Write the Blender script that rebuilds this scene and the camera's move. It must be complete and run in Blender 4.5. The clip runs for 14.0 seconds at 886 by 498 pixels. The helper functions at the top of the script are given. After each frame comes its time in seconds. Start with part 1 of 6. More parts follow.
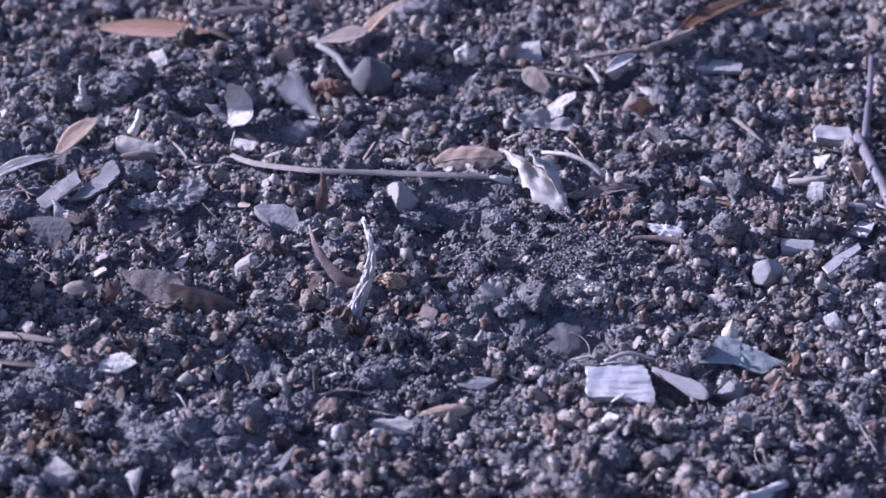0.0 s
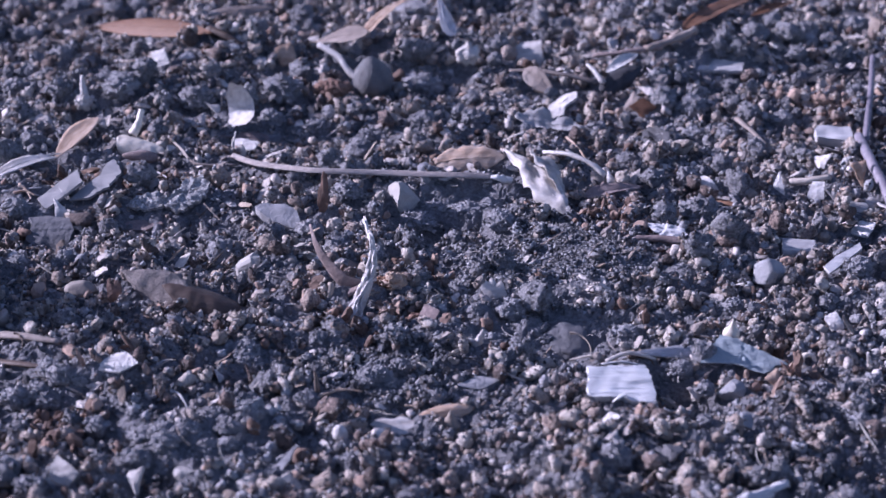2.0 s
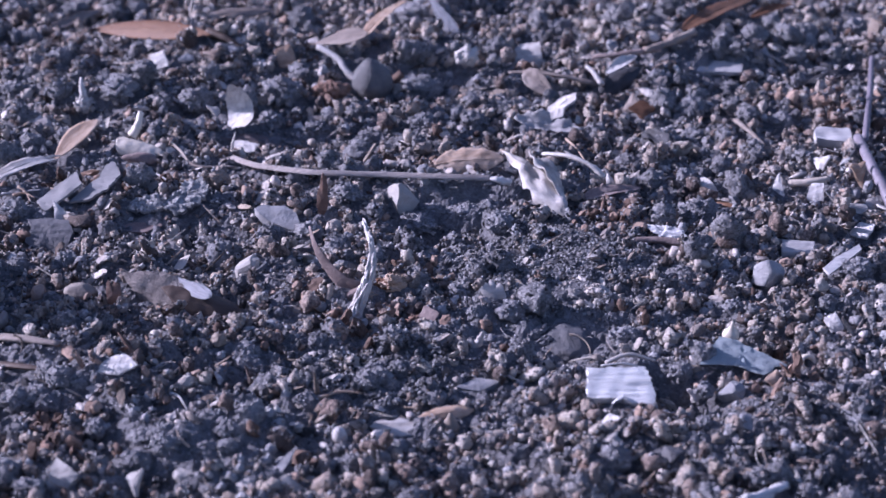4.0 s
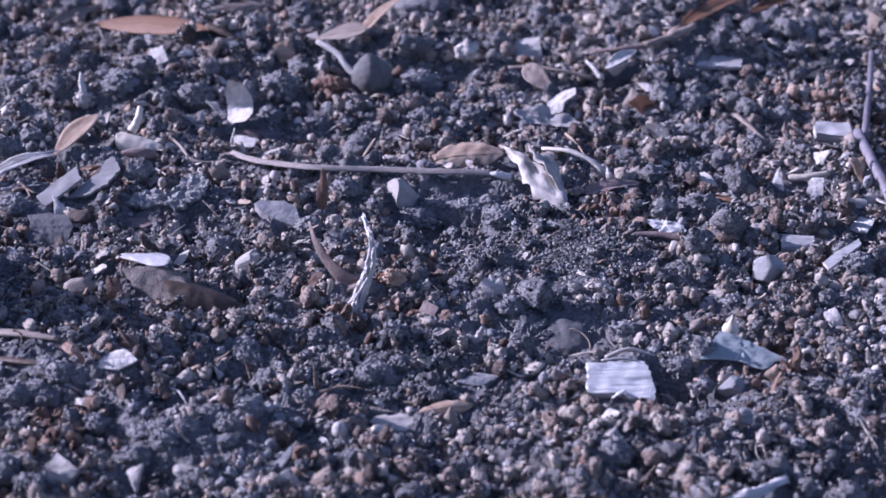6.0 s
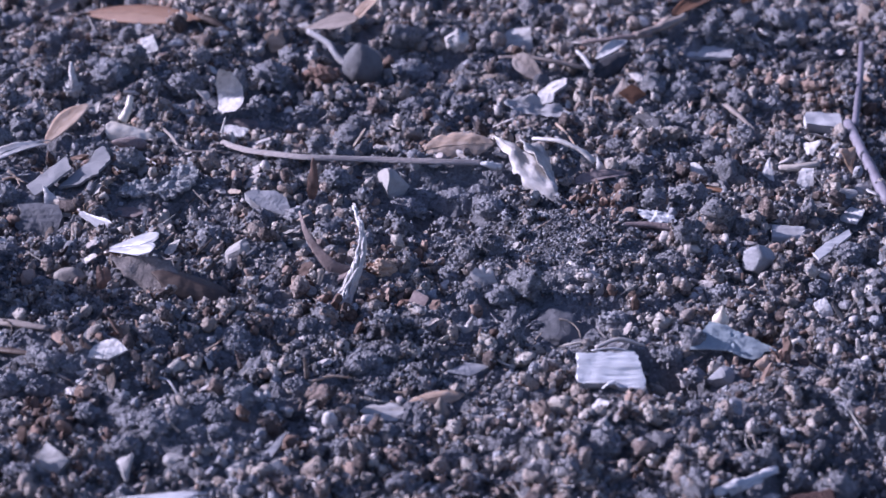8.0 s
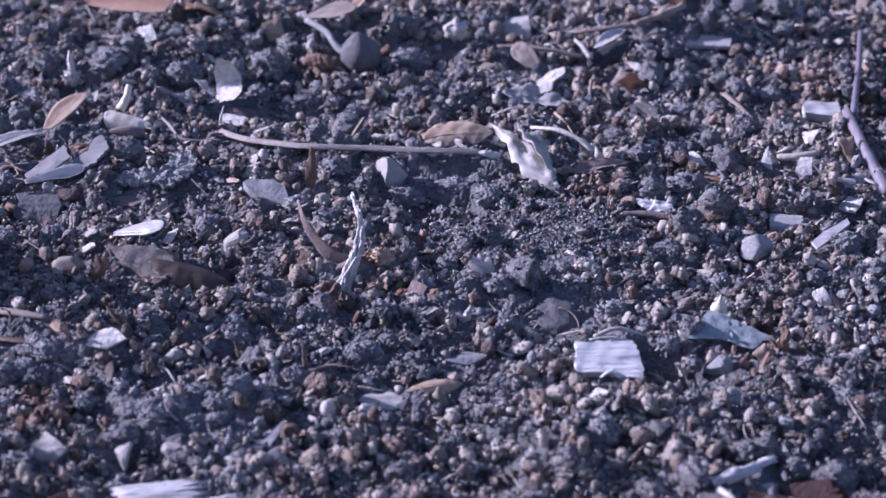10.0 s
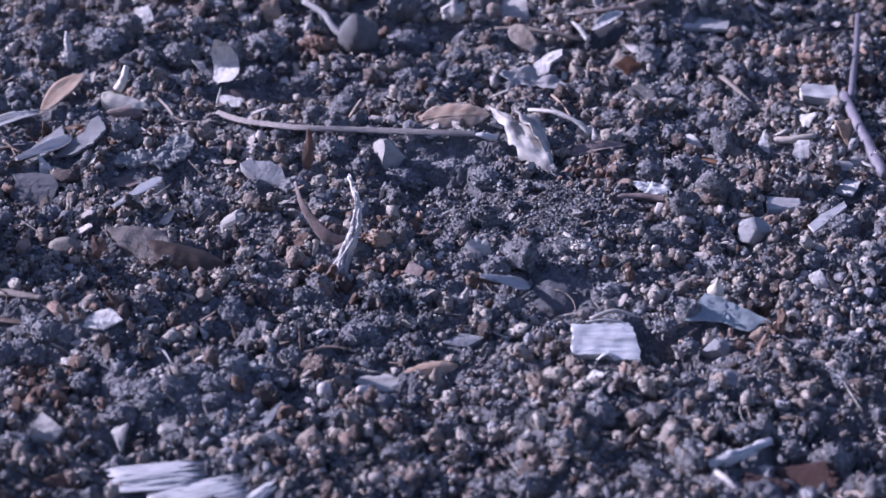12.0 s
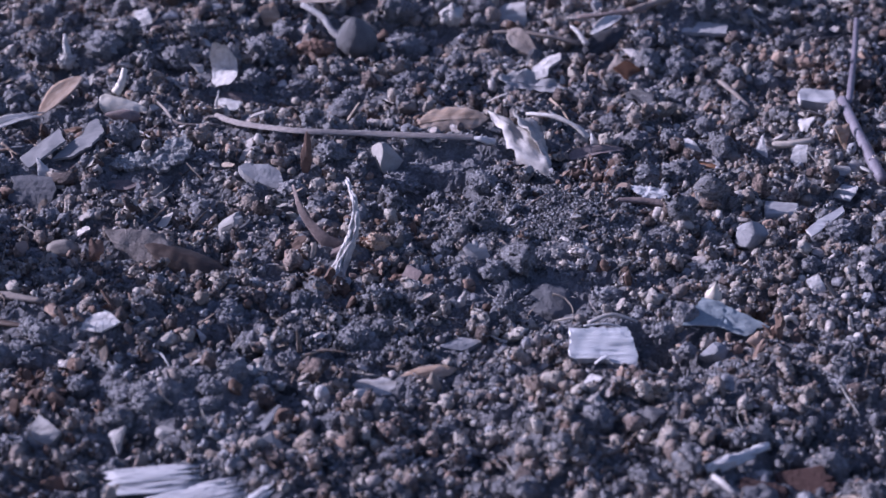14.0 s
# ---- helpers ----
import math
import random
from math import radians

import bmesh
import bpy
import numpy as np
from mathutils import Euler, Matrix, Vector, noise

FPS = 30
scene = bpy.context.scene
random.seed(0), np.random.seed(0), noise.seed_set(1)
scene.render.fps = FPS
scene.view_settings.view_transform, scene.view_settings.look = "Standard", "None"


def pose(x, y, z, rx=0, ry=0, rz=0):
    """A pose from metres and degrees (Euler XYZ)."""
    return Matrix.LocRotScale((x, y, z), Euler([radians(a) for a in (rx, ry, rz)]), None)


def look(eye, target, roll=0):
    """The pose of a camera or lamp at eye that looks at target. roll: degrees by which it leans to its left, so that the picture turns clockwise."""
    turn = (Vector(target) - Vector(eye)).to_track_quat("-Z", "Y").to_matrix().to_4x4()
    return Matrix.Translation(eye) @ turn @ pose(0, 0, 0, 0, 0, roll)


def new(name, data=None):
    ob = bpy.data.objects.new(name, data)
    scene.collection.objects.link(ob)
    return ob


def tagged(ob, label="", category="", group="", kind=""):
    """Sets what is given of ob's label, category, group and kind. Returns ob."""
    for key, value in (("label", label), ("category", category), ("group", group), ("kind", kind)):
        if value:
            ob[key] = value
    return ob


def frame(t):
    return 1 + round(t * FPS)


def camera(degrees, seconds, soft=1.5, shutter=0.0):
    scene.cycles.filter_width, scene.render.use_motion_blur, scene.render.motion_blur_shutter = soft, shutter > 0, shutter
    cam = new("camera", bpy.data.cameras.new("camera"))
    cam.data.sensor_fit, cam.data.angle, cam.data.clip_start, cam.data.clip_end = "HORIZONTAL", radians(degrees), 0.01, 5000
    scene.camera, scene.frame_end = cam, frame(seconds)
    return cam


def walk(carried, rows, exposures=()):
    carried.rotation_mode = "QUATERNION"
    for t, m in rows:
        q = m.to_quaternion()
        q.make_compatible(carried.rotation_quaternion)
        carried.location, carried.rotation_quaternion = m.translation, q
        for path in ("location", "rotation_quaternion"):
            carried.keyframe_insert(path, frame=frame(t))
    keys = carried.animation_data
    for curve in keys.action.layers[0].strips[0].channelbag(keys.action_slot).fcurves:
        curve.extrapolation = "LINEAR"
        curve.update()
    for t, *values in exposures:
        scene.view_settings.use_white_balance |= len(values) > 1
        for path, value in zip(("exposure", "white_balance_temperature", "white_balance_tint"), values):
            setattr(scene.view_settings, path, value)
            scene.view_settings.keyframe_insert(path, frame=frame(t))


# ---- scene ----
cam = camera(20.0, 14.0, soft=1.5, shutter=0.5)
EYE = (0.0000, -0.5075, 0.2367)
# seconds, yaw, pitch, roll of a camera that stands on one spot and pans a little
TURNS = [
    (0.0, 0.053, 0.043, -0.082),
    (0.5, -0.017, 0.024, -0.090),
    (1.0, -0.029, 0.010, -0.091),
    (1.5, -0.001, 0.006, -0.076),
    (2.0, 0.077, 0.036, -0.071),
    (2.5, 0.066, 0.076, 0.010),
    (3.0, 0.088, 0.080, -0.021),
    (5.5, -0.026, 0.027, 0.002),
    (6.0, 0.018, -0.040, 0.010),
    (6.5, 0.000, -0.000, -0.000),
    (7.0, -0.019, -0.018, -0.007),
    (7.5, -0.081, -0.134, -0.058),
    (8.0, -0.150, -0.268, -0.151),
    (10.5, -0.178, -0.597, -0.183),
    (11.0, -0.174, -0.706, -0.059),
    (11.5, -0.053, -0.828, -0.232),
    (12.0, -0.176, -0.931, -0.347),
    (12.5, -0.212, -0.898, -0.469),
    (13.0, -0.215, -0.860, -0.510),
    (13.5, -0.171, -0.812, -0.557),
    (14.0, -0.149, -0.848, -0.512),
]
walk(cam, [(t, pose(*EYE, 65.0 + pitch, roll, yaw)) for t, yaw, pitch, roll in TURNS],
     exposures=[(0.0, 0.73, 5270, 38), (3.0, 0.73, 5270, 38), (8.0, 0.71, 5270, 38), (11.0, 0.66, 5270, 38), (12.5, 0.55, 5270, 38), (14.0, 0.38, 5270, 38)])
cam.data.dof.use_dof, cam.data.dof.focus_distance, cam.data.dof.aperture_fstop = True, 0.551, 30.0

# ---- light: low clear sun from one side, blue sky ----
SUN_HIGH, SUN_TURN = 23.0, -75.0  # degrees over the horizon; from straight ahead towards the right
world = bpy.data.worlds.new("sky")
scene.world = world
world.use_nodes = True
sky = world.node_tree.nodes.new("ShaderNodeTexSky")
sky.sky_type, sky.sun_disc = "NISHITA", False
sky.sun_elevation, sky.sun_rotation = radians(SUN_HIGH), radians(SUN_TURN)
world.node_tree.links.new(sky.outputs[0], world.node_tree.nodes["Background"].inputs[0])
world.node_tree.nodes["Background"].inputs[1].default_value = 0.086
sun = new("sun", bpy.data.lights.new("sun", "SUN"))
sun.data.energy, sun.data.angle, sun.data.color = 4.8, radians(0.6), (1.0, 0.95, 0.88)
h, a = radians(SUN_HIGH), radians(SUN_TURN)
sun.matrix_world = look((math.sin(a) * math.cos(h), math.cos(a) * math.cos(h), math.sin(h)), (0, 0, 0))


# ---- materials ----
def material(name, colours, rough=0.9, grain=900.0, stain=90.0, bump=0.35, island=False, coat=0.0, stretch=(1, 1, 1), fine=0.25, through_light=0.0, deep=0.0004):
    """colours: from dark to light. grain and stain: cells to the metre of the small and the large variation."""
    mat = bpy.data.materials.new(name)
    mat.use_nodes = True
    nodes, links = mat.node_tree.nodes, mat.node_tree.links
    shader = nodes["Principled BSDF"]
    spot = nodes.new("ShaderNodeTexCoord")
    mapping = nodes.new("ShaderNodeMapping")
    mapping.inputs["Scale"].default_value = stretch
    links.new(spot.outputs["Object"], mapping.inputs[0])
    small, large = nodes.new("ShaderNodeTexNoise"), nodes.new("ShaderNodeTexNoise")
    for tex, size, detail in ((small, grain, 5.0), (large, stain, 3.0)):
        tex.inputs["Scale"].default_value, tex.inputs["Detail"].default_value = size, detail
        tex.inputs["Roughness"].default_value = 0.65
        links.new(mapping.outputs[0], tex.inputs["Vector"])
    ramp = nodes.new("ShaderNodeValToRGB")
    while len(ramp.color_ramp.elements) < len(colours):
        ramp.color_ramp.elements.new(0.5)
    for k, c in enumerate(colours):
        ramp.color_ramp.elements[k].position = k / max(1, len(colours) - 1)
        ramp.color_ramp.elements[k].color = (*c, 1)
    mix = nodes.new("ShaderNodeMath")
    mix.operation = "MULTIPLY_ADD"
    which = nodes.new("ShaderNodeNewGeometry").outputs["Random Per Island"] if island else nodes.new("ShaderNodeObjectInfo").outputs["Random"]
    spread = nodes.new("ShaderNodeMath")
    spread.operation = "MULTIPLY_ADD"
    links.new(which, spread.inputs[0])
    spread.inputs[1].default_value, spread.inputs[2].default_value = (1.2, -0.60) if island else (0.2, -0.1)
    add = nodes.new("ShaderNodeMath")
    links.new(large.outputs[0], add.inputs[0])
    links.new(spread.outputs[0], add.inputs[1])
    links.new(small.outputs[0], mix.inputs[0])
    mix.inputs[1].default_value = fine * 2
    off = nodes.new("ShaderNodeMath")
    links.new(add.outputs[0], off.inputs[0])
    off.inputs[1].default_value = -fine
    links.new(off.outputs[0], mix.inputs[2])
    links.new(mix.outputs[0], ramp.inputs[0])
    links.new(ramp.outputs[0], shader.inputs["Base Color"])
    shader.inputs["Roughness"].default_value = rough
    shader.inputs["Coat Weight"].default_value = coat
    relief_node = nodes.new("ShaderNodeBump")
    relief_node.inputs["Strength"].default_value, relief_node.inputs["Distance"].default_value = bump, deep
    links.new(small.outputs[0], relief_node.inputs["Height"])
    links.new(relief_node.outputs[0], shader.inputs["Normal"])
    if through_light:
        thin = nodes.new("ShaderNodeBsdfTranslucent")
        links.new(ramp.outputs[0], thin.inputs[0])
        both = nodes.new("ShaderNodeMixShader")
        both.inputs[0].default_value = through_light
        links.new(shader.outputs[0], both.inputs[1])
        links.new(thin.outputs[0], both.inputs[2])
        links.new(both.outputs[0], nodes["Material Output"].inputs[0])
    return mat


SOIL = material("soil", [(0.099, 0.097, 0.101), (0.202, 0.198, 0.208), (0.321, 0.316, 0.328)], 0.95, 1350, 160, 1.0, fine=0.85, deep=0.0022)
CRUMB = material("soil_crumb", [(0.068, 0.067, 0.071), (0.159, 0.156, 0.163), (0.261, 0.258, 0.266), (0.375, 0.367, 0.377), (0.567, 0.558, 0.566)], 0.95, 1350, 150, 1.0, island=True, fine=0.4, deep=0.0022)
LUMP = material("crumbly_soil", [(0.103, 0.098, 0.104), (0.246, 0.242, 0.253), (0.373, 0.366, 0.376), (0.551, 0.537, 0.548)], 0.95, 1350, 170, 1.0, fine=0.85, deep=0.0022)
CLOD = material("soil_clod", [(0.112, 0.107, 0.113), (0.286, 0.280, 0.293), (0.422, 0.415, 0.426), (0.612, 0.597, 0.608)], 0.95, 1350, 220, 1.0, fine=0.85, deep=0.0022)
SAND = material("sand_grain", [(0.125, 0.093, 0.080), (0.310, 0.226, 0.190), (0.500, 0.400, 0.328), (0.360, 0.310, 0.280), (0.590, 0.490, 0.402), (0.690, 0.615, 0.535)], 0.8, 1500, 300, 1.0, island=True, fine=0.6, deep=0.0020)
BEAD = material("cream_bead", [(0.229, 0.178, 0.141), (0.366, 0.305, 0.249), (0.471, 0.416, 0.352)], 0.6, 2200, 300, 0.3, island=True, fine=0.25)
RUST = material("rusty_fragment", [(0.076, 0.045, 0.032), (0.194, 0.124, 0.091), (0.355, 0.253, 0.194)], 0.85, 1300, 300, 0.6, island=True, fine=0.3)
LITTER = material("plant_litter", [(0.057, 0.044, 0.034), (0.196, 0.144, 0.109), (0.391, 0.310, 0.241), (0.184, 0.172, 0.161), (0.483, 0.437, 0.380)], 0.8, 1500, 300, 0.5, island=True, stretch=(1, 1, 0.4))
PALE = material("pale_fragment", [(0.230, 0.195, 0.175), (0.400, 0.350, 0.315), (0.580, 0.525, 0.475)], 0.75, 1500, 260, 0.8, island=True, fine=0.4, deep=0.0006)
STONE_GREY = material("grey_stone", [(0.166, 0.164, 0.167), (0.273, 0.269, 0.273), (0.373, 0.365, 0.367)], 0.8, 1200, 220, 0.6, fine=0.3, deep=0.0007)
STONE_DARK = material("dark_stone", [(0.056, 0.056, 0.060), (0.106, 0.104, 0.109), (0.175, 0.170, 0.177)], 0.75, 1100, 200, 0.6, deep=0.0006)
STONE_PALE = material("pale_stone", [(0.245, 0.223, 0.202), (0.346, 0.320, 0.292), (0.446, 0.421, 0.389)], 0.75, 1000, 220, 0.7, fine=0.4)
STONE_TAN = material("tan_stone", [(0.131, 0.100, 0.077), (0.230, 0.184, 0.146), (0.321, 0.267, 0.214)], 0.75, 1300, 220, 0.4)
SHELL = material("white_shell", [(0.308, 0.282, 0.261), (0.534, 0.498, 0.461), (0.718, 0.687, 0.646)], 0.55, 800, 260, 0.8, fine=0.6, deep=0.0008)
WOOD_WHITE = material("bleached_wood", [(0.335, 0.321, 0.312), (0.614, 0.600, 0.586), (0.688, 0.674, 0.660), (0.781, 0.767, 0.753)], 0.9, 3400, 240, 0.7, stretch=(0.06, 1, 1), fine=0.8, deep=0.0006)
SLATE = material("flat_grey_wood", [(0.184, 0.177, 0.177), (0.245, 0.237, 0.234), (0.306, 0.294, 0.292)], 0.8, 2500, 150, 0.5, stretch=(0.12, 1, 1), fine=0.2, deep=0.0007)
WOOD_PALE = material("pale_torn_wood", [(0.331, 0.320, 0.315), (0.485, 0.469, 0.458), (0.641, 0.623, 0.607)], 0.9, 2500, 160, 0.5, stretch=(0.1, 1, 1), fine=0.3)
WOOD_GREY = material("grey_weathered_wood", [(0.192, 0.182, 0.178), (0.346, 0.331, 0.322), (0.480, 0.461, 0.446)], 0.85, 1500, 180, 0.6, stretch=(0.15, 1, 1))
WOOD_TAN = material("tan_straw", [(0.18, 0.14, 0.11), (0.38, 0.32, 0.265), (0.55, 0.49, 0.42)], 0.8, 1300, 150, 0.6, stretch=(0.1, 1, 1))
BARK = material("grey_bark", [(0.117, 0.113, 0.112), (0.390, 0.381, 0.373), (0.754, 0.741, 0.728)], 0.9, 1500, 260, 1.0, fine=0.9, deep=0.0016)
BARK_RED = material("red_brown_bark", [(0.085, 0.045, 0.032), (0.21, 0.125, 0.09), (0.33, 0.205, 0.15)], 0.85, 1300, 260, 0.9, deep=0.0007)
LEAF_ORANGE = material("orange_brown_leaf", [(0.076, 0.031, 0.014), (0.162, 0.075, 0.037), (0.246, 0.132, 0.072)], 0.65, 900, 120, 0.5, stretch=(0.3, 1, 1), through_light=0.2)
LEAF_BROWN = material("dark_brown_leaf", [(0.033, 0.021, 0.015), (0.081, 0.052, 0.038), (0.143, 0.100, 0.076)], 0.6, 900, 120, 0.4, stretch=(0.3, 1, 1), through_light=0.1, deep=0.0007)
LEAF_GREY = material("grey_brown_leaf", [(0.12, 0.092, 0.075), (0.26, 0.21, 0.178), (0.41, 0.355, 0.31)], 0.7, 1000, 130, 0.5, stretch=(0.3, 1, 1), through_light=0.15, deep=0.0007)
LEAF_PALE = material("bleached_leaf", [(0.22, 0.185, 0.160), (0.52, 0.480, 0.440), (0.76, 0.725, 0.685)], 0.6, 1100, 330, 0.6, stretch=(0.35, 1, 1), fine=0.45, through_light=0.2)
LEAF_TAN = material("tan_leaf", [(0.20, 0.105, 0.06), (0.46, 0.33, 0.235), (0.64, 0.52, 0.42)], 0.6, 1100, 260, 0.5, stretch=(0.35, 1, 1), fine=0.45, through_light=0.2)
LEAF_BLUE = material("blue_green_leaf", [(0.20, 0.235, 0.25), (0.29, 0.33, 0.345), (0.40, 0.44, 0.455)], 0.65, 1200, 150, 0.4, through_light=0.1)
LEAF_BLACK = material("blackened_leaf", [(0.008, 0.008, 0.010), (0.025, 0.025, 0.029), (0.052, 0.052, 0.062)], 0.75, 1000, 150, 0.4)
TWIG = material("purplish_twig", [(0.08, 0.068, 0.08), (0.16, 0.14, 0.165), (0.28, 0.255, 0.285)], 0.6, 1000, 200, 0.5, stretch=(1, 1, 0.2))
NUT = material("grey_seed_capsule", [(0.074, 0.071, 0.075), (0.135, 0.132, 0.135), (0.203, 0.200, 0.203)], 0.65, 1500, 300, 1.0, deep=0.0009)
SEED = material("cream_seed", [(0.408, 0.337, 0.245), (0.612, 0.541, 0.438), (0.734, 0.673, 0.581)], 0.5, 900, 200, 0.25)
TERMITE = material("termite_body", [(0.02, 0.012, 0.008), (0.05, 0.03, 0.02), (0.10, 0.06, 0.04)], 0.35, 2500, 700, 0.2)
LEG = material("termite_leg", [(0.16, 0.10, 0.055), (0.26, 0.17, 0.10)], 0.45, 2500, 700, 0.1)


GRAIN = material("beige_grain", [(0.150, 0.122, 0.102), (0.245, 0.211, 0.180), (0.340, 0.306, 0.272)], 0.7, 1500, 260, 0.5, fine=0.4)
STRAW = material("grey_straw", [(0.17, 0.14, 0.125), (0.29, 0.25, 0.23), (0.40, 0.36, 0.335)], 0.85, 2200, 200, 0.9, stretch=(0.1, 1, 1), fine=0.4, deep=0.0005)
ROTTEN = material("rotten_red_wood", [(0.024, 0.011, 0.009), (0.064, 0.030, 0.023), (0.108, 0.058, 0.044)], 0.9, 1300, 260, 0.9, fine=0.5, deep=0.001)
BRACT = material("brown_bract", [(0.10, 0.07, 0.062), (0.21, 0.155, 0.140), (0.33, 0.265, 0.24)], 0.75, 1800, 260, 0.6, fine=0.4)
BARK_TAN = material("grey_brown_bark", [(0.075, 0.062, 0.056), (0.213, 0.181, 0.163), (0.362, 0.319, 0.294)], 0.9, 2200, 260, 0.9, fine=0.5, deep=0.0009)


def wing_material():
    mat = bpy.data.materials.new("termite_wing")
    mat.use_nodes = True
    nodes, links = mat.node_tree.nodes, mat.node_tree.links
    shader = nodes["Principled BSDF"]
    spot, tex = nodes.new("ShaderNodeTexCoord"), nodes.new("ShaderNodeTexNoise")
    stretch = nodes.new("ShaderNodeMapping")
    stretch.inputs["Scale"].default_value = (0.08, 1, 1)
    links.new(spot.outputs["Object"], stretch.inputs[0])
    links.new(stretch.outputs[0], tex.inputs["Vector"])
    tex.inputs["Scale"].default_value = 3000
    ramp = nodes.new("ShaderNodeValToRGB")
    ramp.color_ramp.elements[0].color, ramp.color_ramp.elements[1].color = (0.40, 0.39, 0.41, 1), (0.76, 0.755, 0.77, 1)
    links.new(tex.outputs[0], ramp.inputs[0])
    links.new(ramp.outputs[0], shader.inputs["Base Color"])
    shader.inputs["Roughness"].default_value, shader.inputs["Coat Weight"].default_value, shader.inputs["Coat Roughness"].default_value = 0.38, 0.7, 0.25
    shader.inputs["IOR"].default_value = 1.5
    bump = nodes.new("ShaderNodeBump")
    bump.inputs["Strength"].default_value, bump.inputs["Distance"].default_value = 0.5, 0.0002
    links.new(tex.outputs[0], bump.inputs["Height"])
    links.new(bump.outputs[0], shader.inputs["Normal"])
    clear, thin, a, b = nodes.new("ShaderNodeBsdfTransparent"), nodes.new("ShaderNodeBsdfTranslucent"), nodes.new("ShaderNodeMixShader"), nodes.new("ShaderNodeMixShader")
    links.new(ramp.outputs[0], thin.inputs[0])
    a.inputs[0].default_value, b.inputs[0].default_value = 0.25, 0.53
    for s, i in ((shader, 1), (thin, 2)):
        links.new(s.outputs[0], a.inputs[i])
    for s, i in ((a, 1), (clear, 2)):
        links.new(s.outputs[0], b.inputs[i])
    links.new(b.outputs[0], nodes["Material Output"].inputs[0])
    return mat


WING = wing_material()


# --- relief
def lattice(x, y, size, seed):
    """Smooth value noise, -1 to 1, with cells of that size."""
    u, v = x / size, y / size
    i, j = np.floor(u).astype(np.int64), np.floor(v).astype(np.int64)
    a, b = u - i, v - j
    a, b = a * a * (3 - 2 * a), b * b * (3 - 2 * b)

    def corner(p, q):
        n = (p * 374761393 + q * 668265263 + seed * 974634777) & 0xFFFFFFFF
        n = ((n ^ (n >> 13)) * 1274126177) & 0xFFFFFFFF
        return ((n ^ (n >> 16)) & 0xFFFF) / 32767.5 - 1

    low = corner(i, j) * (1 - a) + corner(i + 1, j) * a
    high = corner(i, j + 1) * (1 - a) + corner(i + 1, j + 1) * a
    return low * (1 - b) + high * b


# mounds and hollows of the soil: x, y, radius along x, radius along y, height
SWELLS = [
    (-0.001, 0.007, 0.012, 0.011, -0.0050),
    (0.000, 0.036, 0.024, 0.011, 0.0022),
    (0.033, -0.016, 0.017, 0.014, 0.0048),
    (0.030, 0.006, 0.012, 0.010, 0.0014),
    (-0.045, -0.080, 0.024, 0.016, 0.0022),
    (-0.003, -0.056, 0.015, 0.012, 0.0036),
    (-0.080, -0.062, 0.014, 0.012, 0.0039),
    (0.022, -0.048, 0.018, 0.009, -0.0034),
    (0.046, -0.066, 0.012, 0.008, -0.0039),
    (-0.030, -0.036, 0.020, 0.007, -0.0014),
    (-0.055, 0.006, 0.018, 0.008, -0.0059),
    (-0.030, 0.060, 0.022, 0.010, -0.0020),
    (0.075, 0.100, 0.022, 0.012, -0.0052),
    (0.048, 0.075, 0.014, 0.010, -0.0039),
    (0.060, 0.130, 0.030, 0.020, 0.0052),
    (-0.060, 0.120, 0.035, 0.020, 0.0039),
    # unseen mound left of view, added to throw shade over the left edge
    (-0.120, -0.030, 0.014, 0.018, 0.0300),
    (0.090, -0.105, 0.018, 0.014, -0.0080),
    (0.0480, -0.0695, 0.0070, 0.0070, -0.0085),
]


def relief(x, y):
    fade = np.exp(-np.maximum(0, np.hypot(x, y) - 0.3) / 0.15)
    z = fade * (0.0028 * lattice(x, y, 0.031, 3) + 0.0019 * lattice(x, y, 0.013, 5))
    for cx, cy, rx, ry, h in SWELLS:
        z = z + h * np.exp(-((x - cx) / rx) ** 2 - ((y - cy) / ry) ** 2)
    return z
# --- end relief


# ---- building blocks ----
def linked(name, verts, faces, mat, parent=None, label="", smooth=True):
    me = bpy.data.meshes.new(name)
    me.from_pydata([tuple(v) for v in verts], [], faces)
    me.materials.append(mat)
    me.polygons.foreach_set("use_smooth", [smooth] * len(me.polygons))
    me.update()
    ob = new(name, me)
    if parent is not None:
        ob.parent = parent
    return tagged(ob, label)


def ball(level):
    bm = bmesh.new()
    bmesh.ops.create_icosphere(bm, subdivisions=level, radius=1.0)
    v = np.array([p.co[:] for p in bm.verts])
    q = np.array([[p.index for p in fc.verts] for fc in bm.faces])
    bm.free()
    return v, q


BALLS = {n: ball(n) for n in (1, 2, 3, 4)}


# the smallest crumb: eight faces
OCTA = (np.array([(1, 0, 0), (0, 1, 0), (-1, 0, 0), (0, -1, 0), (0, 0, 1), (0, 0, -1)], float), np.array([(0, 1, 4), (1, 2, 4), (2, 3, 4), (3, 0, 4), (1, 0, 5), (2, 1, 5), (3, 2, 5), (0, 3, 5)]))


def wobble(v, size, seed, octaves=3):
    """Noise of a point set, about -1 to 1."""
    out = np.zeros(len(v))
    for k in range(octaves):
        s = 2.0 ** k / size
        out += np.array([noise.noise((p[0] * s + seed * 7.3, p[1] * s + seed * 3.1, p[2] * s - seed * 5.7)) for p in v]) / 1.7 ** k
    return out


def knobs(v, size, seed):
    """Rounded knobs over a point set, about -0.5 to 0.5."""
    return np.array([0.5 - noise.voronoi((p[0] / size + seed * 1.9, p[1] / size - seed, p[2] / size + 4.3))[0][0] for p in v])


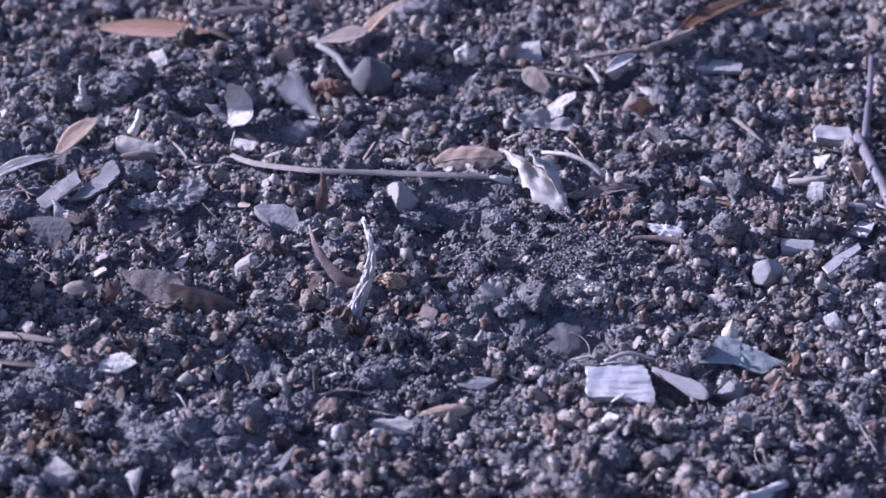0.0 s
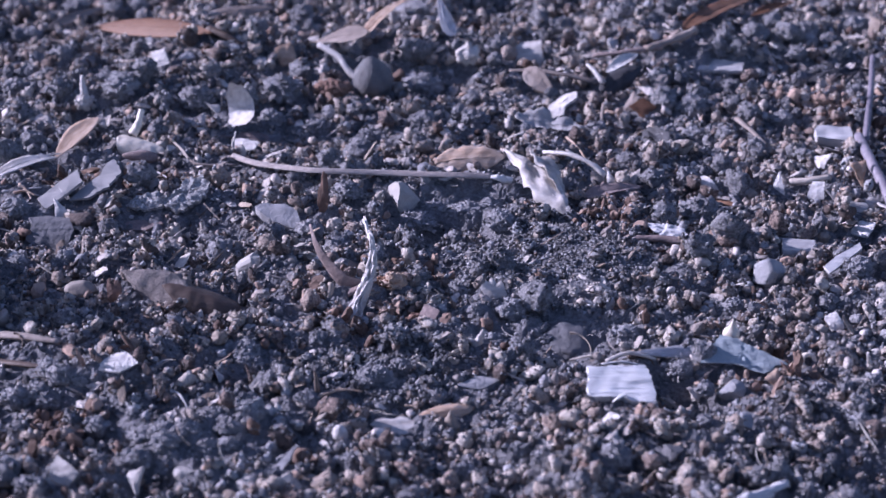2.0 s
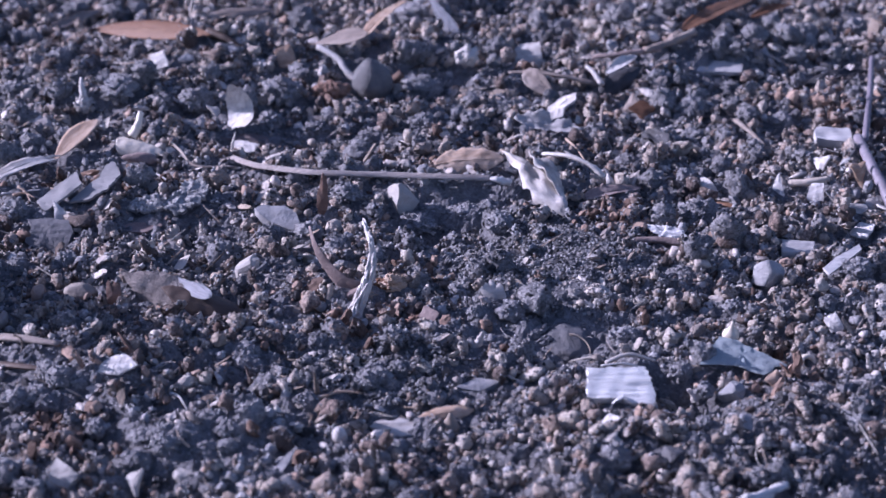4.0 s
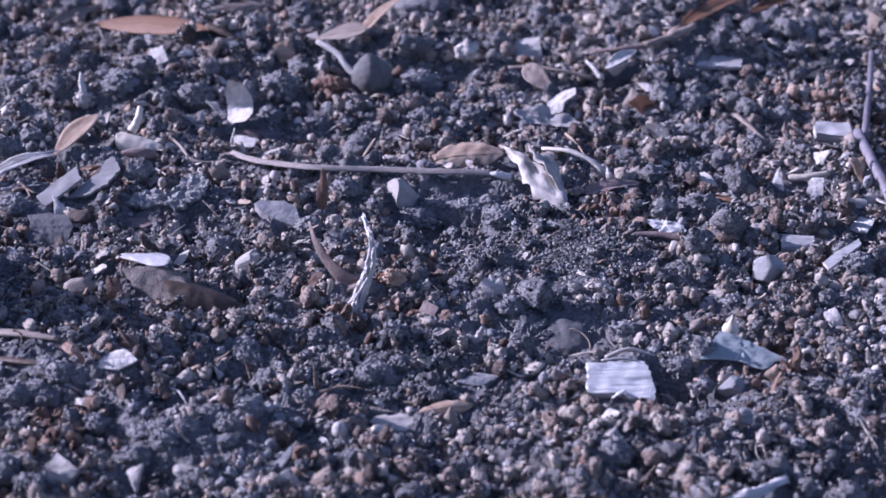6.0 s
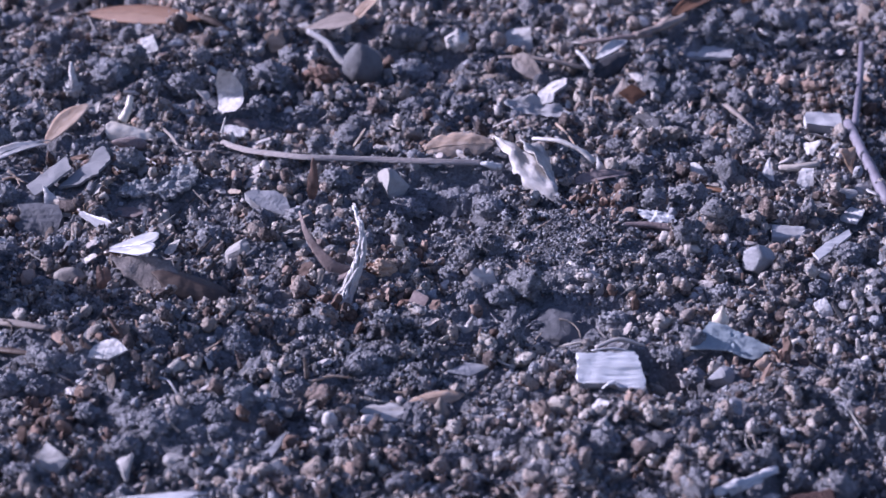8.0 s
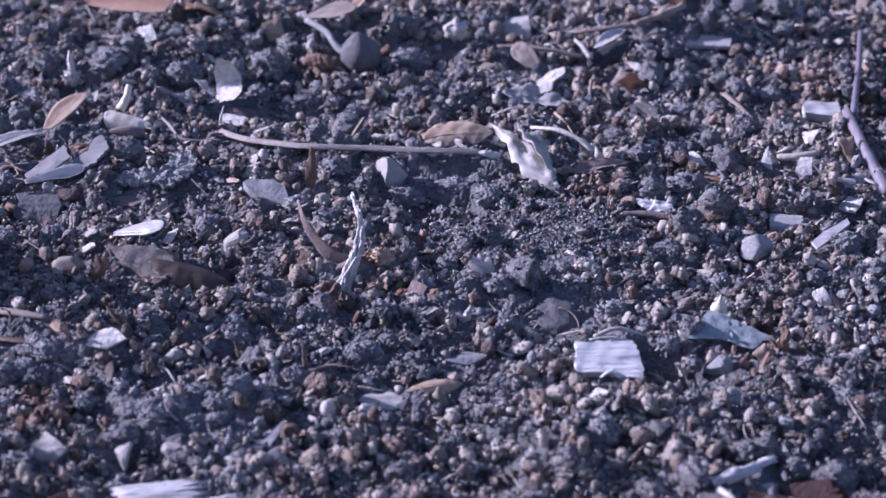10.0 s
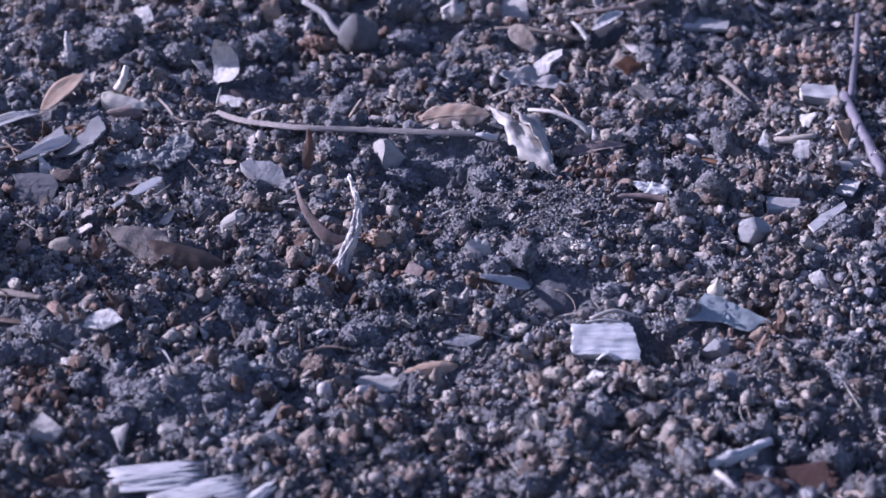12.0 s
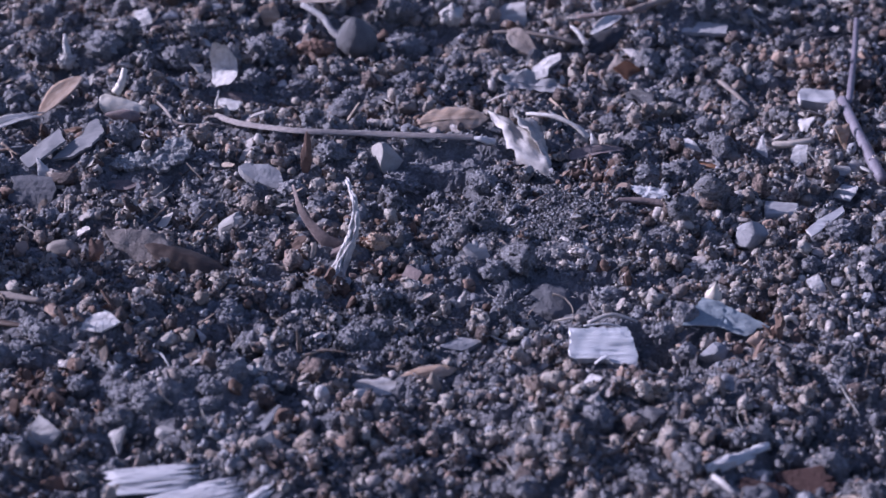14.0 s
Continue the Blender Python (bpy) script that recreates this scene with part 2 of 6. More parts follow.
def lump(level, seed, rough=0.3, size=0.8, cuts=0, knob=0.0, cell=0.55):
    """A unit lump: crumbly with no cuts, angular with some; knob: how far crumbs stand out of it."""
    rng = np.random.default_rng(seed)
    v, q = BALLS[level][0].copy(), BALLS[level][1]
    v = v * (1 + rough * wobble(v, size, seed, 4 if level > 2 else 2))[:, None]
    if knob:
        v = v * (1 + knob * knobs(v, cell, seed) + 0.5 * knob * knobs(v, cell * 0.5, seed + 7))[:, None]
    for _ in range(cuts):
        n = rng.normal(size=3)
        n /= np.linalg.norm(n)
        d = rng.uniform(0.45, 0.8)
        over = v @ n - d
        v = v - np.where(over > 0, over * 0.92, 0)[:, None] * n
    return v, q


def turned(v, rx, ry, rz):
    m = np.array(Euler((radians(rx), radians(ry), radians(rz))).to_matrix())
    return v @ m.T


def stone(name, label, category, spot, size, mat, seed=1, cuts=9, rough=0.12, turn=(0, 0, 0), level=3, sink=0.25, group=""):
    """size: across, deep, high."""
    v, q = lump(level, seed, rough, 0.9, cuts, 0.0 if cuts > 3 else 0.25)
    v = v / np.abs(v).max(axis=0) * (np.array(size) / 2)
    v = turned(v, *turn)
    v[:, 2] -= v[:, 2].min() + sink * size[2]
    ob = linked(name, v, q.tolist(), mat, smooth=cuts == 0 or "smooth" in label)
    ob.location = spot
    return tagged(ob, label, category, group)


def crumbed(level, seed, rough, tiny, small=(0.10, 0.24), size=0.7):
    """A unit lump with small crumbs stuck all over it."""
    rng = np.random.default_rng(seed)
    v, q = lump(level, seed, rough, size, knob=0.65, cell=0.45 if level < 4 else 0.34)
    v = v * 0.92
    vs, qs, n = [v], [q], len(v)
    t, tq = BALLS[1]
    upper = np.nonzero(v[:, 2] > -0.25)[0]
    for k in range(tiny):
        at = v[rng.choice(upper)] * rng.uniform(0.88, 1.02)
        vs.append(t * (1 + 0.3 * rng.normal(size=(len(t), 1))).clip(0.5, 1.5) * rng.uniform(*small) * rng.uniform(0.7, 1.2, 3) + at)
        qs.append(tq + n)
        n += len(t)
    return np.concatenate(vs), np.concatenate(qs)


def spiked(level, seed):
    """A unit husk or grain drawn out to a point at one end."""
    v, q = lump(level, seed, 0.2, 1.0, 0, 0.1)
    t = np.clip((v[:, 0] + 0.2) / 1.2, 0, 1)
    v = v * np.stack([1 + 0.7 * t, 1 - 0.75 * t ** 1.5, 1 - 0.75 * t ** 1.5], 1)
    return v * 0.85, q


def clod(label, spot, size, seed=1, mat=None, level=3, rough=0.26, sink=0.12):
    """A lump of dried soil made of crumbs."""
    across = max(size)
    v, q = crumbed(4 if across > 0.0072 else 3, seed, rough, int(30 + 20000 * across), (0.00040 / across, 0.0011 / across), 0.7)
    v = v / np.abs(v).max(axis=0) * (np.array(size) / 2) * 1.05
    v[:, 2] -= v[:, 2].min() + sink * size[2]
    ob = linked("soil_clod", v, q.tolist(), mat or CLOD)
    ob.location = spot
    return tagged(ob, label, "soil clod")


def frame_along(a, b, lean=0.0):
    """Axes with x from a to b and z as near to up as can be, leaned about x."""
    a, b = Vector(a), Vector(b)
    x = (b - a).normalized()
    up = Vector((0, 0, 1)) if abs(x.z) < 0.95 else Vector((0, -1, 0))
    y = up.cross(x).normalized()
    z = x.cross(y)
    m = Matrix((x, y, z)).transposed().to_4x4() @ Matrix.Rotation(radians(lean), 4, "X")
    m.translation = a
    return m


def sheet_mesh(outline, arch, thick, nu=28, nv=9):
    """A closed thin sheet: outline(s) gives the two half-widths at s from 0 to 1, arch(s, w) the place of a point."""
    verts, faces = [], []
    for side in (0, 1):
        for i in range(nu + 1):
            s = i / nu
            left, right = outline(s)
            for j in range(nv + 1):
                w = j / nv
                d = -left + (left + right) * w
                p = Vector(arch(s, d))
                verts.append(p - Vector((0, 0, thick * side)))
    row = nv + 1
    base = (nu + 1) * row
    for i in range(nu):
        for j in range(nv):
            a = i * row + j
            faces.append((a, a + row, a + row + 1, a + 1))
            faces.append((base + a, base + a + 1, base + a + row + 1, base + a + row))
    for i in range(nu):
        for j in (0, nv):
            a, b = i * row + j, (i + 1) * row + j
            faces.append((a, b, base + b, base + a) if j else (b, a, base + a, base + b))
    for j in range(nv):
        for i in (0, nu):
            a, b = i * row + j, i * row + j + 1
            faces.append((a, b, base + b, base + a) if i == 0 else (b, a, base + a, base + b))
    return verts, faces


def tube_mesh(points, radii, sides=8, seed=0, rough=0.0, flat=1.0, top=None):
    """A closed tube through the points; flat below 1 presses it along its upper side."""
    pts = [Vector(p) for p in points]
    verts, faces = [], []
    for i, p in enumerate(pts):
        t = (pts[min(i + 1, len(pts) - 1)] - pts[max(i - 1, 0)]).normalized()
        up = Vector(top) if top else Vector((0, 0, 1)) if abs(t.z) < 0.9 else Vector((0, -1, 0))
        u = up.cross(t).normalized()
        w = t.cross(u)
        for k in range(sides):
            an = 2 * math.pi * k / sides
            r = radii[i] * (1 + rough * noise.noise((i * 0.6 + seed * 9, k * 1.3, seed * 2.2)))
            verts.append(p + u * math.cos(an) * r + w * math.sin(an) * r * flat)
    for i in range(len(pts) - 1):
        for k in range(sides):
            a, b = i * sides + k, i * sides + (k + 1) % sides
            faces.append((a, b, b + sides, a + sides))
    faces.append(tuple(range(sides))[::-1])
    faces.append(tuple(range((len(pts) - 1) * sides, len(pts) * sides)))
    return verts, faces


def curve_through(points, steps=6):
    """Catmull-Rom points."""
    p = [Vector(q) for q in points]
    p = [p[0] * 2 - p[1]] + p + [p[-1] * 2 - p[-2]]
    out = []
    for i in range(1, len(p) - 2):
        for k in range(steps):
            t = k / steps
            out.append(0.5 * (2 * p[i] + (p[i + 1] - p[i - 1]) * t + (2 * p[i - 1] - 5 * p[i] + 4 * p[i + 1] - p[i + 2]) * t * t + (3 * p[i] - p[i - 1] - 3 * p[i + 1] + p[i + 2]) * t ** 3))
    out.append(p[-2])
    return out


def stick(name, label, category, points, radius, mat, taper=(1, 1), seed=1, rough=0.25, flat=1.0, sides=9, top=None, steps=6):
    line = curve_through(points, steps)
    o = line[0].copy()
    n = len(line) - 1
    radii = [radius * (taper[0] + (taper[1] - taper[0]) * i / n) for i in range(n + 1)]
    v, q = tube_mesh([p - o for p in line], radii, sides, seed, rough, flat, top)
    ob = linked(name, v, q, mat)
    ob.location = o
    return tagged(ob, label, category)


def leaf(name, label, a, b, width, mat, arch=0.1, curl=0.4, twist=0.0, lean=0.0, seed=1, ragged=0.06, tip=1.4, stalk=0.0, rib=True, category="leaf", thick=0.00018, bow=0.0, cut=0.0, crumple=0.05):
    """A dry leaf from a to b. arch: rise of its middle over its length; curl: how far its edges bend up, over its width; bow: sideways bend; cut: a broken end from 0 to 1."""
    length = (Vector(b) - Vector(a)).length

    def outline(s):
        e = s * (1 - cut)
        half = width / 2 * max(0.02, math.sin(math.pi * e ** (1 / tip)) ** 0.75)
        return half * (1 + ragged * noise.noise((s * 9, seed * 3.3, 1))) , half * (1 + ragged * noise.noise((s * 11, seed * 5.1, 8)))

    def place(s, d):
        r = d / (width / 2)
        z = length * arch * 4 * s * (1 - s) + curl * width / 2 * r * r + width * crumple * (noise.noise((s * 5 + seed, r * 1.5, seed * 2.0)) + 0.5 * noise.noise((s * 13 + seed, r * 3, seed)))
        tw = radians(twist) * (s - 0.5)
        y = d * math.cos(tw) + length * bow * 4 * s * (1 - s)
        return (length * s, y, z + d * math.sin(tw))

    v, q = sheet_mesh(outline, place, thick)
    m = frame_along(a, b, -lean)
    holder = new(name)
    holder.matrix_world = m
    linked("blade", v, q, mat, holder)
    if rib:
        line = [place(k / 14 * 0.97, 0.0) for k in range(15)]
        rv, rq = tube_mesh([(x, y, z + 0.00003) for x, y, z in line], [width * 0.020 * (1.05 - k / 15) for k in range(15)], 6)
        linked("midrib", rv, rq, mat, holder)
    if stalk:
        sv, sq = tube_mesh([(-stalk * k / 4, 0.0006 * math.sin(k), -0.0003 * k) for k in range(5)], [width * 0.045] * 5, 6)
        linked("stalk", sv, sq, mat, holder)
    return tagged(holder, label, category)


def flake(name, label, category, spot, size, mat, turn=(0, 0, 0), dome=0.15, thick=0.0005, seed=1, ragged=0.25, corners=0, lift=0.0, group="", phase=None):
    """A thin irregular plate; corners: a polygon with so many corners, else a worn round outline."""
    rng = np.random.default_rng(seed)
    n, rings = 30, 5
    ang = np.linspace(0, 2 * math.pi, n, endpoint=False)
    if corners:
        step = 2 * math.pi / corners
        ph = rng.uniform(0, step) if phase is None else phase
        rad = math.cos(step / 2) / np.cos(np.mod(ang + ph, step) - step / 2) * 1.15
    else:
        rad = np.ones(n)
    ragged = ragged * 0.5 if corners else ragged
    rad = rad * (1 + ragged * np.array([noise.noise((math.cos(t) * 1.3 + seed * 4.1, math.sin(t) * 1.3, seed * 1.7)) + 0.4 * noise.noise((math.cos(t) * 5, math.sin(t) * 5 + seed, 2.0)) for t in ang]))
    verts, faces = [], []
    for side in (0, 1):
        verts.append(Vector((0, 0, dome * size[1] / 2 - side * thick)))
        for k in range(1, rings + 1):
            r = k / rings
            for t, e in zip(ang, rad):
                x, y = r * e * math.cos(t) * size[0] / 2, r * e * math.sin(t) * size[1] / 2
                z = dome * size[1] / 2 * (1 - r * r * (0.3 + 0.7 * math.sin(t) ** 2)) + 0.03 * size[1] * noise.noise((x * 400, y * 400, seed))
                verts.append(Vector((x, y, z - side * thick * (1 if k < rings else 0.75))))
    per = 1 + n * rings
    for side in (0, 1):
        o = side * per
        for i in range(n):
            j = (i + 1) % n
            tri = (o, o + 1 + i, o + 1 + j)
            faces.append(tri if side == 0 else tri[::-1])
            for k in range(rings - 1):
                a = o + 1 + k * n
                quad = (a + i, a + n + i, a + n + j, a + j)
                faces.append(quad if side == 0 else quad[::-1])
    a, rim = 1 + (rings - 1) * n, len(verts)
    verts += [verts[a + i].copy() for i in range(n)] + [verts[per + a + i].copy() for i in range(n)]
    for i in range(n):
        j = (i + 1) % n
        faces.append((rim + i, rim + n + i, rim + n + j, rim + j))
    v = turned(np.array([p[:] for p in verts]), *turn)
    v[:, 2] += lift - v[:, 2].min() + 0.0007
    ob = linked(name, v, faces, mat, smooth=not corners)
    ob.location = spot
    return tagged(ob, label, category, group)


def plate(name, label, category, spot, outline, mat, tilt=20.0, thick=0.0008, dome=0.0, seed=1, ragged=0.05, lean=0.0, rings=6, n=44, fibre=0.0, crag=0.0):
    """A thin plate with a polygon for an outline, round the spot, tipped up at its far edge."""
    pts = [Vector(p) for p in outline]
    wide = max(abs(p.x) for p in pts)
    corners = [math.atan2(p.y, p.x) % (2 * math.pi) for p in pts]
    ang = sorted([t for t in (2 * math.pi * k / n for k in range(n)) if min(abs(t - e) for e in corners) > 2.0 / n] + corners)
    n = len(ang)
    verts, faces = [], []
    rad = []
    for t in ang:
        d, far = Vector((math.cos(t), math.sin(t))), 0.1 * wide
        for p, q in zip(pts, pts[1:] + pts[:1]):
            e = q - p
            cross = d.x * e.y - d.y * e.x
            if abs(cross) > 1e-12:
                u, w = (p.x * e.y - p.y * e.x) / cross, (p.x * d.y - p.y * d.x) / cross
                if u > far and -1e-6 <= w <= 1 + 1e-6:
                    far = u
        rad.append(far * (1 + ragged * noise.noise((math.cos(t) * 6 + seed, math.sin(t) * 6, seed * 3.1))))
    for side in (0, 1):
        verts.append(Vector((0, 0, dome * wide - side * thick)))
        for k in range(1, rings + 1):
            s = k / rings
            for t, e in zip(ang, rad):
                x, y = s * e * math.cos(t), s * e * math.sin(t)
                z = dome * wide * (1 - (y / (0.6 * wide)) ** 2) + 0.00016 * noise.noise((x * 150 + seed, y * 1100, seed)) + 0.0003 * noise.noise((x * 300, y * 300, seed * 2.0)) + fibre * (noise.noise((x * 90, y * 1500, seed)) + 0.6 * noise.noise((x * 160, y * 3100, seed))) + crag * (noise.noise((x * 700, y * 700, seed * 3.0)) + 0.7 * noise.noise((x * 1500, y * 1500, seed * 5.0)))
                verts.append(Vector((x, y, z - side * thick * (1 if k < rings else 0.7))))
    per = 1 + n * rings
    for side in (0, 1):
        o = side * per
        for i in range(n):
            j = (i + 1) % n
            tri = (o, o + 1 + i, o + 1 + j)
            faces.append(tri if side == 0 else tri[::-1])
            for k in range(rings - 1):
                a = o + 1 + k * n
                quad = (a + i, a + n + i, a + n + j, a + j)
                faces.append(quad if side == 0 else quad[::-1])
    a, rim = 1 + (rings - 1) * n, len(verts)
    verts += [verts[a + i].copy() for i in range(n)] + [verts[per + a + i].copy() for i in range(n)]
    for i in range(n):
        j = (i + 1) % n
        faces.append((rim + i, rim + n + i, rim + n + j, rim + j))
    v = turned(np.array([p[:] for p in verts]), tilt, lean, 0)
    ob = linked(name, v, faces, mat)
    ob.location = spot
    return tagged(ob, label, category)


def wood_chip(name, label, spot, size, mat, turn=(0, 0, 0), seed=1, lift=0.0, splinter=0.06):
    """A split piece of wood: fibres along x, rough ends."""
    nx, ny = 22, 12
    lx, ly, lz = size
    verts, faces = [], []
    for side in (0, 1):
        for i in range(nx + 1):
            for j in range(ny + 1):
                w = j / ny - 0.5
                end = lx * splinter * noise.noise((j * 0.9 + seed * 3, side * 2.0, seed)) * (1 if i > nx / 2 else -1)
                x = (i / nx - 0.5) * lx + end * abs(i / nx - 0.5) * 2
                y = w * ly * (1 + 0.10 * noise.noise((i * 0.16, seed * 7.7, w * 1.2)))
                ridge = lz * 0.045 * noise.noise((i * 0.07, j * 0.8 + seed * 9, side * 5.0)) + lz * 0.03 * noise.noise((i * 0.3, j * 2.7, seed))
                verts.append((x, y, (lz / 2 + ridge) * (1 if side == 0 else -1)))
    row, base = ny + 1, (nx + 1) * (ny + 1)
    for i in range(nx):
        for j in range(ny):
            a = i * row + j
            faces.append((a, a + row, a + row + 1, a + 1))
            faces.append((base + a, base + a + 1, base + a + row + 1, base + a + row))
    for i in range(nx):
        for j in (0, ny):
            a, b = i * row + j, (i + 1) * row + j
            faces.append((b, a, base + a, base + b) if j == 0 else (a, b, base + b, base + a))
    for j in range(ny):
        for i in (0, nx):
            a, b = i * row + j, i * row + j + 1
            faces.append((a, b, base + b, base + a) if i == 0 else (b, a, base + a, base + b))
    v = turned(np.array(verts), *turn)
    v[:, 2] += lift - v[:, 2].min() - 0.0004
    ob = linked(name, v, faces, mat)
    ob.location = spot
    return tagged(ob, label, "wood chip")


def turned_solid(name, label, category, spot, profile, mat, turn=(0, 0, 0), sides=20, lift=0.0, rough=0.03, seed=1, squash=1.0, ring=False):
    """A solid of revolution about z from (radius, height) pairs, a little uneven."""
    verts, faces = [], []
    for r, z in profile:
        for k in range(sides):
            an = 2 * math.pi * k / sides
            e = r * (1 + rough * noise.noise((math.cos(an) * 2 + seed, math.sin(an) * 2, z * 400)))
            verts.append((e * math.cos(an), e * math.sin(an) * squash, z))
    for i in range(len(profile) - 1):
        for k in range(sides):
            a, b = i * sides + k, i * sides + (k + 1) % sides
            faces.append((a, b, b + sides, a + sides))
    top = (len(profile) - 1) * sides
    if ring:
        faces += [(top + k, top + (k + 1) % sides, (k + 1) % sides, k) for k in range(sides)]
    else:
        faces.append(tuple(range(sides))[::-1])
        faces.append(tuple(range(top, top + sides)))
    v = turned(np.array(verts), *turn)
    v[:, 2] += lift - v[:, 2].min() - 0.0004
    ob = linked(name, v, faces, mat)
    ob.location = spot
    return tagged(ob, label, category)


def egg(length, radius, point=0.0, n=12):
    out = []
    for i in range(n + 1):
        t = math.pi * i / n
        r = radius * math.sin(t) * (1 - point * 0.5 * (1 - math.cos(t)) * 0.8)
        out.append((max(r, radius * 0.02), -length / 2 * math.cos(t)))
    return out


# ---- the ground: one sheet, fine where the camera looks, reaching the horizon ----
def spaced(lo, hi, step, far):
    core = list(np.arange(lo, hi + step / 2, step))
    d, out = step, []
    while abs(core[-1]) < far:
        d *= 1.35
        core.append(core[-1] + d)
    d = step
    while abs(core[0]) < far:
        d *= 1.35
        core.insert(0, core[0] - d)
    return np.array(core)


def crumbs(x, y, size, seed):
    """Rounded crumbs side by side, 0 in the joints to 1 on their tops."""
    u, v = x / size, y / size
    i, j = np.floor(u).astype(np.int64), np.floor(v).astype(np.int64)
    best = np.full(x.shape, 9.0)
    for di in (-1, 0, 1):
        for dj in (-1, 0, 1):
            n = ((i + di) * 374761393 + (j + dj) * 668265263 + seed * 974634777) & 0xFFFFFFFF
            n = ((n ^ (n >> 13)) * 1274126177) & 0xFFFFFFFF
            n = n ^ (n >> 16)
            px, py, grow = i + di + (n & 255) / 255, j + dj + (n >> 8 & 255) / 255, 0.7 + (n >> 16 & 255) / 255 * 0.9
            best = np.minimum(best, ((u - px) ** 2 + (v - py) ** 2) * grow)
    return np.sqrt(np.clip(1 - best, 0, 1))


# patches of fine loose soil with no lumps: x, y, radii
FINE = [(0.024, -0.012, 0.017, 0.013), (-0.012, -0.060, 0.010, 0.007), (0.030, 0.006, 0.010, 0.007)]


def fineness(x, y):
    return np.clip(sum(1.3 * np.exp(-((x - cx) / rx) ** 2 - ((y - cy) / ry) ** 2) for cx, cy, rx, ry in FINE), 0, 1)


def ground_z(x, y):
    """The height of the crumbly soil itself."""
    near = np.exp(-np.maximum(0, np.hypot(x, y) - 0.3) / 0.3)
    f = fineness(x, y)
    coarse = 0.0014 * lattice(x, y, 0.0043, 11) + 0.0022 * crumbs(x, y, 0.0042, 14) + 0.0016 * crumbs(x, y, 0.0020, 15)
    return relief(x, y) + near * (coarse * (1 - 0.65 * f) + 0.0009 * crumbs(x, y, 0.0010, 16) + 0.0011 * f) - 0.0028


def make_ground():
    xs, ys = spaced(-0.12, 0.12, 0.0005, 300.0), spaced(-0.15, 0.20, 0.0007, 300.0)
    gx, gy = np.meshgrid(xs, ys, indexing="ij")
    z = ground_z(gx, gy)
    v = np.stack([gx.ravel(), gy.ravel(), z.ravel()], 1)
    nx, ny = len(xs), len(ys)
    i, j = np.meshgrid(np.arange(nx - 1), np.arange(ny - 1), indexing="ij")
    a = (i * ny + j).ravel()
    q = np.stack([a, a + ny, a + ny + 1, a + 1], 1)
    ob = bulk("ground", v, q, SOIL)
    return tagged(ob, "dry grey crumbly soil strewn with grit and plant litter", "ground", kind="structure")


def bulk(name, v, q, mat, smooth=False):
    """A large mesh from arrays of points and equal faces."""
    me = bpy.data.meshes.new(name)
    n, k = q.shape
    me.vertices.add(len(v))
    me.vertices.foreach_set("co", np.ascontiguousarray(v, dtype=np.float32).ravel())
    me.loops.add(n * k)
    me.loops.foreach_set("vertex_index", q.astype(np.int32).ravel())
    me.polygons.add(n)
    me.polygons.foreach_set("loop_start", np.arange(0, n * k, k, dtype=np.int32))
    me.materials.append(mat)
    me.polygons.foreach_set("use_smooth", np.full(n, smooth))
    me.update(calc_edges=True)
    me.validate()
    return new(name, me)


def random_turns(rng, n):
    q = rng.normal(size=(n, 4))
    q /= np.linalg.norm(q, axis=1)[:, None]
    w, x, y, z = q.T
    return np.stack([np.stack([1 - 2 * (y * y + z * z), 2 * (x * y - z * w), 2 * (x * z + y * w)], 1),
                     np.stack([2 * (x * y + z * w), 1 - 2 * (x * x + z * z), 2 * (y * z - x * w)], 1),
                     np.stack([2 * (x * z - y * w), 2 * (y * z + x * w), 1 - 2 * (x * x + y * y)], 1)], 1)


def strewn(name, label, category, mat, shapes, spots, sizes, seed, stretch=(1, 1, 1), spread=0.3, sink=0.25, flat=False, rise=0.0, smooth=False):
    """Many pieces of one kind as one mesh: copies of the shapes, turned and sized at random, half sunk in the soil."""
    rng = np.random.default_rng(seed)
    n = len(spots)
    turns = random_turns(rng, n)
    if flat:
        an, ti = rng.uniform(0, 2 * math.pi, n), rng.normal(0, 0.32, (n, 2))
        turns = np.array([np.array(Euler((ti[k, 0], ti[k, 1], an[k])).to_matrix()) for k in range(n)])
    scale = sizes[:, None] / 2 * np.array(stretch) * np.exp(rng.normal(0, spread, (n, 3)))
    z = ground_z(spots[:, 0], spots[:, 1]) - 0.0005
    which = rng.integers(0, len(shapes), n)
    vs, qs, count = [], [], 0
    for s, (v, q) in enumerate(shapes):
        idx = np.nonzero(which == s)[0]
        if not len(idx):
            continue
        p = v[None] * scale[idx][:, None]
        p = np.einsum("nij,nkj->nki", turns[idx], p)
        low = p[:, :, 2].min(axis=1)
        p[:, :, 0] += spots[idx, 0][:, None]
        p[:, :, 1] += spots[idx, 1][:, None]
        p[:, :, 2] += (z[idx] - low * (1 - 2 * sink) + rng.uniform(0, 1, len(idx)) ** 2 * rise)[:, None]
        vs.append(p.reshape(-1, 3))
        qs.append((q[None] + (count + np.arange(len(idx)) * len(v))[:, None, None]).reshape(-1, q.shape[1]))
        count += len(idx) * len(v)
    ob = bulk(name, np.concatenate(vs), np.concatenate(qs), mat, smooth=smooth or category == "soil")
    return tagged(ob, label, category, kind="stuff")


def in_view(rng, n):
    """Spots over the stretch of soil that the path overlooks, and a thinner margin round it."""
    y = rng.uniform(-0.146, 0.19, n)
    half = 0.093 + 0.135 * (y + 0.15) * 0.9
    x = rng.uniform(-1, 1, n) * half
    return np.stack([x, y], 1)


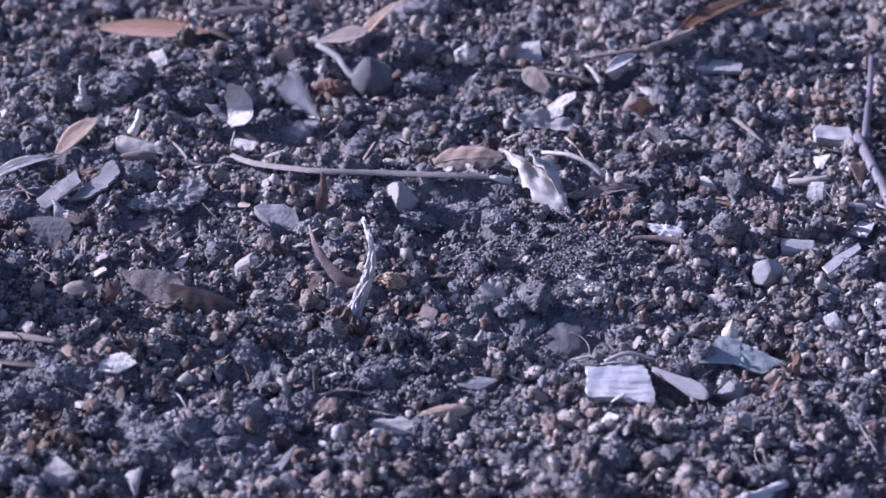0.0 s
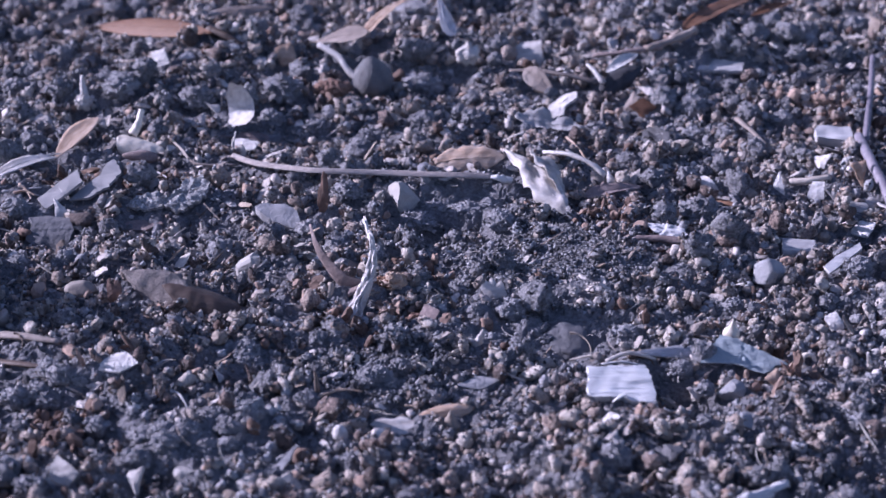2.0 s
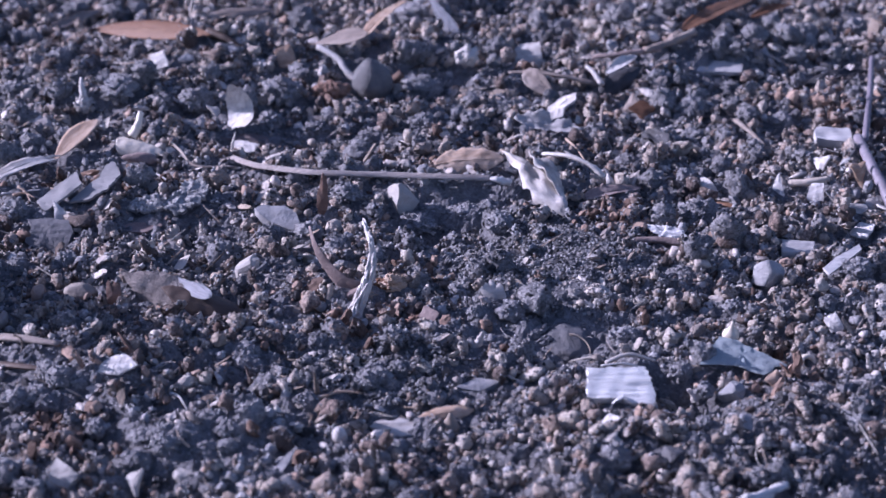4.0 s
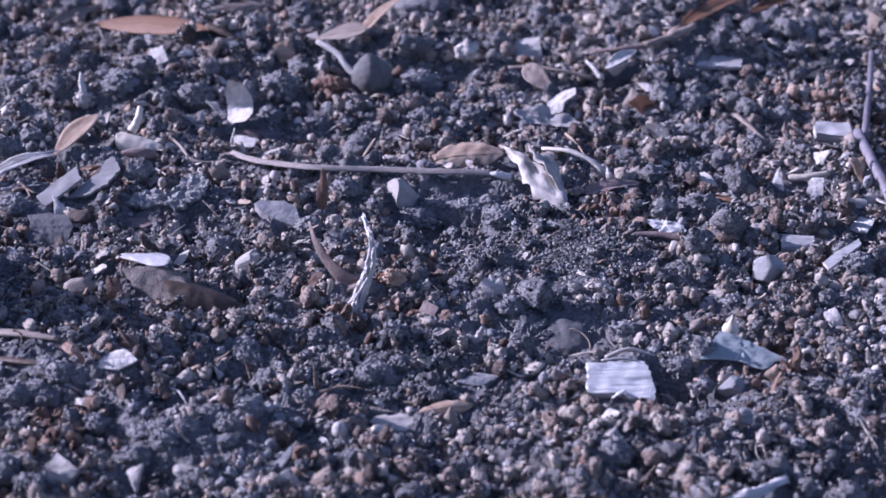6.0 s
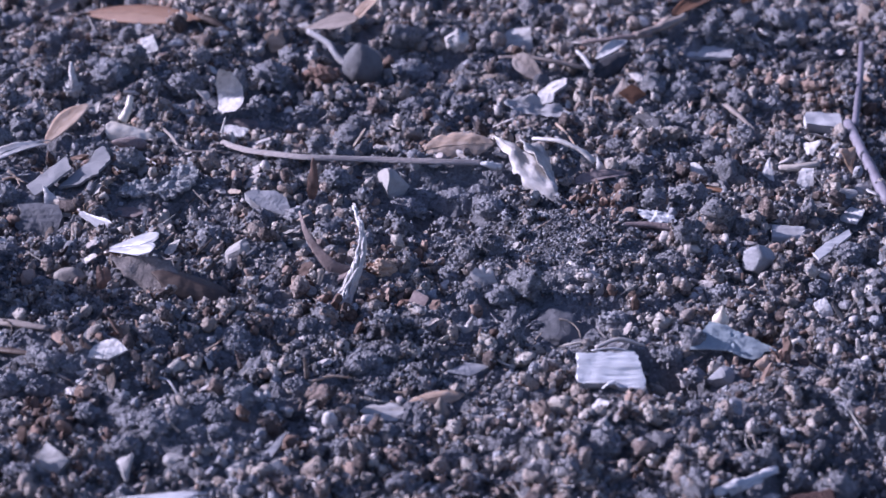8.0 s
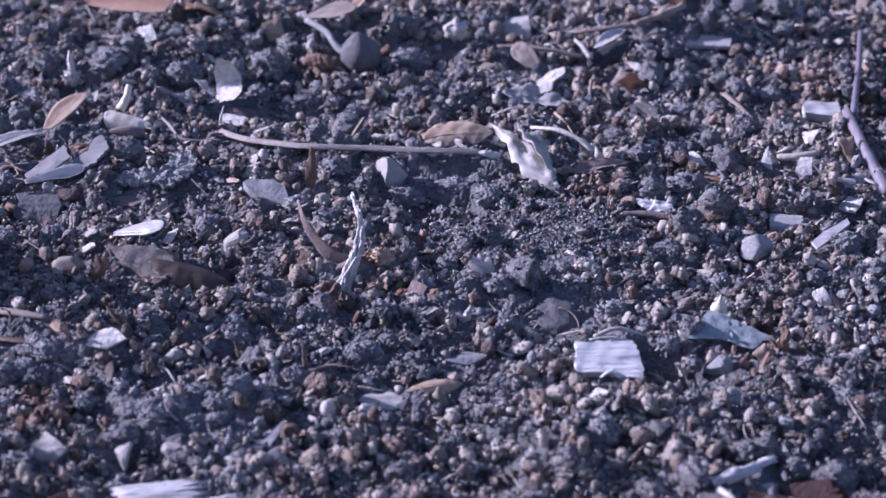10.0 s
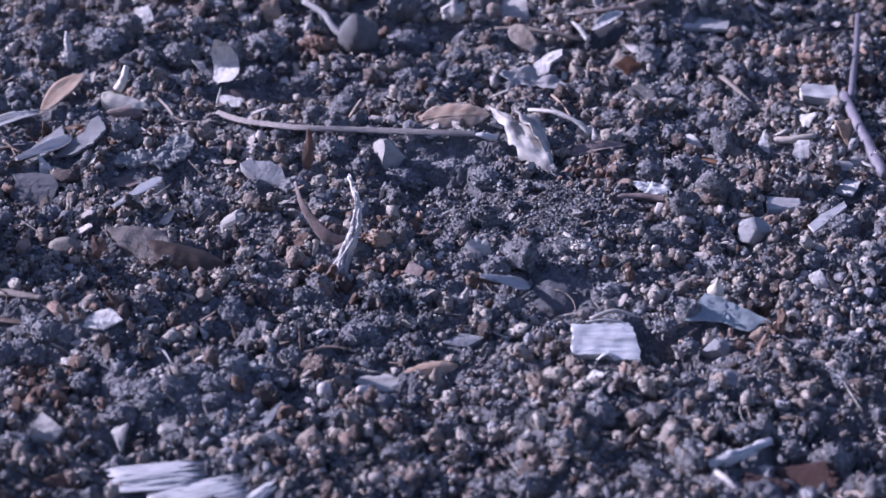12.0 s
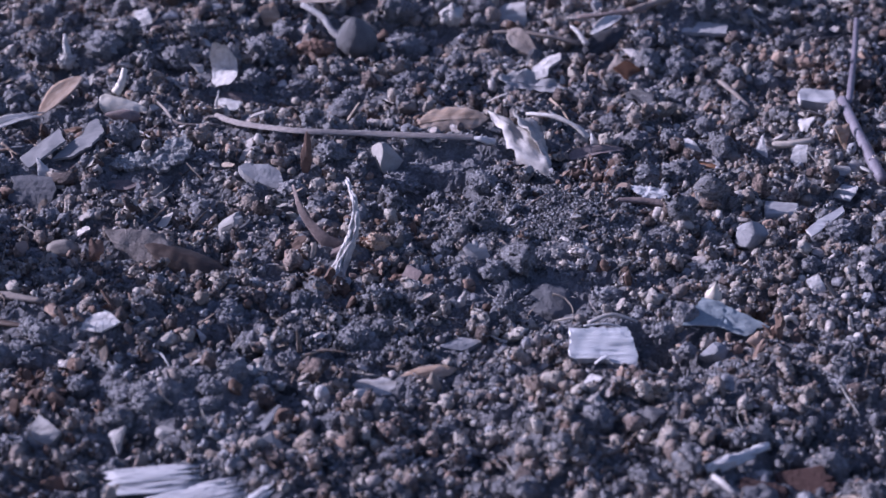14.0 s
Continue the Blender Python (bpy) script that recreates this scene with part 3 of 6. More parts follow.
def soft_soil(s):
    """1 where loose grey soil lies open, 0 where grit covers it."""
    m = 0.5 + 0.55 * lattice(s[:, 0], s[:, 1] * 0.6, 0.021, 21) + 0.25 * lattice(s[:, 0], s[:, 1], 0.008, 22)
    for cx, cy, rx, ry, w in OPEN_SOIL:
        m = m + w * np.exp(-((s[:, 0] - cx) / rx) ** 2 - ((s[:, 1] - cy) / ry) ** 2)
    return np.clip(m, 0, 1)


# patches of open soil (plus) and of grit (minus): x, y, radii, weight
OPEN_SOIL = [
    (0.002, 0.020, 0.020, 0.014, 0.8), (0.022, -0.012, 0.018, 0.014, 0.9), (-0.040, -0.080, 0.028, 0.016, 1.0), (-0.010, -0.058, 0.016, 0.014, 0.9),
    (0.030, -0.050, 0.012, 0.010, 0.8), (-0.082, -0.062, 0.012, 0.012, 0.8),
    (0.065, -0.030, 0.030, 0.030, -0.6), (0.030, -0.095, 0.050, 0.016, -0.7), (-0.030, -0.035, 0.035, 0.012, -0.5), (0.090, 0.060, 0.025, 0.035, -0.4),
    (-0.08, -0.095, 0.02, 0.02, -0.5),
]


def footprints():
    """The ground that the things cover, in cells of a millimetre."""
    bpy.context.view_layer.update()
    cells = np.zeros((400, 500), bool)
    for ob in scene.objects:
        top = ob.parent or ob
        if ob.type != "MESH" or top.get("kind") or ob.get("kind"):
            continue
        m = np.array(ob.matrix_world)
        v = np.array([p.co[:] for p in ob.data.vertices]) @ m[:3, :3].T + m[:3, 3]
        i, j = np.floor((v[:, 0] + 0.2) * 1000).astype(int), np.floor((v[:, 1] + 0.2) * 1000).astype(int)
        ok = (i >= 0) & (i < 400) & (j >= 0) & (j < 500)
        cells[i[ok], j[ok]] = True
    cells[1:-1] |= cells[:-2] & cells[2:]
    return cells


def curl(seed):
    """A thin fibre bent into part of a ring, as a unit shape."""
    rng = np.random.default_rng(seed)
    turn, n, sides = rng.uniform(0.6, 3.2), 8, 4
    v, q = [], []
    for i in range(n + 1):
        t = turn * (i / n - 0.5)
        for k in range(sides):
            e = 2 * math.pi * k / sides
            r = 0.035 * (1.2 - i / n)
            v.append((math.sin(t) * (1 / turn + r * math.cos(e)) * 2, math.cos(t) * (1 / turn + r * math.cos(e)) * 2 - 2 / turn, r * math.sin(e) * 2 + 0.25 * (i / n) ** 2))
    for i in range(n):
        for k in range(sides):
            q.append((i * sides + k, i * sides + (k + 1) % sides, (i + 1) * sides + (k + 1) % sides, (i + 1) * sides + k))
    return np.array(v), np.array(q)


# drifts of husk crumbs: x, y
WARM = [(-0.0219, -0.0334), (-0.0159, -0.0359), (-0.0115, -0.0155), (0.0360, 0.0114), (0.0662, -0.0642), (-0.0762, -0.0864), (-0.0775, -0.0924), (0.0905, 0.0911), (0.1017, 0.0795), (-0.0882, 0.0249), (-0.0704, 0.0301), (0.0431, 0.0121), (-0.0624, -0.0628)]


def make_grit():
    rng = np.random.default_rng(4)
    tiny = [lump(1, 200 + k, 0.30, 0.9) for k in range(8)]
    mid = [lump(2, 220 + k, 0.25, 0.9, k % 2, 0.3) for k in range(12)]
    angular = [lump(2, 240 + k, 0.5, 0.6, 1 + k % 3, 0.4) for k in range(14)]
    rounded = [lump(2, 260 + k, 0.38, 0.8, 0, 0.35) for k in range(12)]
    knobbly = [crumbed(2, 470 + k, 0.38, 5, (0.22, 0.5)) for k in range(12)]
    pointed = [spiked(2, 490 + k) for k in range(8)]

    things = footprints()

    def clear(s, front):
        """Leaves out what would lie inside a thing or hide it."""
        taken = things.copy()
        for k in range(1, int(front * 1000) + 1):
            taken[:, :-k] |= things[:, k:]
        i, j = np.floor((s[:, 0] + 0.2) * 1000).astype(int), np.floor((s[:, 1] + 0.2) * 1000).astype(int)
        return s[~taken[i, j]]

    def pick(n, soil, power=1.0):
        s = in_view(rng, n)
        m = soft_soil(s)
        keep = rng.uniform(0, 1, n) < (m if soil else (1 - 0.85 * m) * (0.85 + 2 * np.clip(s[:, 1], -0.05, 0.15))) ** power
        return s[keep]

    def loose(s):
        """Leaves out most of what would lie on fine soil."""
        return s[rng.uniform(0, 1, len(s)) > 0.9 * fineness(s[:, 0], s[:, 1])]

    def sizes(n, lo, mode, hi):
        return rng.triangular(lo, mode, hi, n)

    clods = [crumbed(3, 400 + k, 0.30, 22, (0.07, 0.19)) for k in range(12)]
    s = loose(clear(pick(760, True), 0.010))
    strewn("soil_lumps", "grey crumbly lumps of dry soil", "soil", LUMP, clods, s, sizes(len(s), 0.0022, 0.0036, 0.0068), 31, (1, 1, 0.8), 0.15, 0.12)
    s = loose(clear(in_view(rng, 420), 0.010))
    strewn("soil_lumps", "scattered small grey lumps of dry soil", "soil", LUMP, clods, s, sizes(len(s), 0.0024, 0.0042, 0.0080), 39, (1, 1, 0.8), 0.15, 0.10)
    s = loose(clear(in_view(rng, 4000), 0.001))
    strewn("soil_crumbs", "small grey soil crumbs on the ground", "soil", CRUMB, [lump(2, 450 + k, 0.32, 0.8, 0, 0.5, 0.5) for k in range(16)], s, sizes(len(s), 0.0008, 0.0015, 0.0032), 32, (1, 1, 0.85), 0.25, 0.1)
    s = loose(clear(pick(8200, False), 0.001))
    strewn("sand_grains", "tan and beige grit grains", "grit", SAND, rounded[:6] + knobbly + knobbly + pointed + angular, s, sizes(len(s), 0.0010, 0.0018, 0.0042), 34, (1, 1, 0.85), 0.25, -0.03, smooth=True)
    s = clear(pick(420, False), 0.001)
    strewn("cream_grains", "cream and pinkish rounded grains", "grit", BEAD, [lump(2, 280 + k, 0.22, 0.9, 0, 0.2) for k in range(8)], s, sizes(len(s), 0.0009, 0.0016, 0.0025), 44, (1, 1, 0.95), 0.08, 0.0, rise=0.0008, smooth=True)
    s = clear(pick(1700, False), 0.001)
    strewn("rusty_grains", "rust-brown grit and plant fragments", "grit", RUST, angular + rounded[:6], s, sizes(len(s), 0.0009, 0.0016, 0.0034), 35, (1, 1, 0.7), 0.3, 0.05, smooth=True)
    s = clear(np.concatenate([rng.normal(at, 0.0055, (60, 2)) for at in WARM]), 0.001)
    strewn("rusty_litter", "drifts of rust-brown and tan husk crumbs", "plant litter", RUST, angular + mid[:4], s, sizes(len(s), 0.0008, 0.0016, 0.0034), 42, (1, 0.9, 0.6), 0.35, -0.05)
    s = clear(pick(1400, False), 0.001)
    strewn("pale_grains", "whitish grit and shell grains", "grit", PALE, angular + mid + pointed, s, sizes(len(s), 0.0009, 0.0017, 0.0034), 36, (1, 1, 0.75), 0.3, 0.03, smooth=True)
    step = 0.0006
    top = soil_tops(step)
    s = clear(np.concatenate([in_view(rng, 50000)] + [rng.normal(0, 0.7, (3000, 2)) * (rx, ry) + (cx, cy) for cx, cy, rx, ry in FINE]), 0.0)
    dust("fine_soil", "fine dark grey soil grains", "soil", CRUMB, top, step, s, sizes(len(s), 0.0003, 0.0006, 0.0013), 33)
    s = clear(pick(30000, False), 0.0)
    dust("fine_sand", "fine tan and pale sand grains", "grit", SAND, top, step, s, sizes(len(s), 0.0004, 0.0007, 0.0013), 43)
    s = clear(in_view(rng, 2600), 0.002)
    strewn("litter_flakes", "small brown and grey plant flakes", "plant litter", LITTER, [lump(1, 300 + k, 0.45, 0.6, 2) for k in range(12)], s, sizes(len(s), 0.0010, 0.0019, 0.0038), 37, (1.2, 0.7, 0.16), 0.35, -0.1, flat=True)
    s = clear(in_view(rng, 5200), 0.001)
    s = s[rng.uniform(0, 1, len(s)) < np.clip(0.45 + 7 * s[:, 1], 0.22, 1)]
    strewn("pale_litter", "whitish and lilac-grey papery plant scraps", "plant litter", PALE, [lump(2, 340 + k, 0.6, 0.5, 0, 0.6) for k in range(12)], s, sizes(len(s), 0.0010, 0.0018, 0.0034), 40, (1.2, 0.8, 0.30), 0.22, -0.1, flat=True)
    s = clear(in_view(rng, 1500), 0.001)
    f = in_view(rng, 560)
    strewn("curled_fibres", "thin curled pale and brown plant fibres", "plant litter", LITTER, [curl(k) for k in range(12)], f, sizes(len(f), 0.0020, 0.0036, 0.0075), 41, (1, 1, 1), 0.15, -0.3, flat=True)
    f2 = in_view(rng, 1400)
    f2 = f2[rng.uniform(0, 1, len(f2)) < np.clip(0.45 + 5 * f2[:, 1], 0.35, 0.8)]
    strewn("pale_fibres", "thin pale lilac-grey plant fibres", "plant litter", PALE, [curl(20 + k) for k in range(12)], f2, sizes(len(f2), 0.0015, 0.0032, 0.0070), 45, (1, 1, 1), 0.15, -0.5, flat=True)
    strewn("litter_fibres", "short dry plant fibres", "plant litter", LITTER, [lump(1, 320 + k, 0.2, 0.8) for k in range(6)], s, sizes(len(s), 0.0015, 0.003, 0.006), 38, (1.3, 0.09, 0.09), 0.3, -0.2, flat=True)


def soil_tops(step):
    """The height of the uppermost soil or grit, cell by cell."""
    bpy.context.view_layer.update()
    nx, ny = int(0.3 / step), int(0.36 / step)
    gx, gy = np.meshgrid((np.arange(nx) + 0.5) * step - 0.15, (np.arange(ny) + 0.5) * step - 0.155, indexing="ij")
    top = ground_z(gx, gy)
    for ob in scene.objects:
        if ob.type == "MESH" and ob.name.split(".")[0] in ("soil_clod", "soil_lumps", "soil_crumbs", "sand_grains", "rusty_grains"):
            v = np.empty(len(ob.data.vertices) * 3, np.float32)
            ob.data.vertices.foreach_get("co", v)
            m = np.array(ob.matrix_world)
            v = v.reshape(-1, 3) @ m[:3, :3].T + m[:3, 3]
            i, j = np.floor((v[:, 0] + 0.15) / step).astype(int), np.floor((v[:, 1] + 0.155) / step).astype(int)
            ok = (i >= 0) & (i < nx) & (j >= 0) & (j < ny)
            np.maximum.at(top, (i[ok], j[ok]), v[ok, 2])
    return top


def dust(name, label, category, mat, top, step, spots, sizes, seed):
    """Fine grains lying on the uppermost soil."""
    rng = np.random.default_rng(seed)
    n = len(spots)
    i, j = np.floor((spots[:, 0] + 0.15) / step).astype(int), np.floor((spots[:, 1] + 0.155) / step).astype(int)
    v, q = OCTA
    p = v[None] * (1 + rng.normal(0, 0.25, (n, 6, 1))).clip(0.5, 1.6) * (sizes[:, None] / 2 * np.exp(rng.normal(0, 0.2, (n, 3))))[:, None]
    p = np.einsum("nij,nkj->nki", random_turns(rng, n), p)
    p[:, :, :2] += spots[:, None]
    p[:, :, 2] += (top[i, j] + sizes * rng.uniform(-0.15, 0.3, n))[:, None]
    ob = bulk(name, p.reshape(-1, 3), (q[None] + (np.arange(n) * 6)[:, None, None]).reshape(-1, 3), mat, True)
    return tagged(ob, label, category, kind="stuff")


make_ground()


# ---- things on the ground ----
def crumbly(name, category, label, *rest):
    ob = clod(label, *rest)
    ob.name = name
    return tagged(ob, label, category)


# far leaves and sticks
leaf("fallen_leaf", "long orange-brown dry leaf lying flat on the soil", (-0.0968, 0.1437, 0.0006), (-0.0609, 0.1121, 0.0105), 0.0066, LEAF_ORANGE, arch=0.03, curl=-0.12, lean=-34, seed=2, tip=0.9, crumple=0.012, ragged=0.03)
stick("leaf_stalk", "dark brown dry stalk beside a fallen leaf", "stalk", [(-0.0623, 0.1165, 0.0096), (-0.0577, 0.1137, 0.0090), (-0.0531, 0.1116, 0.0072)], 0.0012, LEAF_BROWN, (1.2, 0.6))
leaf("fallen_leaf", "narrow grey and tan dry leaf bent over at its tip", (-0.0362, 0.1165, 0.0060), (-0.0200, 0.1110, 0.0112), 0.0062, LEAF_GREY, arch=0.02, curl=0.15, lean=-24, seed=4, tip=0.5, crumple=0.02)
leaf("fallen_leaf", "narrow tan dry leaf standing off the soil", (-0.0212, 0.1120, 0.0098), (-0.0093, 0.1370, 0.0118), 0.0042, LEAF_TAN, arch=0.05, curl=0.2, lean=12, seed=5, tip=1.8)
stick("leaf_stalk", "grey curved dry stalk beside the seed capsule", "stalk", [(-0.0333, 0.1149, 0.0063), (-0.0278, 0.1099, 0.0047), (-0.0253, 0.1055, 0.0026), (-0.0217, 0.1023, 0.0010)], 0.0010, WOOD_GREY, (0.8, 1.0))
turned_solid("seed_capsule", "dark grey round seed capsule with a pointed top", "seed", (-0.0178, 0.0968, -0.0012), [(r * 0.0053, z * 0.0116) for r, z in ((0.3, 0.0), (0.62, 0.06), (0.88, 0.2), (1.0, 0.38), (0.95, 0.55), (0.76, 0.72), (0.48, 0.86), (0.2, 0.96), (0.05, 1.0))], NUT, turn=(6, -8, 0), sides=28)
crumbly("bark_piece", "bark", "rough red-brown crumbling piece of bark", (-0.0284, 0.0875, 0.0022), (0.0110, 0.0060, 0.0056), 3, BARK_RED)
plate("shell_fragment", "upright pale curved shell fragment", "shell", (-0.0512, 0.0735, 0.0050), [(-0.0038, -0.0028), (-0.0022, 0.0034), (0.0006, 0.0057), (0.0028, 0.0045), (0.0038, 0.0014), (0.0032, -0.0039), (0.0014, -0.0057), (-0.0022, -0.0048)], SHELL, tilt=58, ragged=0.08, thick=0.0005, dome=-0.25, seed=8, lean=-22)
leaf("fallen_leaf", "dark brown curved dry leaf under a shell fragment", (-0.0553, 0.0672, -0.0000), (-0.0364, 0.0677, -0.0039), 0.0044, BRACT, arch=0.05, curl=0.3, lean=-4, seed=9, tip=1.0)
flake("white_sliver", "curled white sliver on the end of a straw", "plant fragment", (-0.0482, 0.0560, 0.0004), (0.0071, 0.0036), SHELL, turn=(25, 0, -24), dome=0.4, seed=11, ragged=0.3)
stick("white_thorn", "thin white upright thorn", "thorn", [(-0.0512, 0.0540, 0.0010), (-0.0513, 0.0545, 0.0030), (-0.0505, 0.0552, 0.0062)], 0.0005, SHELL, (1.2, 0.3))
stick("straw", "long greyish flat straw lying across the soil", "straw", [(-0.0508, 0.0463, 0.0036), (-0.0458, 0.0381, 0.0053), (-0.0402, 0.0331, 0.0064), (-0.0293, 0.0271, 0.0078), (-0.0136, 0.0268, 0.0074), (0.0008, 0.0251, 0.0076), (0.0110, 0.0256, 0.0071)], 0.0010, STRAW, (0.75, 0.8), seed=4, rough=0.2, flat=0.3, sides=12, top=(-0.15, -0.55, 0.8), steps=12)
stick("straw_tip", "pale knobbly broken straw end", "straw", [(0.0107, 0.0256, 0.0069), (0.0128, 0.0252, 0.0068), (0.0152, 0.0259, 0.0058)], 0.0009, WOOD_PALE, (0.7, 1.0), seed=8, rough=0.6)
stick("rootlet", "thin brown curved rootlet", "root", [(-0.0683, 0.0616, 0.0027), (-0.0632, 0.0489, 0.0040), (-0.0589, 0.0419, 0.0031), (-0.0495, 0.0418, 0.0029)], 0.00035, LEAF_GREY, (1, 1))
leaf("fallen_leaf", "tan dry leaf tip rising off the soil", (-0.0935, 0.0461, 0.0025), (-0.0842, 0.0590, 0.0082), 0.0058, LEAF_TAN, arch=0.05, curl=0.12, lean=-6, seed=12, rib=False, tip=0.8, crumple=0.02, ragged=0.03)
leaf("fallen_leaf", "pale dry leaf lying beside frayed fibres", (-0.1064, 0.0260, 0.0050), (-0.0920, 0.0439, 0.0040), 0.0046, LEAF_PALE, arch=0.08, curl=0.15, lean=-6, seed=13, tip=0.9)
for k, (a, b) in enumerate((((-0.0971, 0.0421, 0.0036), (-0.0915, 0.0453, 0.0043)), ((-0.0977, 0.0415, 0.0047), (-0.0928, 0.0440, 0.0031)), ((-0.0965, 0.0439, 0.0046), (-0.0932, 0.0436, 0.0021)))):
    stick("frayed_fibre", "white frayed plant fibre", "fibre", [a, (0.5 * (a[0] + b[0]), 0.5 * (a[1] + b[1]), 0.5 * (a[2] + b[2]) + 0.0006), b], 0.0004, SHELL, (1.2, 0.3), seed=k)
leaf("seed", "cream pointed seed husk with a dry stalk", (-0.0790, 0.0525, 0.0056), (-0.0671, 0.0500, 0.0030), 0.0062, SEED, arch=0.03, curl=-0.75, lean=-22, seed=14, tip=1.7, ragged=0.08, rib=False, category="seed", thick=0.0005, crumple=0.04)
stick("seed_stalk", "pale hooked dry stalk on a seed", "stalk", [(-0.0756, 0.0556, 0.0050), (-0.0745, 0.0566, 0.0068), (-0.0738, 0.0580, 0.0088), (-0.0736, 0.0590, 0.0102)], 0.0008, SEED, (1.5, 0.8), rough=0.4)
turned_solid("bud", "brown ribbed dry bud", "bud", (-0.0728, 0.0458, 0.0020), egg(0.0086, 0.0020, 0.6), BRACT, turn=(0, -84, 4), sides=12, rough=0.3)
plate("wood_chip", "flat grey slanted chip of weathered wood", "wood chip", (-0.0882, 0.0200, 0.0061), [(-0.0051, -0.0022), (0.0035, 0.0067), (0.0051, 0.0015), (-0.0028, -0.0067)], SLATE, tilt=14, thick=0.0009, seed=15, lean=-10)
plate("wood_chip", "flat grey chip of weathered wood with a stepped edge", "wood chip", (-0.0802, 0.0244, 0.0069), [(-0.0058, -0.0064), (-0.0018, -0.0009), (0.0009, 0.0016), (0.0019, 0.0049), (0.0036, 0.0069), (0.0058, 0.0011), (0.0029, -0.0036), (-0.0018, -0.0069)], SLATE, tilt=14, thick=0.0009, seed=19, lean=-10, ragged=0.12, n=70)
plate("bark_flake", "rough grey speckled bark flake", "bark", (-0.0600, 0.0185, 0.0058), [(-0.0048, -0.0034), (-0.0012, 0.0012), (0.0004, 0.0046), (0.0040, 0.0056), (0.0062, 0.0022), (0.0052, -0.0004), (0.0012, -0.0046), (-0.0012, -0.0056)], BARK, tilt=24, thick=0.0014, seed=17, ragged=0.16, rings=12, n=90, crag=0.0006)
plate("bark_flake", "small rough grey bark flake beside a larger one", "bark", (-0.0678, 0.0168, 0.0046), [(-0.0050, -0.0014), (-0.0026, 0.0018), (0.0016, 0.0030), (0.0044, 0.0016), (0.0038, -0.0018), (-0.0008, -0.0026)], BARK, tilt=22, thick=0.0012, seed=18, ragged=0.18, rings=9, n=70, crag=0.0006)
plate("bark_flake", "brown flat bark flake under a grey one", "bark", (-0.0690, 0.0110, 0.0012), [(-0.0052, -0.0008), (-0.0020, 0.0018), (0.0040, 0.0022), (0.0052, 0.0006), (0.0010, -0.0022)], BRACT, tilt=12, thick=0.0010, seed=27, ragged=0.1)
crumbly("dead_bud", "flower base", "white spiky dry flower base", (-0.0906, 0.0800, 0.0012), (0.0046, 0.0044, 0.0058), 191, SHELL)
stick("thorn", "white dry spike on a flower base", "thorn", [(-0.0904, 0.0800, 0.0058), (-0.0909, 0.0808, 0.0082), (-0.0910, 0.0815, 0.0104)], 0.0008, SHELL, (1.2, 0.4), rough=0.5)
flake("pale_flake", "bright white angular flake", "shell", (-0.0734, 0.0990, 0.0055), (0.0046, 0.0060), SHELL, turn=(34, -40, 20), dome=0.1, seed=21, corners=4)
flake("pale_flake", "small white pointed flake", "shell", (-0.0671, 0.1067, 0.0047), (0.0054, 0.0036), SHELL, turn=(25, 0, 30), dome=0.1, seed=22, corners=3)
flake("pale_flake", "lilac-grey thin dry flake", "plant fragment", (-0.0739, 0.1118, 0.0043), (0.0051, 0.0045), LEAF_GREY, turn=(30, 0, 0), dome=0.1, seed=23, corners=4)
clod("large grey lump of dry soil", (-0.0412, 0.0876, 0.0009), (0.0112, 0.0103, 0.0089), 41)
clod("grey lump of dry soil", (-0.0623, 0.0820, 0.0005), (0.0097, 0.0088, 0.0082), 42)
clod("grey lump of dry soil beside a seed capsule", (-0.0057, 0.1014, -0.0026), (0.0118, 0.0098, 0.0071), 43)
clod("grey lump of dry soil under a flat stone", (-0.0391, 0.0039, -0.0005), (0.0083, 0.0072, 0.0067), 44)
plate("stone", "smooth grey flat-topped stone leaning on a soil clod", "stone", (-0.0377, 0.0094, 0.0043), [(-0.0053, 0.0029), (-0.0034, 0.0040), (0.0018, 0.0035), (0.0044, 0.0012), (0.0053, -0.0024), (0.0041, -0.0040), (0.0009, -0.0026), (-0.0021, -0.0009), (-0.0041, 0.0009)], STONE_GREY, tilt=24, thick=0.0034, dome=0.05, seed=45, ragged=0.03)
plate("stone", "smooth dark grey flat stone with a notched edge", "stone", (-0.0889, 0.0065, 0.0022), [(-0.0054, 0.0044), (-0.0014, 0.0056), (0.0036, 0.0042), (0.0056, -0.0008), (0.0042, -0.0058), (-0.0008, -0.0060), (-0.0050, -0.0034), (-0.0038, 0.0004)], STONE_DARK, tilt=18, thick=0.0045, dome=0.12, seed=46, ragged=0.08, rings=10, n=70, crag=0.0001)
stone("stone", "small dark rounded stone", "stone", (-0.0558, 0.0313, 0.0022), (0.0045, 0.0048, 0.0034), STONE_DARK, 47, cuts=3)
flake("pale_flake", "pinkish white broken flake", "shell", (-0.0873, 0.0134, 0.0013), (0.0039, 0.0062), SHELL, turn=(43, -18, 30), dome=0.1, seed=24, corners=3)
flake("bark_sliver", "upright red-brown bark sliver", "bark", (-0.0275, 0.0127, 0.0021), (0.0024, 0.0099), BARK_RED, turn=(78, 4, 6), dome=0.2, thick=0.0006, seed=25, ragged=0.35)
stone("stone", "pale grey-tan angular stone half in shade", "stone", (-0.0099, 0.0212, 0.0008), (0.0078, 0.0064, 0.0066), STONE_PALE, 48, cuts=8, rough=0.2, turn=(0, 34, 20), level=3, sink=0.1)
clod("dark lump of dry soil below the straw", (-0.0016, 0.0215, -0.0004), (0.0081, 0.0073, 0.0039), 49)
clod("large dark lump of dry soil below the straw", (0.0049, 0.0200, -0.0006), (0.0105, 0.0086, 0.0047), 491)
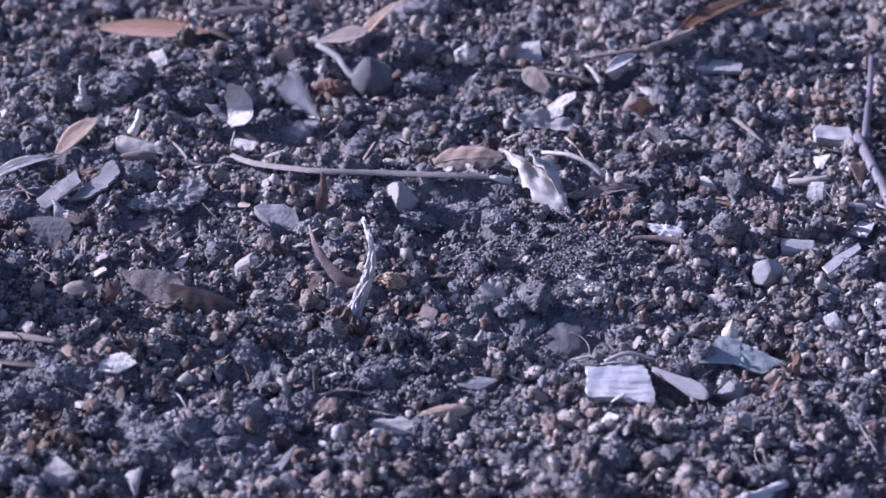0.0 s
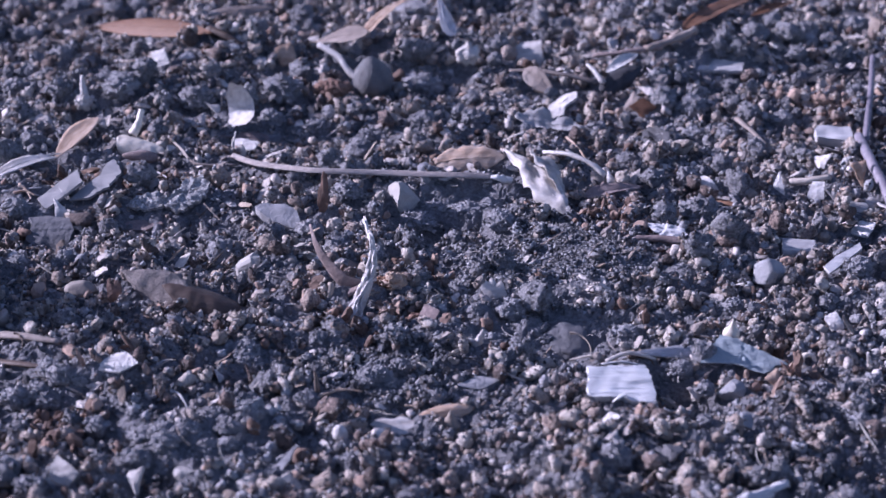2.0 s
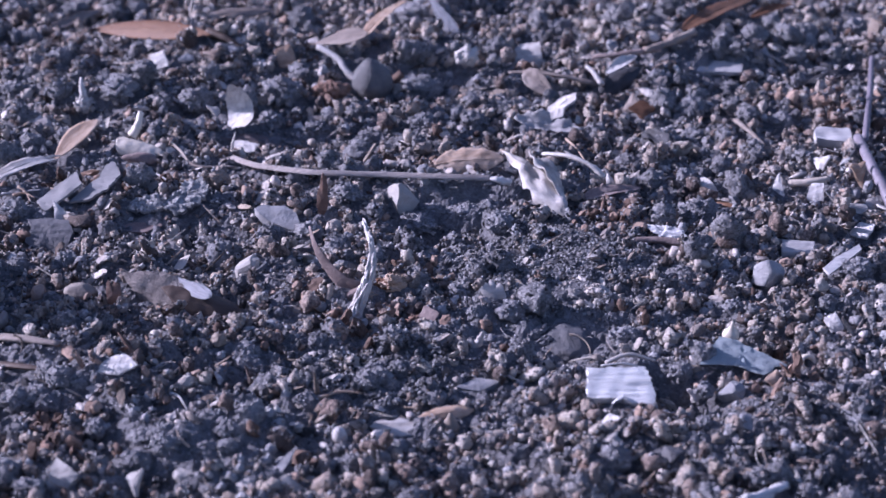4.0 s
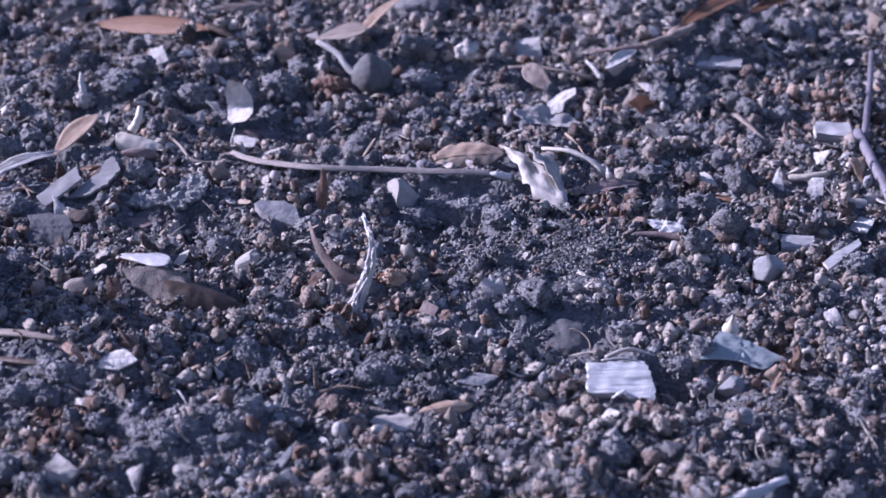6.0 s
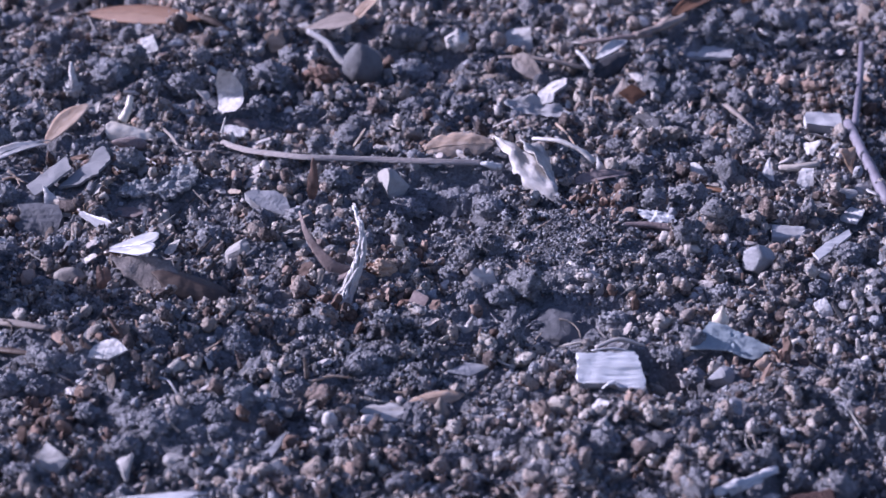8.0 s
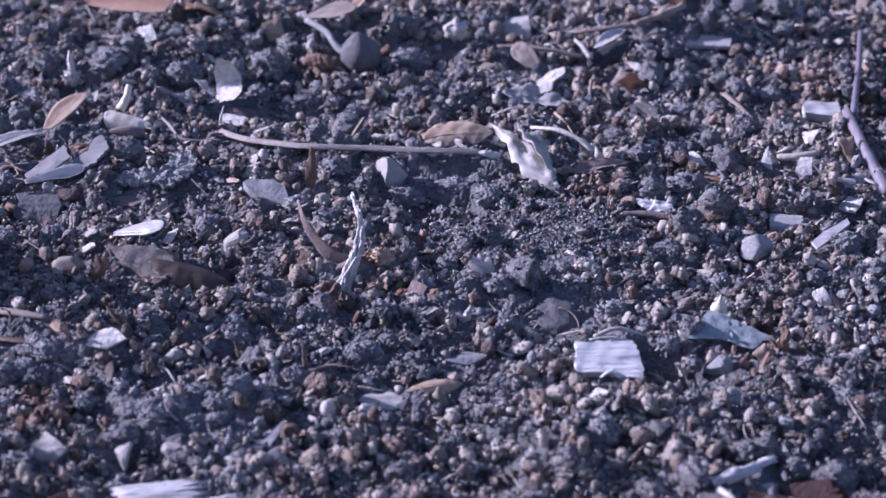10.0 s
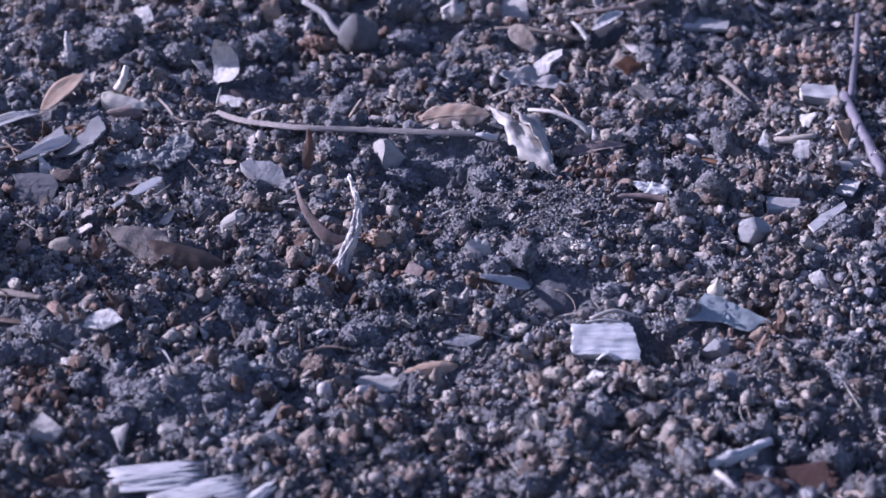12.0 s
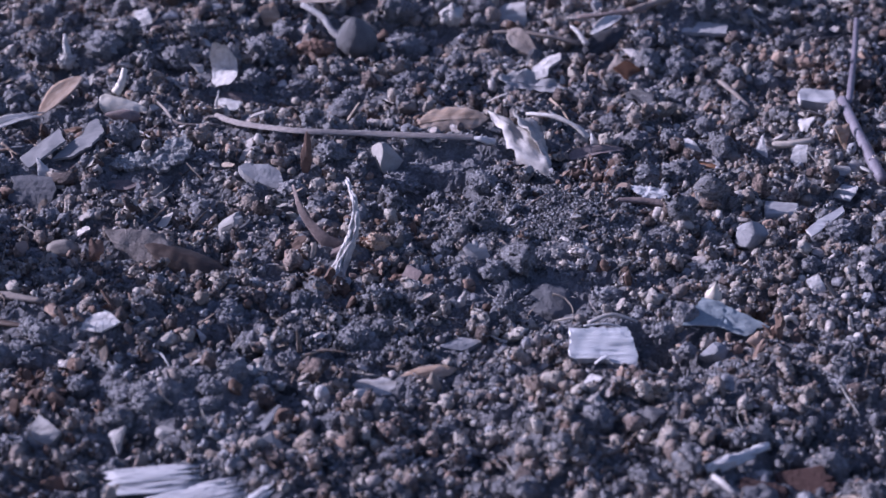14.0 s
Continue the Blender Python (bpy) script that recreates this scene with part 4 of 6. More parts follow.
clod("dark lump of dry soil below the straw", (0.0102, 0.0218, 0.0006), (0.0071, 0.0065, 0.0034), 492)
clod("dark lump of dry soil on the edge of a hollow", (-0.0063, 0.0152, -0.0024), (0.0109, 0.0091, 0.0057), 50)
clod("grey lump of dry soil on the edge of a hollow", (0.0123, 0.0096, 0.0010), (0.0083, 0.0073, 0.0052), 51)
clod("dark lump of soil beneath the straw", (-0.0226, 0.0217, 0.0027), (0.0092, 0.0079, 0.0058), 52)
clod("dark lump of soil behind the forked twigs", (-0.0303, 0.0042, 0.0003), (0.0078, 0.0065, 0.0062), 53)


# the pair of upright dry bracts
def bundle(name, label, points, radius, mat):
    """A stem split into strands that wind round each other."""
    line = curve_through(points, 6)
    holder = new(name)
    holder.location = line[0]
    n = len(line) - 1
    for k in range(18):
        path, radii = [], []
        last = n if k < 4 else int(n * (0.14 + 0.045 * k))
        for i in range(last + 1):
            s = i / n
            an = 2 * math.pi * k / 18 * 5 + 2.2 * s + 0.8 * math.sin(s * 9 + k * 2)
            wide = radius * (2.0 * (1 - s) ** 1.5 + 0.35)
            path.append(line[i] - line[0] + Vector((math.cos(an) * wide, math.sin(an) * wide * 0.7, 0.0005 * math.sin(k * 5 + i))))
            radii.append(radius * (0.55 - 0.22 * s) * (1 + 0.6 * noise.noise((i * 0.7, k * 3.0, 1.0))) * (0.4 if i == last else 1))
        v, q = tube_mesh(path, radii, 7, k, 0.4)
        linked("strand", v, q, mat, holder)
    return tagged(holder, label, "stem")


stick("dry_bract", "upright brown curved dry bract with a ragged edge", "bract", [(-0.0180, -0.0272, 0.0040), (-0.0215, -0.0272, 0.0058), (-0.0249, -0.0255, 0.0089), (-0.0273, -0.0240, 0.0127), (-0.0287, -0.0211, 0.0160)], 0.0021, BRACT, (1.0, 0.12), seed=31, rough=0.30, flat=0.18, top=(-0.5, -0.8, 0.2), sides=14)
stick("bract_base", "pinkish broken base of a dry bract", "bract", [(-0.0222, -0.0290, 0.0028), (-0.0198, -0.0290, 0.0038), (-0.0172, -0.0285, 0.0052)], 0.0012, BRACT, (1.2, 0.8), seed=33, rough=0.4, flat=0.5)
bundle("dry_bract", "upright white peeling curved stem frayed into strands", [(-0.0197, -0.0360, -0.0006), (-0.0181, -0.0334, 0.0036), (-0.0161, -0.0317, 0.0081), (-0.0151, -0.0291, 0.0124), (-0.0157, -0.0270, 0.0160), (-0.0172, -0.0208, 0.0173)], 0.0007, SHELL)
stick("dry_twig", "short tan broken stem standing in the soil", "stem", [(-0.0245, -0.0316, 0.0006), (-0.0244, -0.0305, 0.0032), (-0.0239, -0.0293, 0.0062)], 0.0008, WOOD_TAN, (1.0, 0.9))
crumbly("husk", "husk", "dull pinkish crumbling dry husk", (-0.0173, -0.0287, 0.0024), (0.0073, 0.0049, 0.0027), 35, STONE_TAN)
crumbly("husk", "husk", "rusty papery crumbling dry husk", (-0.0123, -0.0259, 0.0032), (0.0061, 0.0044, 0.0039), 36, LEAF_ORANGE)
stone("pebble", "small tan pointed pebble", "pebble", (-0.0205, -0.0146, 0.0012), (0.0037, 0.0032, 0.0042), STONE_TAN, 54, cuts=4)
# curled leaf on which an insect sits
leaf("fallen_leaf", "grey-brown dusty curled dry leaf with a cracked end", (-0.0690, -0.0268, 0.0080), (-0.0540, -0.0341, 0.0042), 0.0094, BARK_TAN, arch=0.02, curl=-0.45, lean=-48, seed=37, tip=0.6, ragged=0.30, crumple=0.06, rib=False, thick=0.0006)
leaf("fallen_leaf", "dark brown smooth rolled dry leaf on the soil", (-0.0595, -0.0315, 0.0066), (-0.0426, -0.0352, 0.0022), 0.0102, LEAF_BROWN, arch=0.06, curl=-0.9, lean=-22, seed=38, tip=0.8, ragged=0.06, rib=False, crumple=0.03)
stone("pale_flake", "pale grey angular flake of stone", "stone", (-0.0425, -0.0175, 0.0004), (0.0066, 0.0048, 0.0086), STONE_PALE, 39, cuts=9, rough=0.25, turn=(-18, -14, 10), sink=0.1)
turned_solid("pebble", "small orange round seed", "seed", (-0.0770, -0.0008, -0.0006), egg(0.0025, 0.0011), RUST)

# beyond and beside the straw
crumbly("stone", "stone", "whitish fuzzy crumbling stone", (0.0058, 0.1085, 0.0030), (0.0068, 0.0056, 0.0068), 60, SHELL)
plate("papery_flake", "lilac-grey upright papery flake", "plant fragment", (0.0219, 0.1173, 0.0030), [(-0.0040, 0.0022), (-0.0011, 0.0041), (0.0040, 0.0032), (0.0037, -0.0034), (0.0014, -0.0041), (-0.0011, -0.0018), (-0.0037, -0.0015)], LEAF_PALE, tilt=40, thick=0.0003, dome=0.1, seed=61, lean=-14)
leaf("fallen_leaf", "lilac-brown dry leaf piece with a pale broken edge", (0.0205, 0.0982, 0.0058), (0.0281, 0.0910, 0.0016), 0.0052, LEAF_GREY, arch=0.06, curl=0.2, lean=-45, seed=62)
stick("dry_twig", "lilac-grey flat dry stem", "stem", [(0.0166, 0.1003, 0.0046), (0.0242, 0.0992, 0.0050), (0.0314, 0.0970, 0.0046), (0.0389, 0.0963, 0.0030)], 0.0010, LEAF_GREY, (0.6, 1), flat=0.5, rough=0.5)
leaf("fallen_leaf", "blackened curled dry leaf", (0.0398, 0.0915, 0.0022), (0.0508, 0.1000, 0.0060), 0.0062, LEAF_BLACK, arch=0.10, curl=-0.5, lean=-30, seed=63)
leaf("pale_flake", "bright white curled strip on a blackened leaf", (0.0412, 0.0940, 0.0066), (0.0498, 0.1012, 0.0090), 0.0034, SHELL, arch=0.06, curl=0.3, lean=-20, seed=64, tip=1.1, rib=False, category="plant fragment")
stick("white_thorn", "pale forked dry sliver", "thorn", [(0.0365, 0.0980, 0.0072), (0.0384, 0.0955, 0.0062), (0.0404, 0.0925, 0.0042)], 0.0007, SHELL, (0.6, 1.1))
plate("pale_flake", "bright white angular flake with a shaded underside", "shell", (0.0291, 0.0775, 0.0042), [(-0.0045, -0.0034), (-0.0030, 0.0016), (0.0015, 0.0039), (0.0045, 0.0031), (0.0043, 0.0003), (0.0009, -0.0013), (-0.0002, -0.0039)], SHELL, tilt=16, thick=0.0008, dome=0.05, seed=65, lean=-22, crag=0.0002)
leaf("fallen_leaf", "grey lacy decayed leaf", (0.0172, 0.0680, 0.0050), (0.0345, 0.0640, 0.0036), 0.0060, WOOD_GREY, arch=-0.04, curl=0.3, lean=-20, seed=66, ragged=0.7, crumple=0.25)
stick("rootlet", "thin grey curved rootlet", "root", [(0.0396, 0.0772, 0.0044), (0.0390, 0.0712, 0.0024), (0.0394, 0.0628, 0.0022), (0.0410, 0.0560, 0.0010)], 0.00045, LEAF_GREY, (1, 0.7))
leaf("fallen_leaf", "tan curled dry leaf with an orange end", (-0.0024, 0.0366, 0.0058), (0.0143, 0.0369, 0.0073), 0.0076, LEAF_TAN, arch=0.04, curl=-0.3, lean=-40, seed=67, tip=1.2, ragged=0.35, crumple=0.06)
leaf("fallen_leaf", "twisted bleached dry leaf folded lengthwise", (0.0135, 0.0362, 0.0093), (0.0281, 0.0154, 0.0018), 0.0066, LEAF_PALE, arch=0.10, curl=-0.35, twist=40, lean=-10, seed=68, tip=0.7, ragged=0.45, crumple=0.22)
leaf("fallen_leaf", "bleached dry leaf folded against another", (0.0197, 0.0316, 0.0112), (0.0272, 0.0195, 0.0036), 0.0056, LEAF_PALE, arch=0.08, curl=0.35, twist=-40, lean=25, seed=69, tip=0.9, ragged=0.4, crumple=0.2)
stick("dry_twig", "pale arched dry stem", "stem", [(0.0230, 0.0341, 0.0096), (0.0289, 0.0298, 0.0108), (0.0341, 0.0268, 0.0095), (0.0370, 0.0252, 0.0074)], 0.00065, LEAF_PALE, (0.7, 1.0), rough=0.4)
flake("pale_flake", "small white tooth-shaped flake", "shell", (0.0389, 0.0320, 0.0010), (0.0029, 0.0053), SHELL, turn=(47, -18, 20), dome=0.2, seed=70, corners=3)
leaf("fallen_leaf", "brown curled dry leaf lying under a stem", (0.0320, 0.0213, 0.0038), (0.0458, 0.0289, 0.0032), 0.0044, BRACT, arch=0.04, curl=0.3, lean=-10, seed=71, ragged=0.3)
stick("stick", "brown dry stick on the far soil", "stick", [(0.0386, 0.1106, 0.0048), (0.0474, 0.1100, 0.0062), (0.0568, 0.1115, 0.0069)], 0.0007, BRACT, (0.7, 1.1), rough=0.4)
stick("stick", "grey knobbly stick on the far soil", "stick", [(0.0526, 0.1101, 0.0069), (0.0603, 0.1144, 0.0081), (0.0662, 0.1179, 0.0093)], 0.0010, LEAF_GREY, (0.8, 1.1), rough=0.7)
leaf("fallen_leaf", "red-brown dry leaf on the far soil", (0.0632, 0.1224, 0.0080), (0.0864, 0.1543, 0.0058), 0.0058, LEAF_ORANGE, arch=0.04, curl=0.15, lean=-4, seed=72)
leaf("fallen_leaf", "narrow orange dry leaf on the far soil", (0.0842, 0.1474, 0.0029), (0.0972, 0.1553, 0.0041), 0.0025, LEAF_ORANGE, arch=0.04, curl=0.3, lean=-20, seed=73)
plate("wood_chip", "flat grey weathered chip", "wood chip", (0.0707, 0.1104, 0.0026), [(-0.0076, 0.0018), (-0.0016, 0.0032), (0.0076, 0.0010), (0.0070, -0.0032), (-0.0046, -0.0026)], WOOD_GREY, tilt=10, thick=0.0014, seed=74, crag=0.0003)
leaf("fallen_leaf", "bluish black curled leaf", (0.0937, 0.1043, -0.0007), (0.1113, 0.1091, 0.0016), 0.0036, LEAF_BLACK, arch=0.06, curl=0.4, lean=-15, seed=75, ragged=0.4, crumple=0.2)
stick("twig", "smooth purplish grey twig lying away from the viewer", "twig", [(0.1126, 0.1141, 0.0035), (0.1086, 0.0907, 0.0040), (0.1046, 0.0697, 0.0039), (0.1023, 0.0577, 0.0027)], 0.0009, TWIG, (0.8, 1.0), rough=0.15)
stick("twig", "broken purplish grey twig end lying towards the viewer", "twig", [(0.1007, 0.0587, 0.0035), (0.0998, 0.0375, 0.0069), (0.1007, 0.0275, 0.0061), (0.1028, 0.0099, 0.0040)], 0.0012, TWIG, (1.0, 1.1), rough=0.15)
plate("wood_chip", "pale cream split wood chip", "wood chip", (0.0954, 0.0640, 0.0020), [(-0.0044, 0.0020), (-0.0034, 0.0036), (0.0046, 0.0030), (0.0046, -0.0030), (-0.0041, -0.0014)], WOOD_PALE, tilt=14, thick=0.0032, seed=76, fibre=0.00008)
plate("pale_flake", "cream pointed shell splinter", "shell", (0.0616, 0.0331, 0.0025), [(-0.0027, 0.0033), (-0.0013, 0.0041), (0.0027, -0.0031), (0.0011, -0.0041), (-0.0013, -0.0014)], SHELL, tilt=30, thick=0.0006, dome=0.2, seed=77, lean=-10)
stick("bark_piece", "small flat orange-brown bark fragment", "bark", [(0.0629, 0.0274, 0.0004), (0.0655, 0.0248, 0.0008), (0.0682, 0.0232, 0.0006)], 0.0012, LEAF_ORANGE, (0.8, 0.7), flat=0.4, rough=0.5)
clod("round grey lump of dry soil", (0.0582, 0.0155, -0.0002), (0.0107, 0.0091, 0.0078), 79)
clod("grey lump of dry soil on the far soil", (0.0625, 0.0821, -0.0011), (0.0102, 0.0087, 0.0076), 80)
clod("grey lump of dry soil on the far soil", (0.0436, 0.0490, -0.0002), (0.0071, 0.0063, 0.0055), 81)
plate("pale_flake", "white fibrous plant strip", "plant fragment", (0.0494, 0.0046, 0.0030), [(-0.0051, 0.0026), (0.0030, 0.0012), (0.0051, -0.0026), (-0.0010, -0.0022), (-0.0033, 0.0005)], WOOD_WHITE, tilt=18, thick=0.0005, dome=0.1, seed=82, ragged=0.3, n=70, crag=0.0004)
stick("bark_strip", "orange-brown flat bark strip", "bark", [(0.0398, -0.0010, 0.0036), (0.0474, -0.0002, 0.0032), (0.0552, -0.0012, 0.0026)], 0.0014, BRACT, (0.5, 1.1), flat=0.6)
plate("pale_flake", "small white ribbed flake", "shell", (0.0856, 0.0245, 0.0044), [(-0.0025, -0.0021), (-0.0001, 0.0028), (0.0025, 0.0021), (0.0015, -0.0028)], SHELL, tilt=28, thick=0.0005, dome=0.1, seed=83, lean=-10)
flake("pale_flake", "small pinkish white flake", "shell", (0.0890, 0.0391, 0.0023), (0.0049, 0.0062), SHELL, turn=(36, -18, -30), dome=0.2, seed=84, corners=3)
stone("stone", "smooth grey stone standing on edge", "stone", (0.0696, -0.0195, 0.0012), (0.0080, 0.0060, 0.0086), STONE_GREY, 85, cuts=9)
wood_chip("wood_chip", "grey-tan weathered block of wood", (0.0783, -0.0039, 0.0006), (0.0073, 0.0045, 0.0028), WOOD_GREY, turn=(12, 0, -6), seed=86)
plate("wood_chip", "white fibrous split wood chip leaning on a clod", "wood chip", (0.0859, -0.0178, 0.0068), [(-0.0044, -0.0026), (-0.0016, 0.0006), (0.0039, 0.0045), (0.0044, 0.0031), (-0.0016, -0.0029), (-0.0034, -0.0045)], WOOD_PALE, tilt=20, thick=0.001, seed=87)
clod("grey lump of dry soil under a white flake", (0.0887, -0.0191, 0.0021), (0.0087, 0.0074, 0.0064), 88)

# nearer ground
plate("blue_leaf_piece", "blue-grey torn leaf piece with a serrated edge", "leaf", (0.0602, -0.0562, 0.0034), [(-0.0088, -0.0027), (-0.0064, 0.0010), (-0.0055, 0.0030), (-0.0042, 0.0046), (-0.0010, 0.0036), (0.0030, 0.0010), (0.0094, -0.0030), (0.0065, -0.0032), (0.0040, -0.0052), (0.0014, -0.0042), (-0.0013, -0.0029), (-0.0040, -0.0026)], LEAF_BLUE, tilt=26, thick=0.0004, dome=0.05, seed=101, ragged=0.10, n=80, rings=10, crag=0.00028)
turned_solid("snail_shell", "tiny cream pointed snail shell", "snail shell", (0.0584, -0.0497, 0.0034), [(0.0016 * r, 0.0050 * z) for r, z in ((0.5, 0), (1.0, 0.12), (1.1, 0.3), (1.0, 0.48), (0.62, 0.6), (0.36, 0.72), (0.22, 0.86), (0.1, 1.0))], SEED, turn=(4, 4, 0), sides=14, rough=0.15)
plate("wood_chip", "white bleached split wood chip lying tilted on the soil", "wood chip", (0.0347, -0.0717, 0.0046), [(-0.0064, 0.0043), (0.0047, 0.0046), (0.0057, 0.0027), (0.0064, -0.0014), (0.0067, -0.0046), (0.0038, -0.0043), (0.0019, -0.0039), (0.0004, -0.0028), (-0.0016, -0.0029), (-0.0067, -0.0028), (-0.0066, 0.0005)], WOOD_WHITE, tilt=28, thick=0.0026, seed=103, ragged=0.10, rings=20, n=130, fibre=0.00012)
stick("wood_splinter", "small white splinter lifting off a wood chip", "wood splinter", [(0.0329, -0.0751, 0.0025), (0.0340, -0.0751, 0.0035), (0.0353, -0.0744, 0.0037)], 0.0005, WOOD_WHITE, (0.6, 1.2), flat=0.5)
stick("wood_splinter", "thin pale splinter along the far edge of a wood chip", "wood splinter", [(0.0314, -0.0617, 0.0038), (0.0357, -0.0613, 0.0041), (0.0405, -0.0611, 0.0029)], 0.0003, WOOD_PALE, (0.8, 0.8))
stone("smooth_stone", "dark smooth flat stone sunk in the soil", "stone", (0.0262, -0.0412, -0.0042), (0.0135, 0.0120, 0.0060), STONE_DARK, 104, cuts=0, rough=0.10, turn=(16, 10, -20), level=4, sink=0.15)
clod("grey crumbly lump of soil behind a wood chip", (0.0385, -0.0560, -0.0016), (0.0085, 0.0052, 0.0048), 105)
stick("plant_fibre", "pale thin fibre across a soil lump", "fibre", [(0.0325, -0.0590, 0.0030), (0.0372, -0.0575, 0.0042), (0.0425, -0.0580, 0.0030)], 0.0005, LEAF_PALE, (1.0, 0.6), rough=0.5)
clod("small crumbly soil lump against a wood chip", (0.0317, -0.0473, -0.0041), (0.0065, 0.0046, 0.0030), 106)
turned_solid("seed_ring", "pale ring-shaped dry seed husk", "husk", (0.0732, -0.0565, 0.0006), [(0.0020 * r, 0.0019 * z) for r, z in ((0.6, 0), (0.95, 0.2), (1.0, 0.5), (0.9, 0.85), (0.65, 1.0), (0.48, 0.8), (0.45, 0.4))], SEED, turn=(58, 0, 12), sides=16, ring=True)
flake("rusty_flake", "orange upright papery flake", "plant fragment", (0.0656, -0.0652, -0.0005), (0.0039, 0.0053), LEAF_TAN, turn=(45, -10, 16), dome=0.3, seed=107, corners=3, ragged=0.5)
flake("pale_flake", "small bright white flake", "shell", (0.0321, -0.0821, 0.0005), (0.0037, 0.0037), SHELL, turn=(29, -18, -20), dome=0.2, seed=108, corners=4)
flake("pale_flake", "small white angular flake", "shell", (0.0427, -0.0807, 0.0006), (0.0033, 0.0033), SHELL, turn=(29, -18, 30), dome=0.2, seed=109, corners=4)
stone("pebble", "dark bluish grey rough pebble", "pebble", (0.0429, -0.0956, 0.0010), (0.0050, 0.0046, 0.0050), STONE_DARK, 110, cuts=5, rough=0.25)
clod("round grey lump of dry soil", (0.0321, -0.0987, 0.0011), (0.0082, 0.0072, 0.0059), 111)
stone("stone", "small grey angular stone", "stone", (0.0586, -0.0815, 0.0005), (0.0055, 0.0051, 0.0044), STONE_GREY, 112, cuts=8)
stone("stone", "grey stone with a flat face", "stone", (0.0568, -0.0675, -0.0006), (0.0059, 0.0050, 0.0052), STONE_GREY, 114, cuts=6)
stick("bark_strip", "brown flat bark strip on the soil", "bark", [(-0.0941, -0.0490, 0.0039), (-0.0851, -0.0542, 0.0060), (-0.0773, -0.0573, 0.0063)], 0.0012, LEAF_GREY, (1.1, 0.7), flat=0.6)
stick("bark_strip", "dark brown bark strip on the soil", "bark", [(-0.0928, -0.0576, 0.0023), (-0.0851, -0.0623, 0.0040), (-0.0793, -0.0647, 0.0045)], 0.0010, LEAF_BROWN, (1.0, 0.7), flat=0.6)
plate("pale_flake", "bright white folded flake", "shell", (-0.0645, -0.0676, 0.0071), [(-0.0043, -0.0015), (-0.0006, 0.0029), (0.0016, 0.0025), (0.0042, -0.0011), (0.0003, -0.0028)], SHELL, tilt=18, thick=0.0006, dome=0.15, seed=115, lean=-8)
flake("pale_flake", "thin white upright sliver", "shell", (-0.0450, -0.0635, 0.0001), (0.0016, 0.0039), SHELL, turn=(36, -18, 24), dome=0.2, seed=116, corners=3)
plate("stone", "pale grey tile-shaped stone", "stone", (-0.0706, -0.1054, 0.0037), [(-0.0034, -0.0005), (-0.0009, 0.0042), (0.0034, -0.0003), (-0.0002, -0.0042)], STONE_PALE, tilt=38, thick=0.0030, dome=0.08, seed=117, lean=-8)
clod("grey lump of soil against a pale stone", (-0.0757, -0.1101, 0.0008), (0.0066, 0.0057, 0.0059), 118)
stone("stone", "small cream rounded stone", "stone", (-0.0478, -0.1008, 0.0001), (0.0054, 0.0045, 0.0039), STONE_PALE, 119, cuts=6)
stone("stone", "small whitish rough stone", "stone", (-0.0365, -0.1058, 0.0006), (0.0041, 0.0036, 0.0036), STONE_PALE, 120, cuts=5)
flake("pale_flake", "pinkish pointed upright flake", "shell", (-0.0569, -0.1054, -0.0005), (0.0038, 0.0064), STONE_PALE, turn=(45, -18, -24), dome=0.3, thick=0.001, seed=121, corners=3)
turned_solid("seed", "smooth white oval seed standing upright", "seed", (-0.0200, -0.0856, -0.0010), egg(0.0046, 0.0015), SHELL, turn=(8, -8, 0))
stick("thorn", "thin upright brown thorn", "thorn", [(-0.0251, -0.0682, 0.0010), (-0.0253, -0.0697, 0.0046), (-0.0255, -0.0709, 0.0073)], 0.0005, LEAF_GREY, (1.3, 0.3))
plate("wood_chip", "grey pointed chip standing on edge", "wood chip", (-0.0306, -0.0989, 0.0026), [(-0.0030, -0.0030), (0.0030, 0.0036), (0.0017, 0.0003), (-0.0010, -0.0036)], WOOD_GREY, tilt=40, thick=0.0014, seed=123)
plate("bark_flake", "pale grey layered flake", "bark", (-0.0100, -0.0800, -0.0002), [(-0.0047, -0.0001), (-0.0027, 0.0022), (-0.0003, 0.0015), (0.0014, 0.0027), (0.0039, 0.0011), (0.0047, -0.0014), (0.0008, -0.0027), (-0.0023, -0.0024)], LEAF_PALE, tilt=14, thick=0.0006, dome=0.1, seed=124, ragged=0.2)
leaf("fallen_leaf", "tan curled dry leaf scrap", (-0.0062, -0.0770, -0.0007), (0.0060, -0.0745, 0.0009), 0.0038, LEAF_TAN, arch=0.10, curl=-0.6, lean=-35, seed=125, tip=1.0, ragged=0.2)
turned_solid("snail_shell", "tiny tan pointed snail shell", "snail shell", (0.0012, -0.0799, -0.0011), [(0.0018 * r, 0.0046 * z) for r, z in ((0.5, 0), (1.0, 0.15), (1.05, 0.35), (0.78, 0.48), (0.70, 0.58), (0.48, 0.70), (0.30, 0.85), (0.1, 1.0))], STONE_TAN, sides=14, rough=0.2)
flake("smooth_stone", "grey angular stone chip half sunk in the soil", "stone", (0.0069, -0.0642, -0.0016), (0.0080, 0.0036), STONE_GREY, turn=(14, -4, 10), dome=0.2, thick=0.0016, seed=126, corners=4)
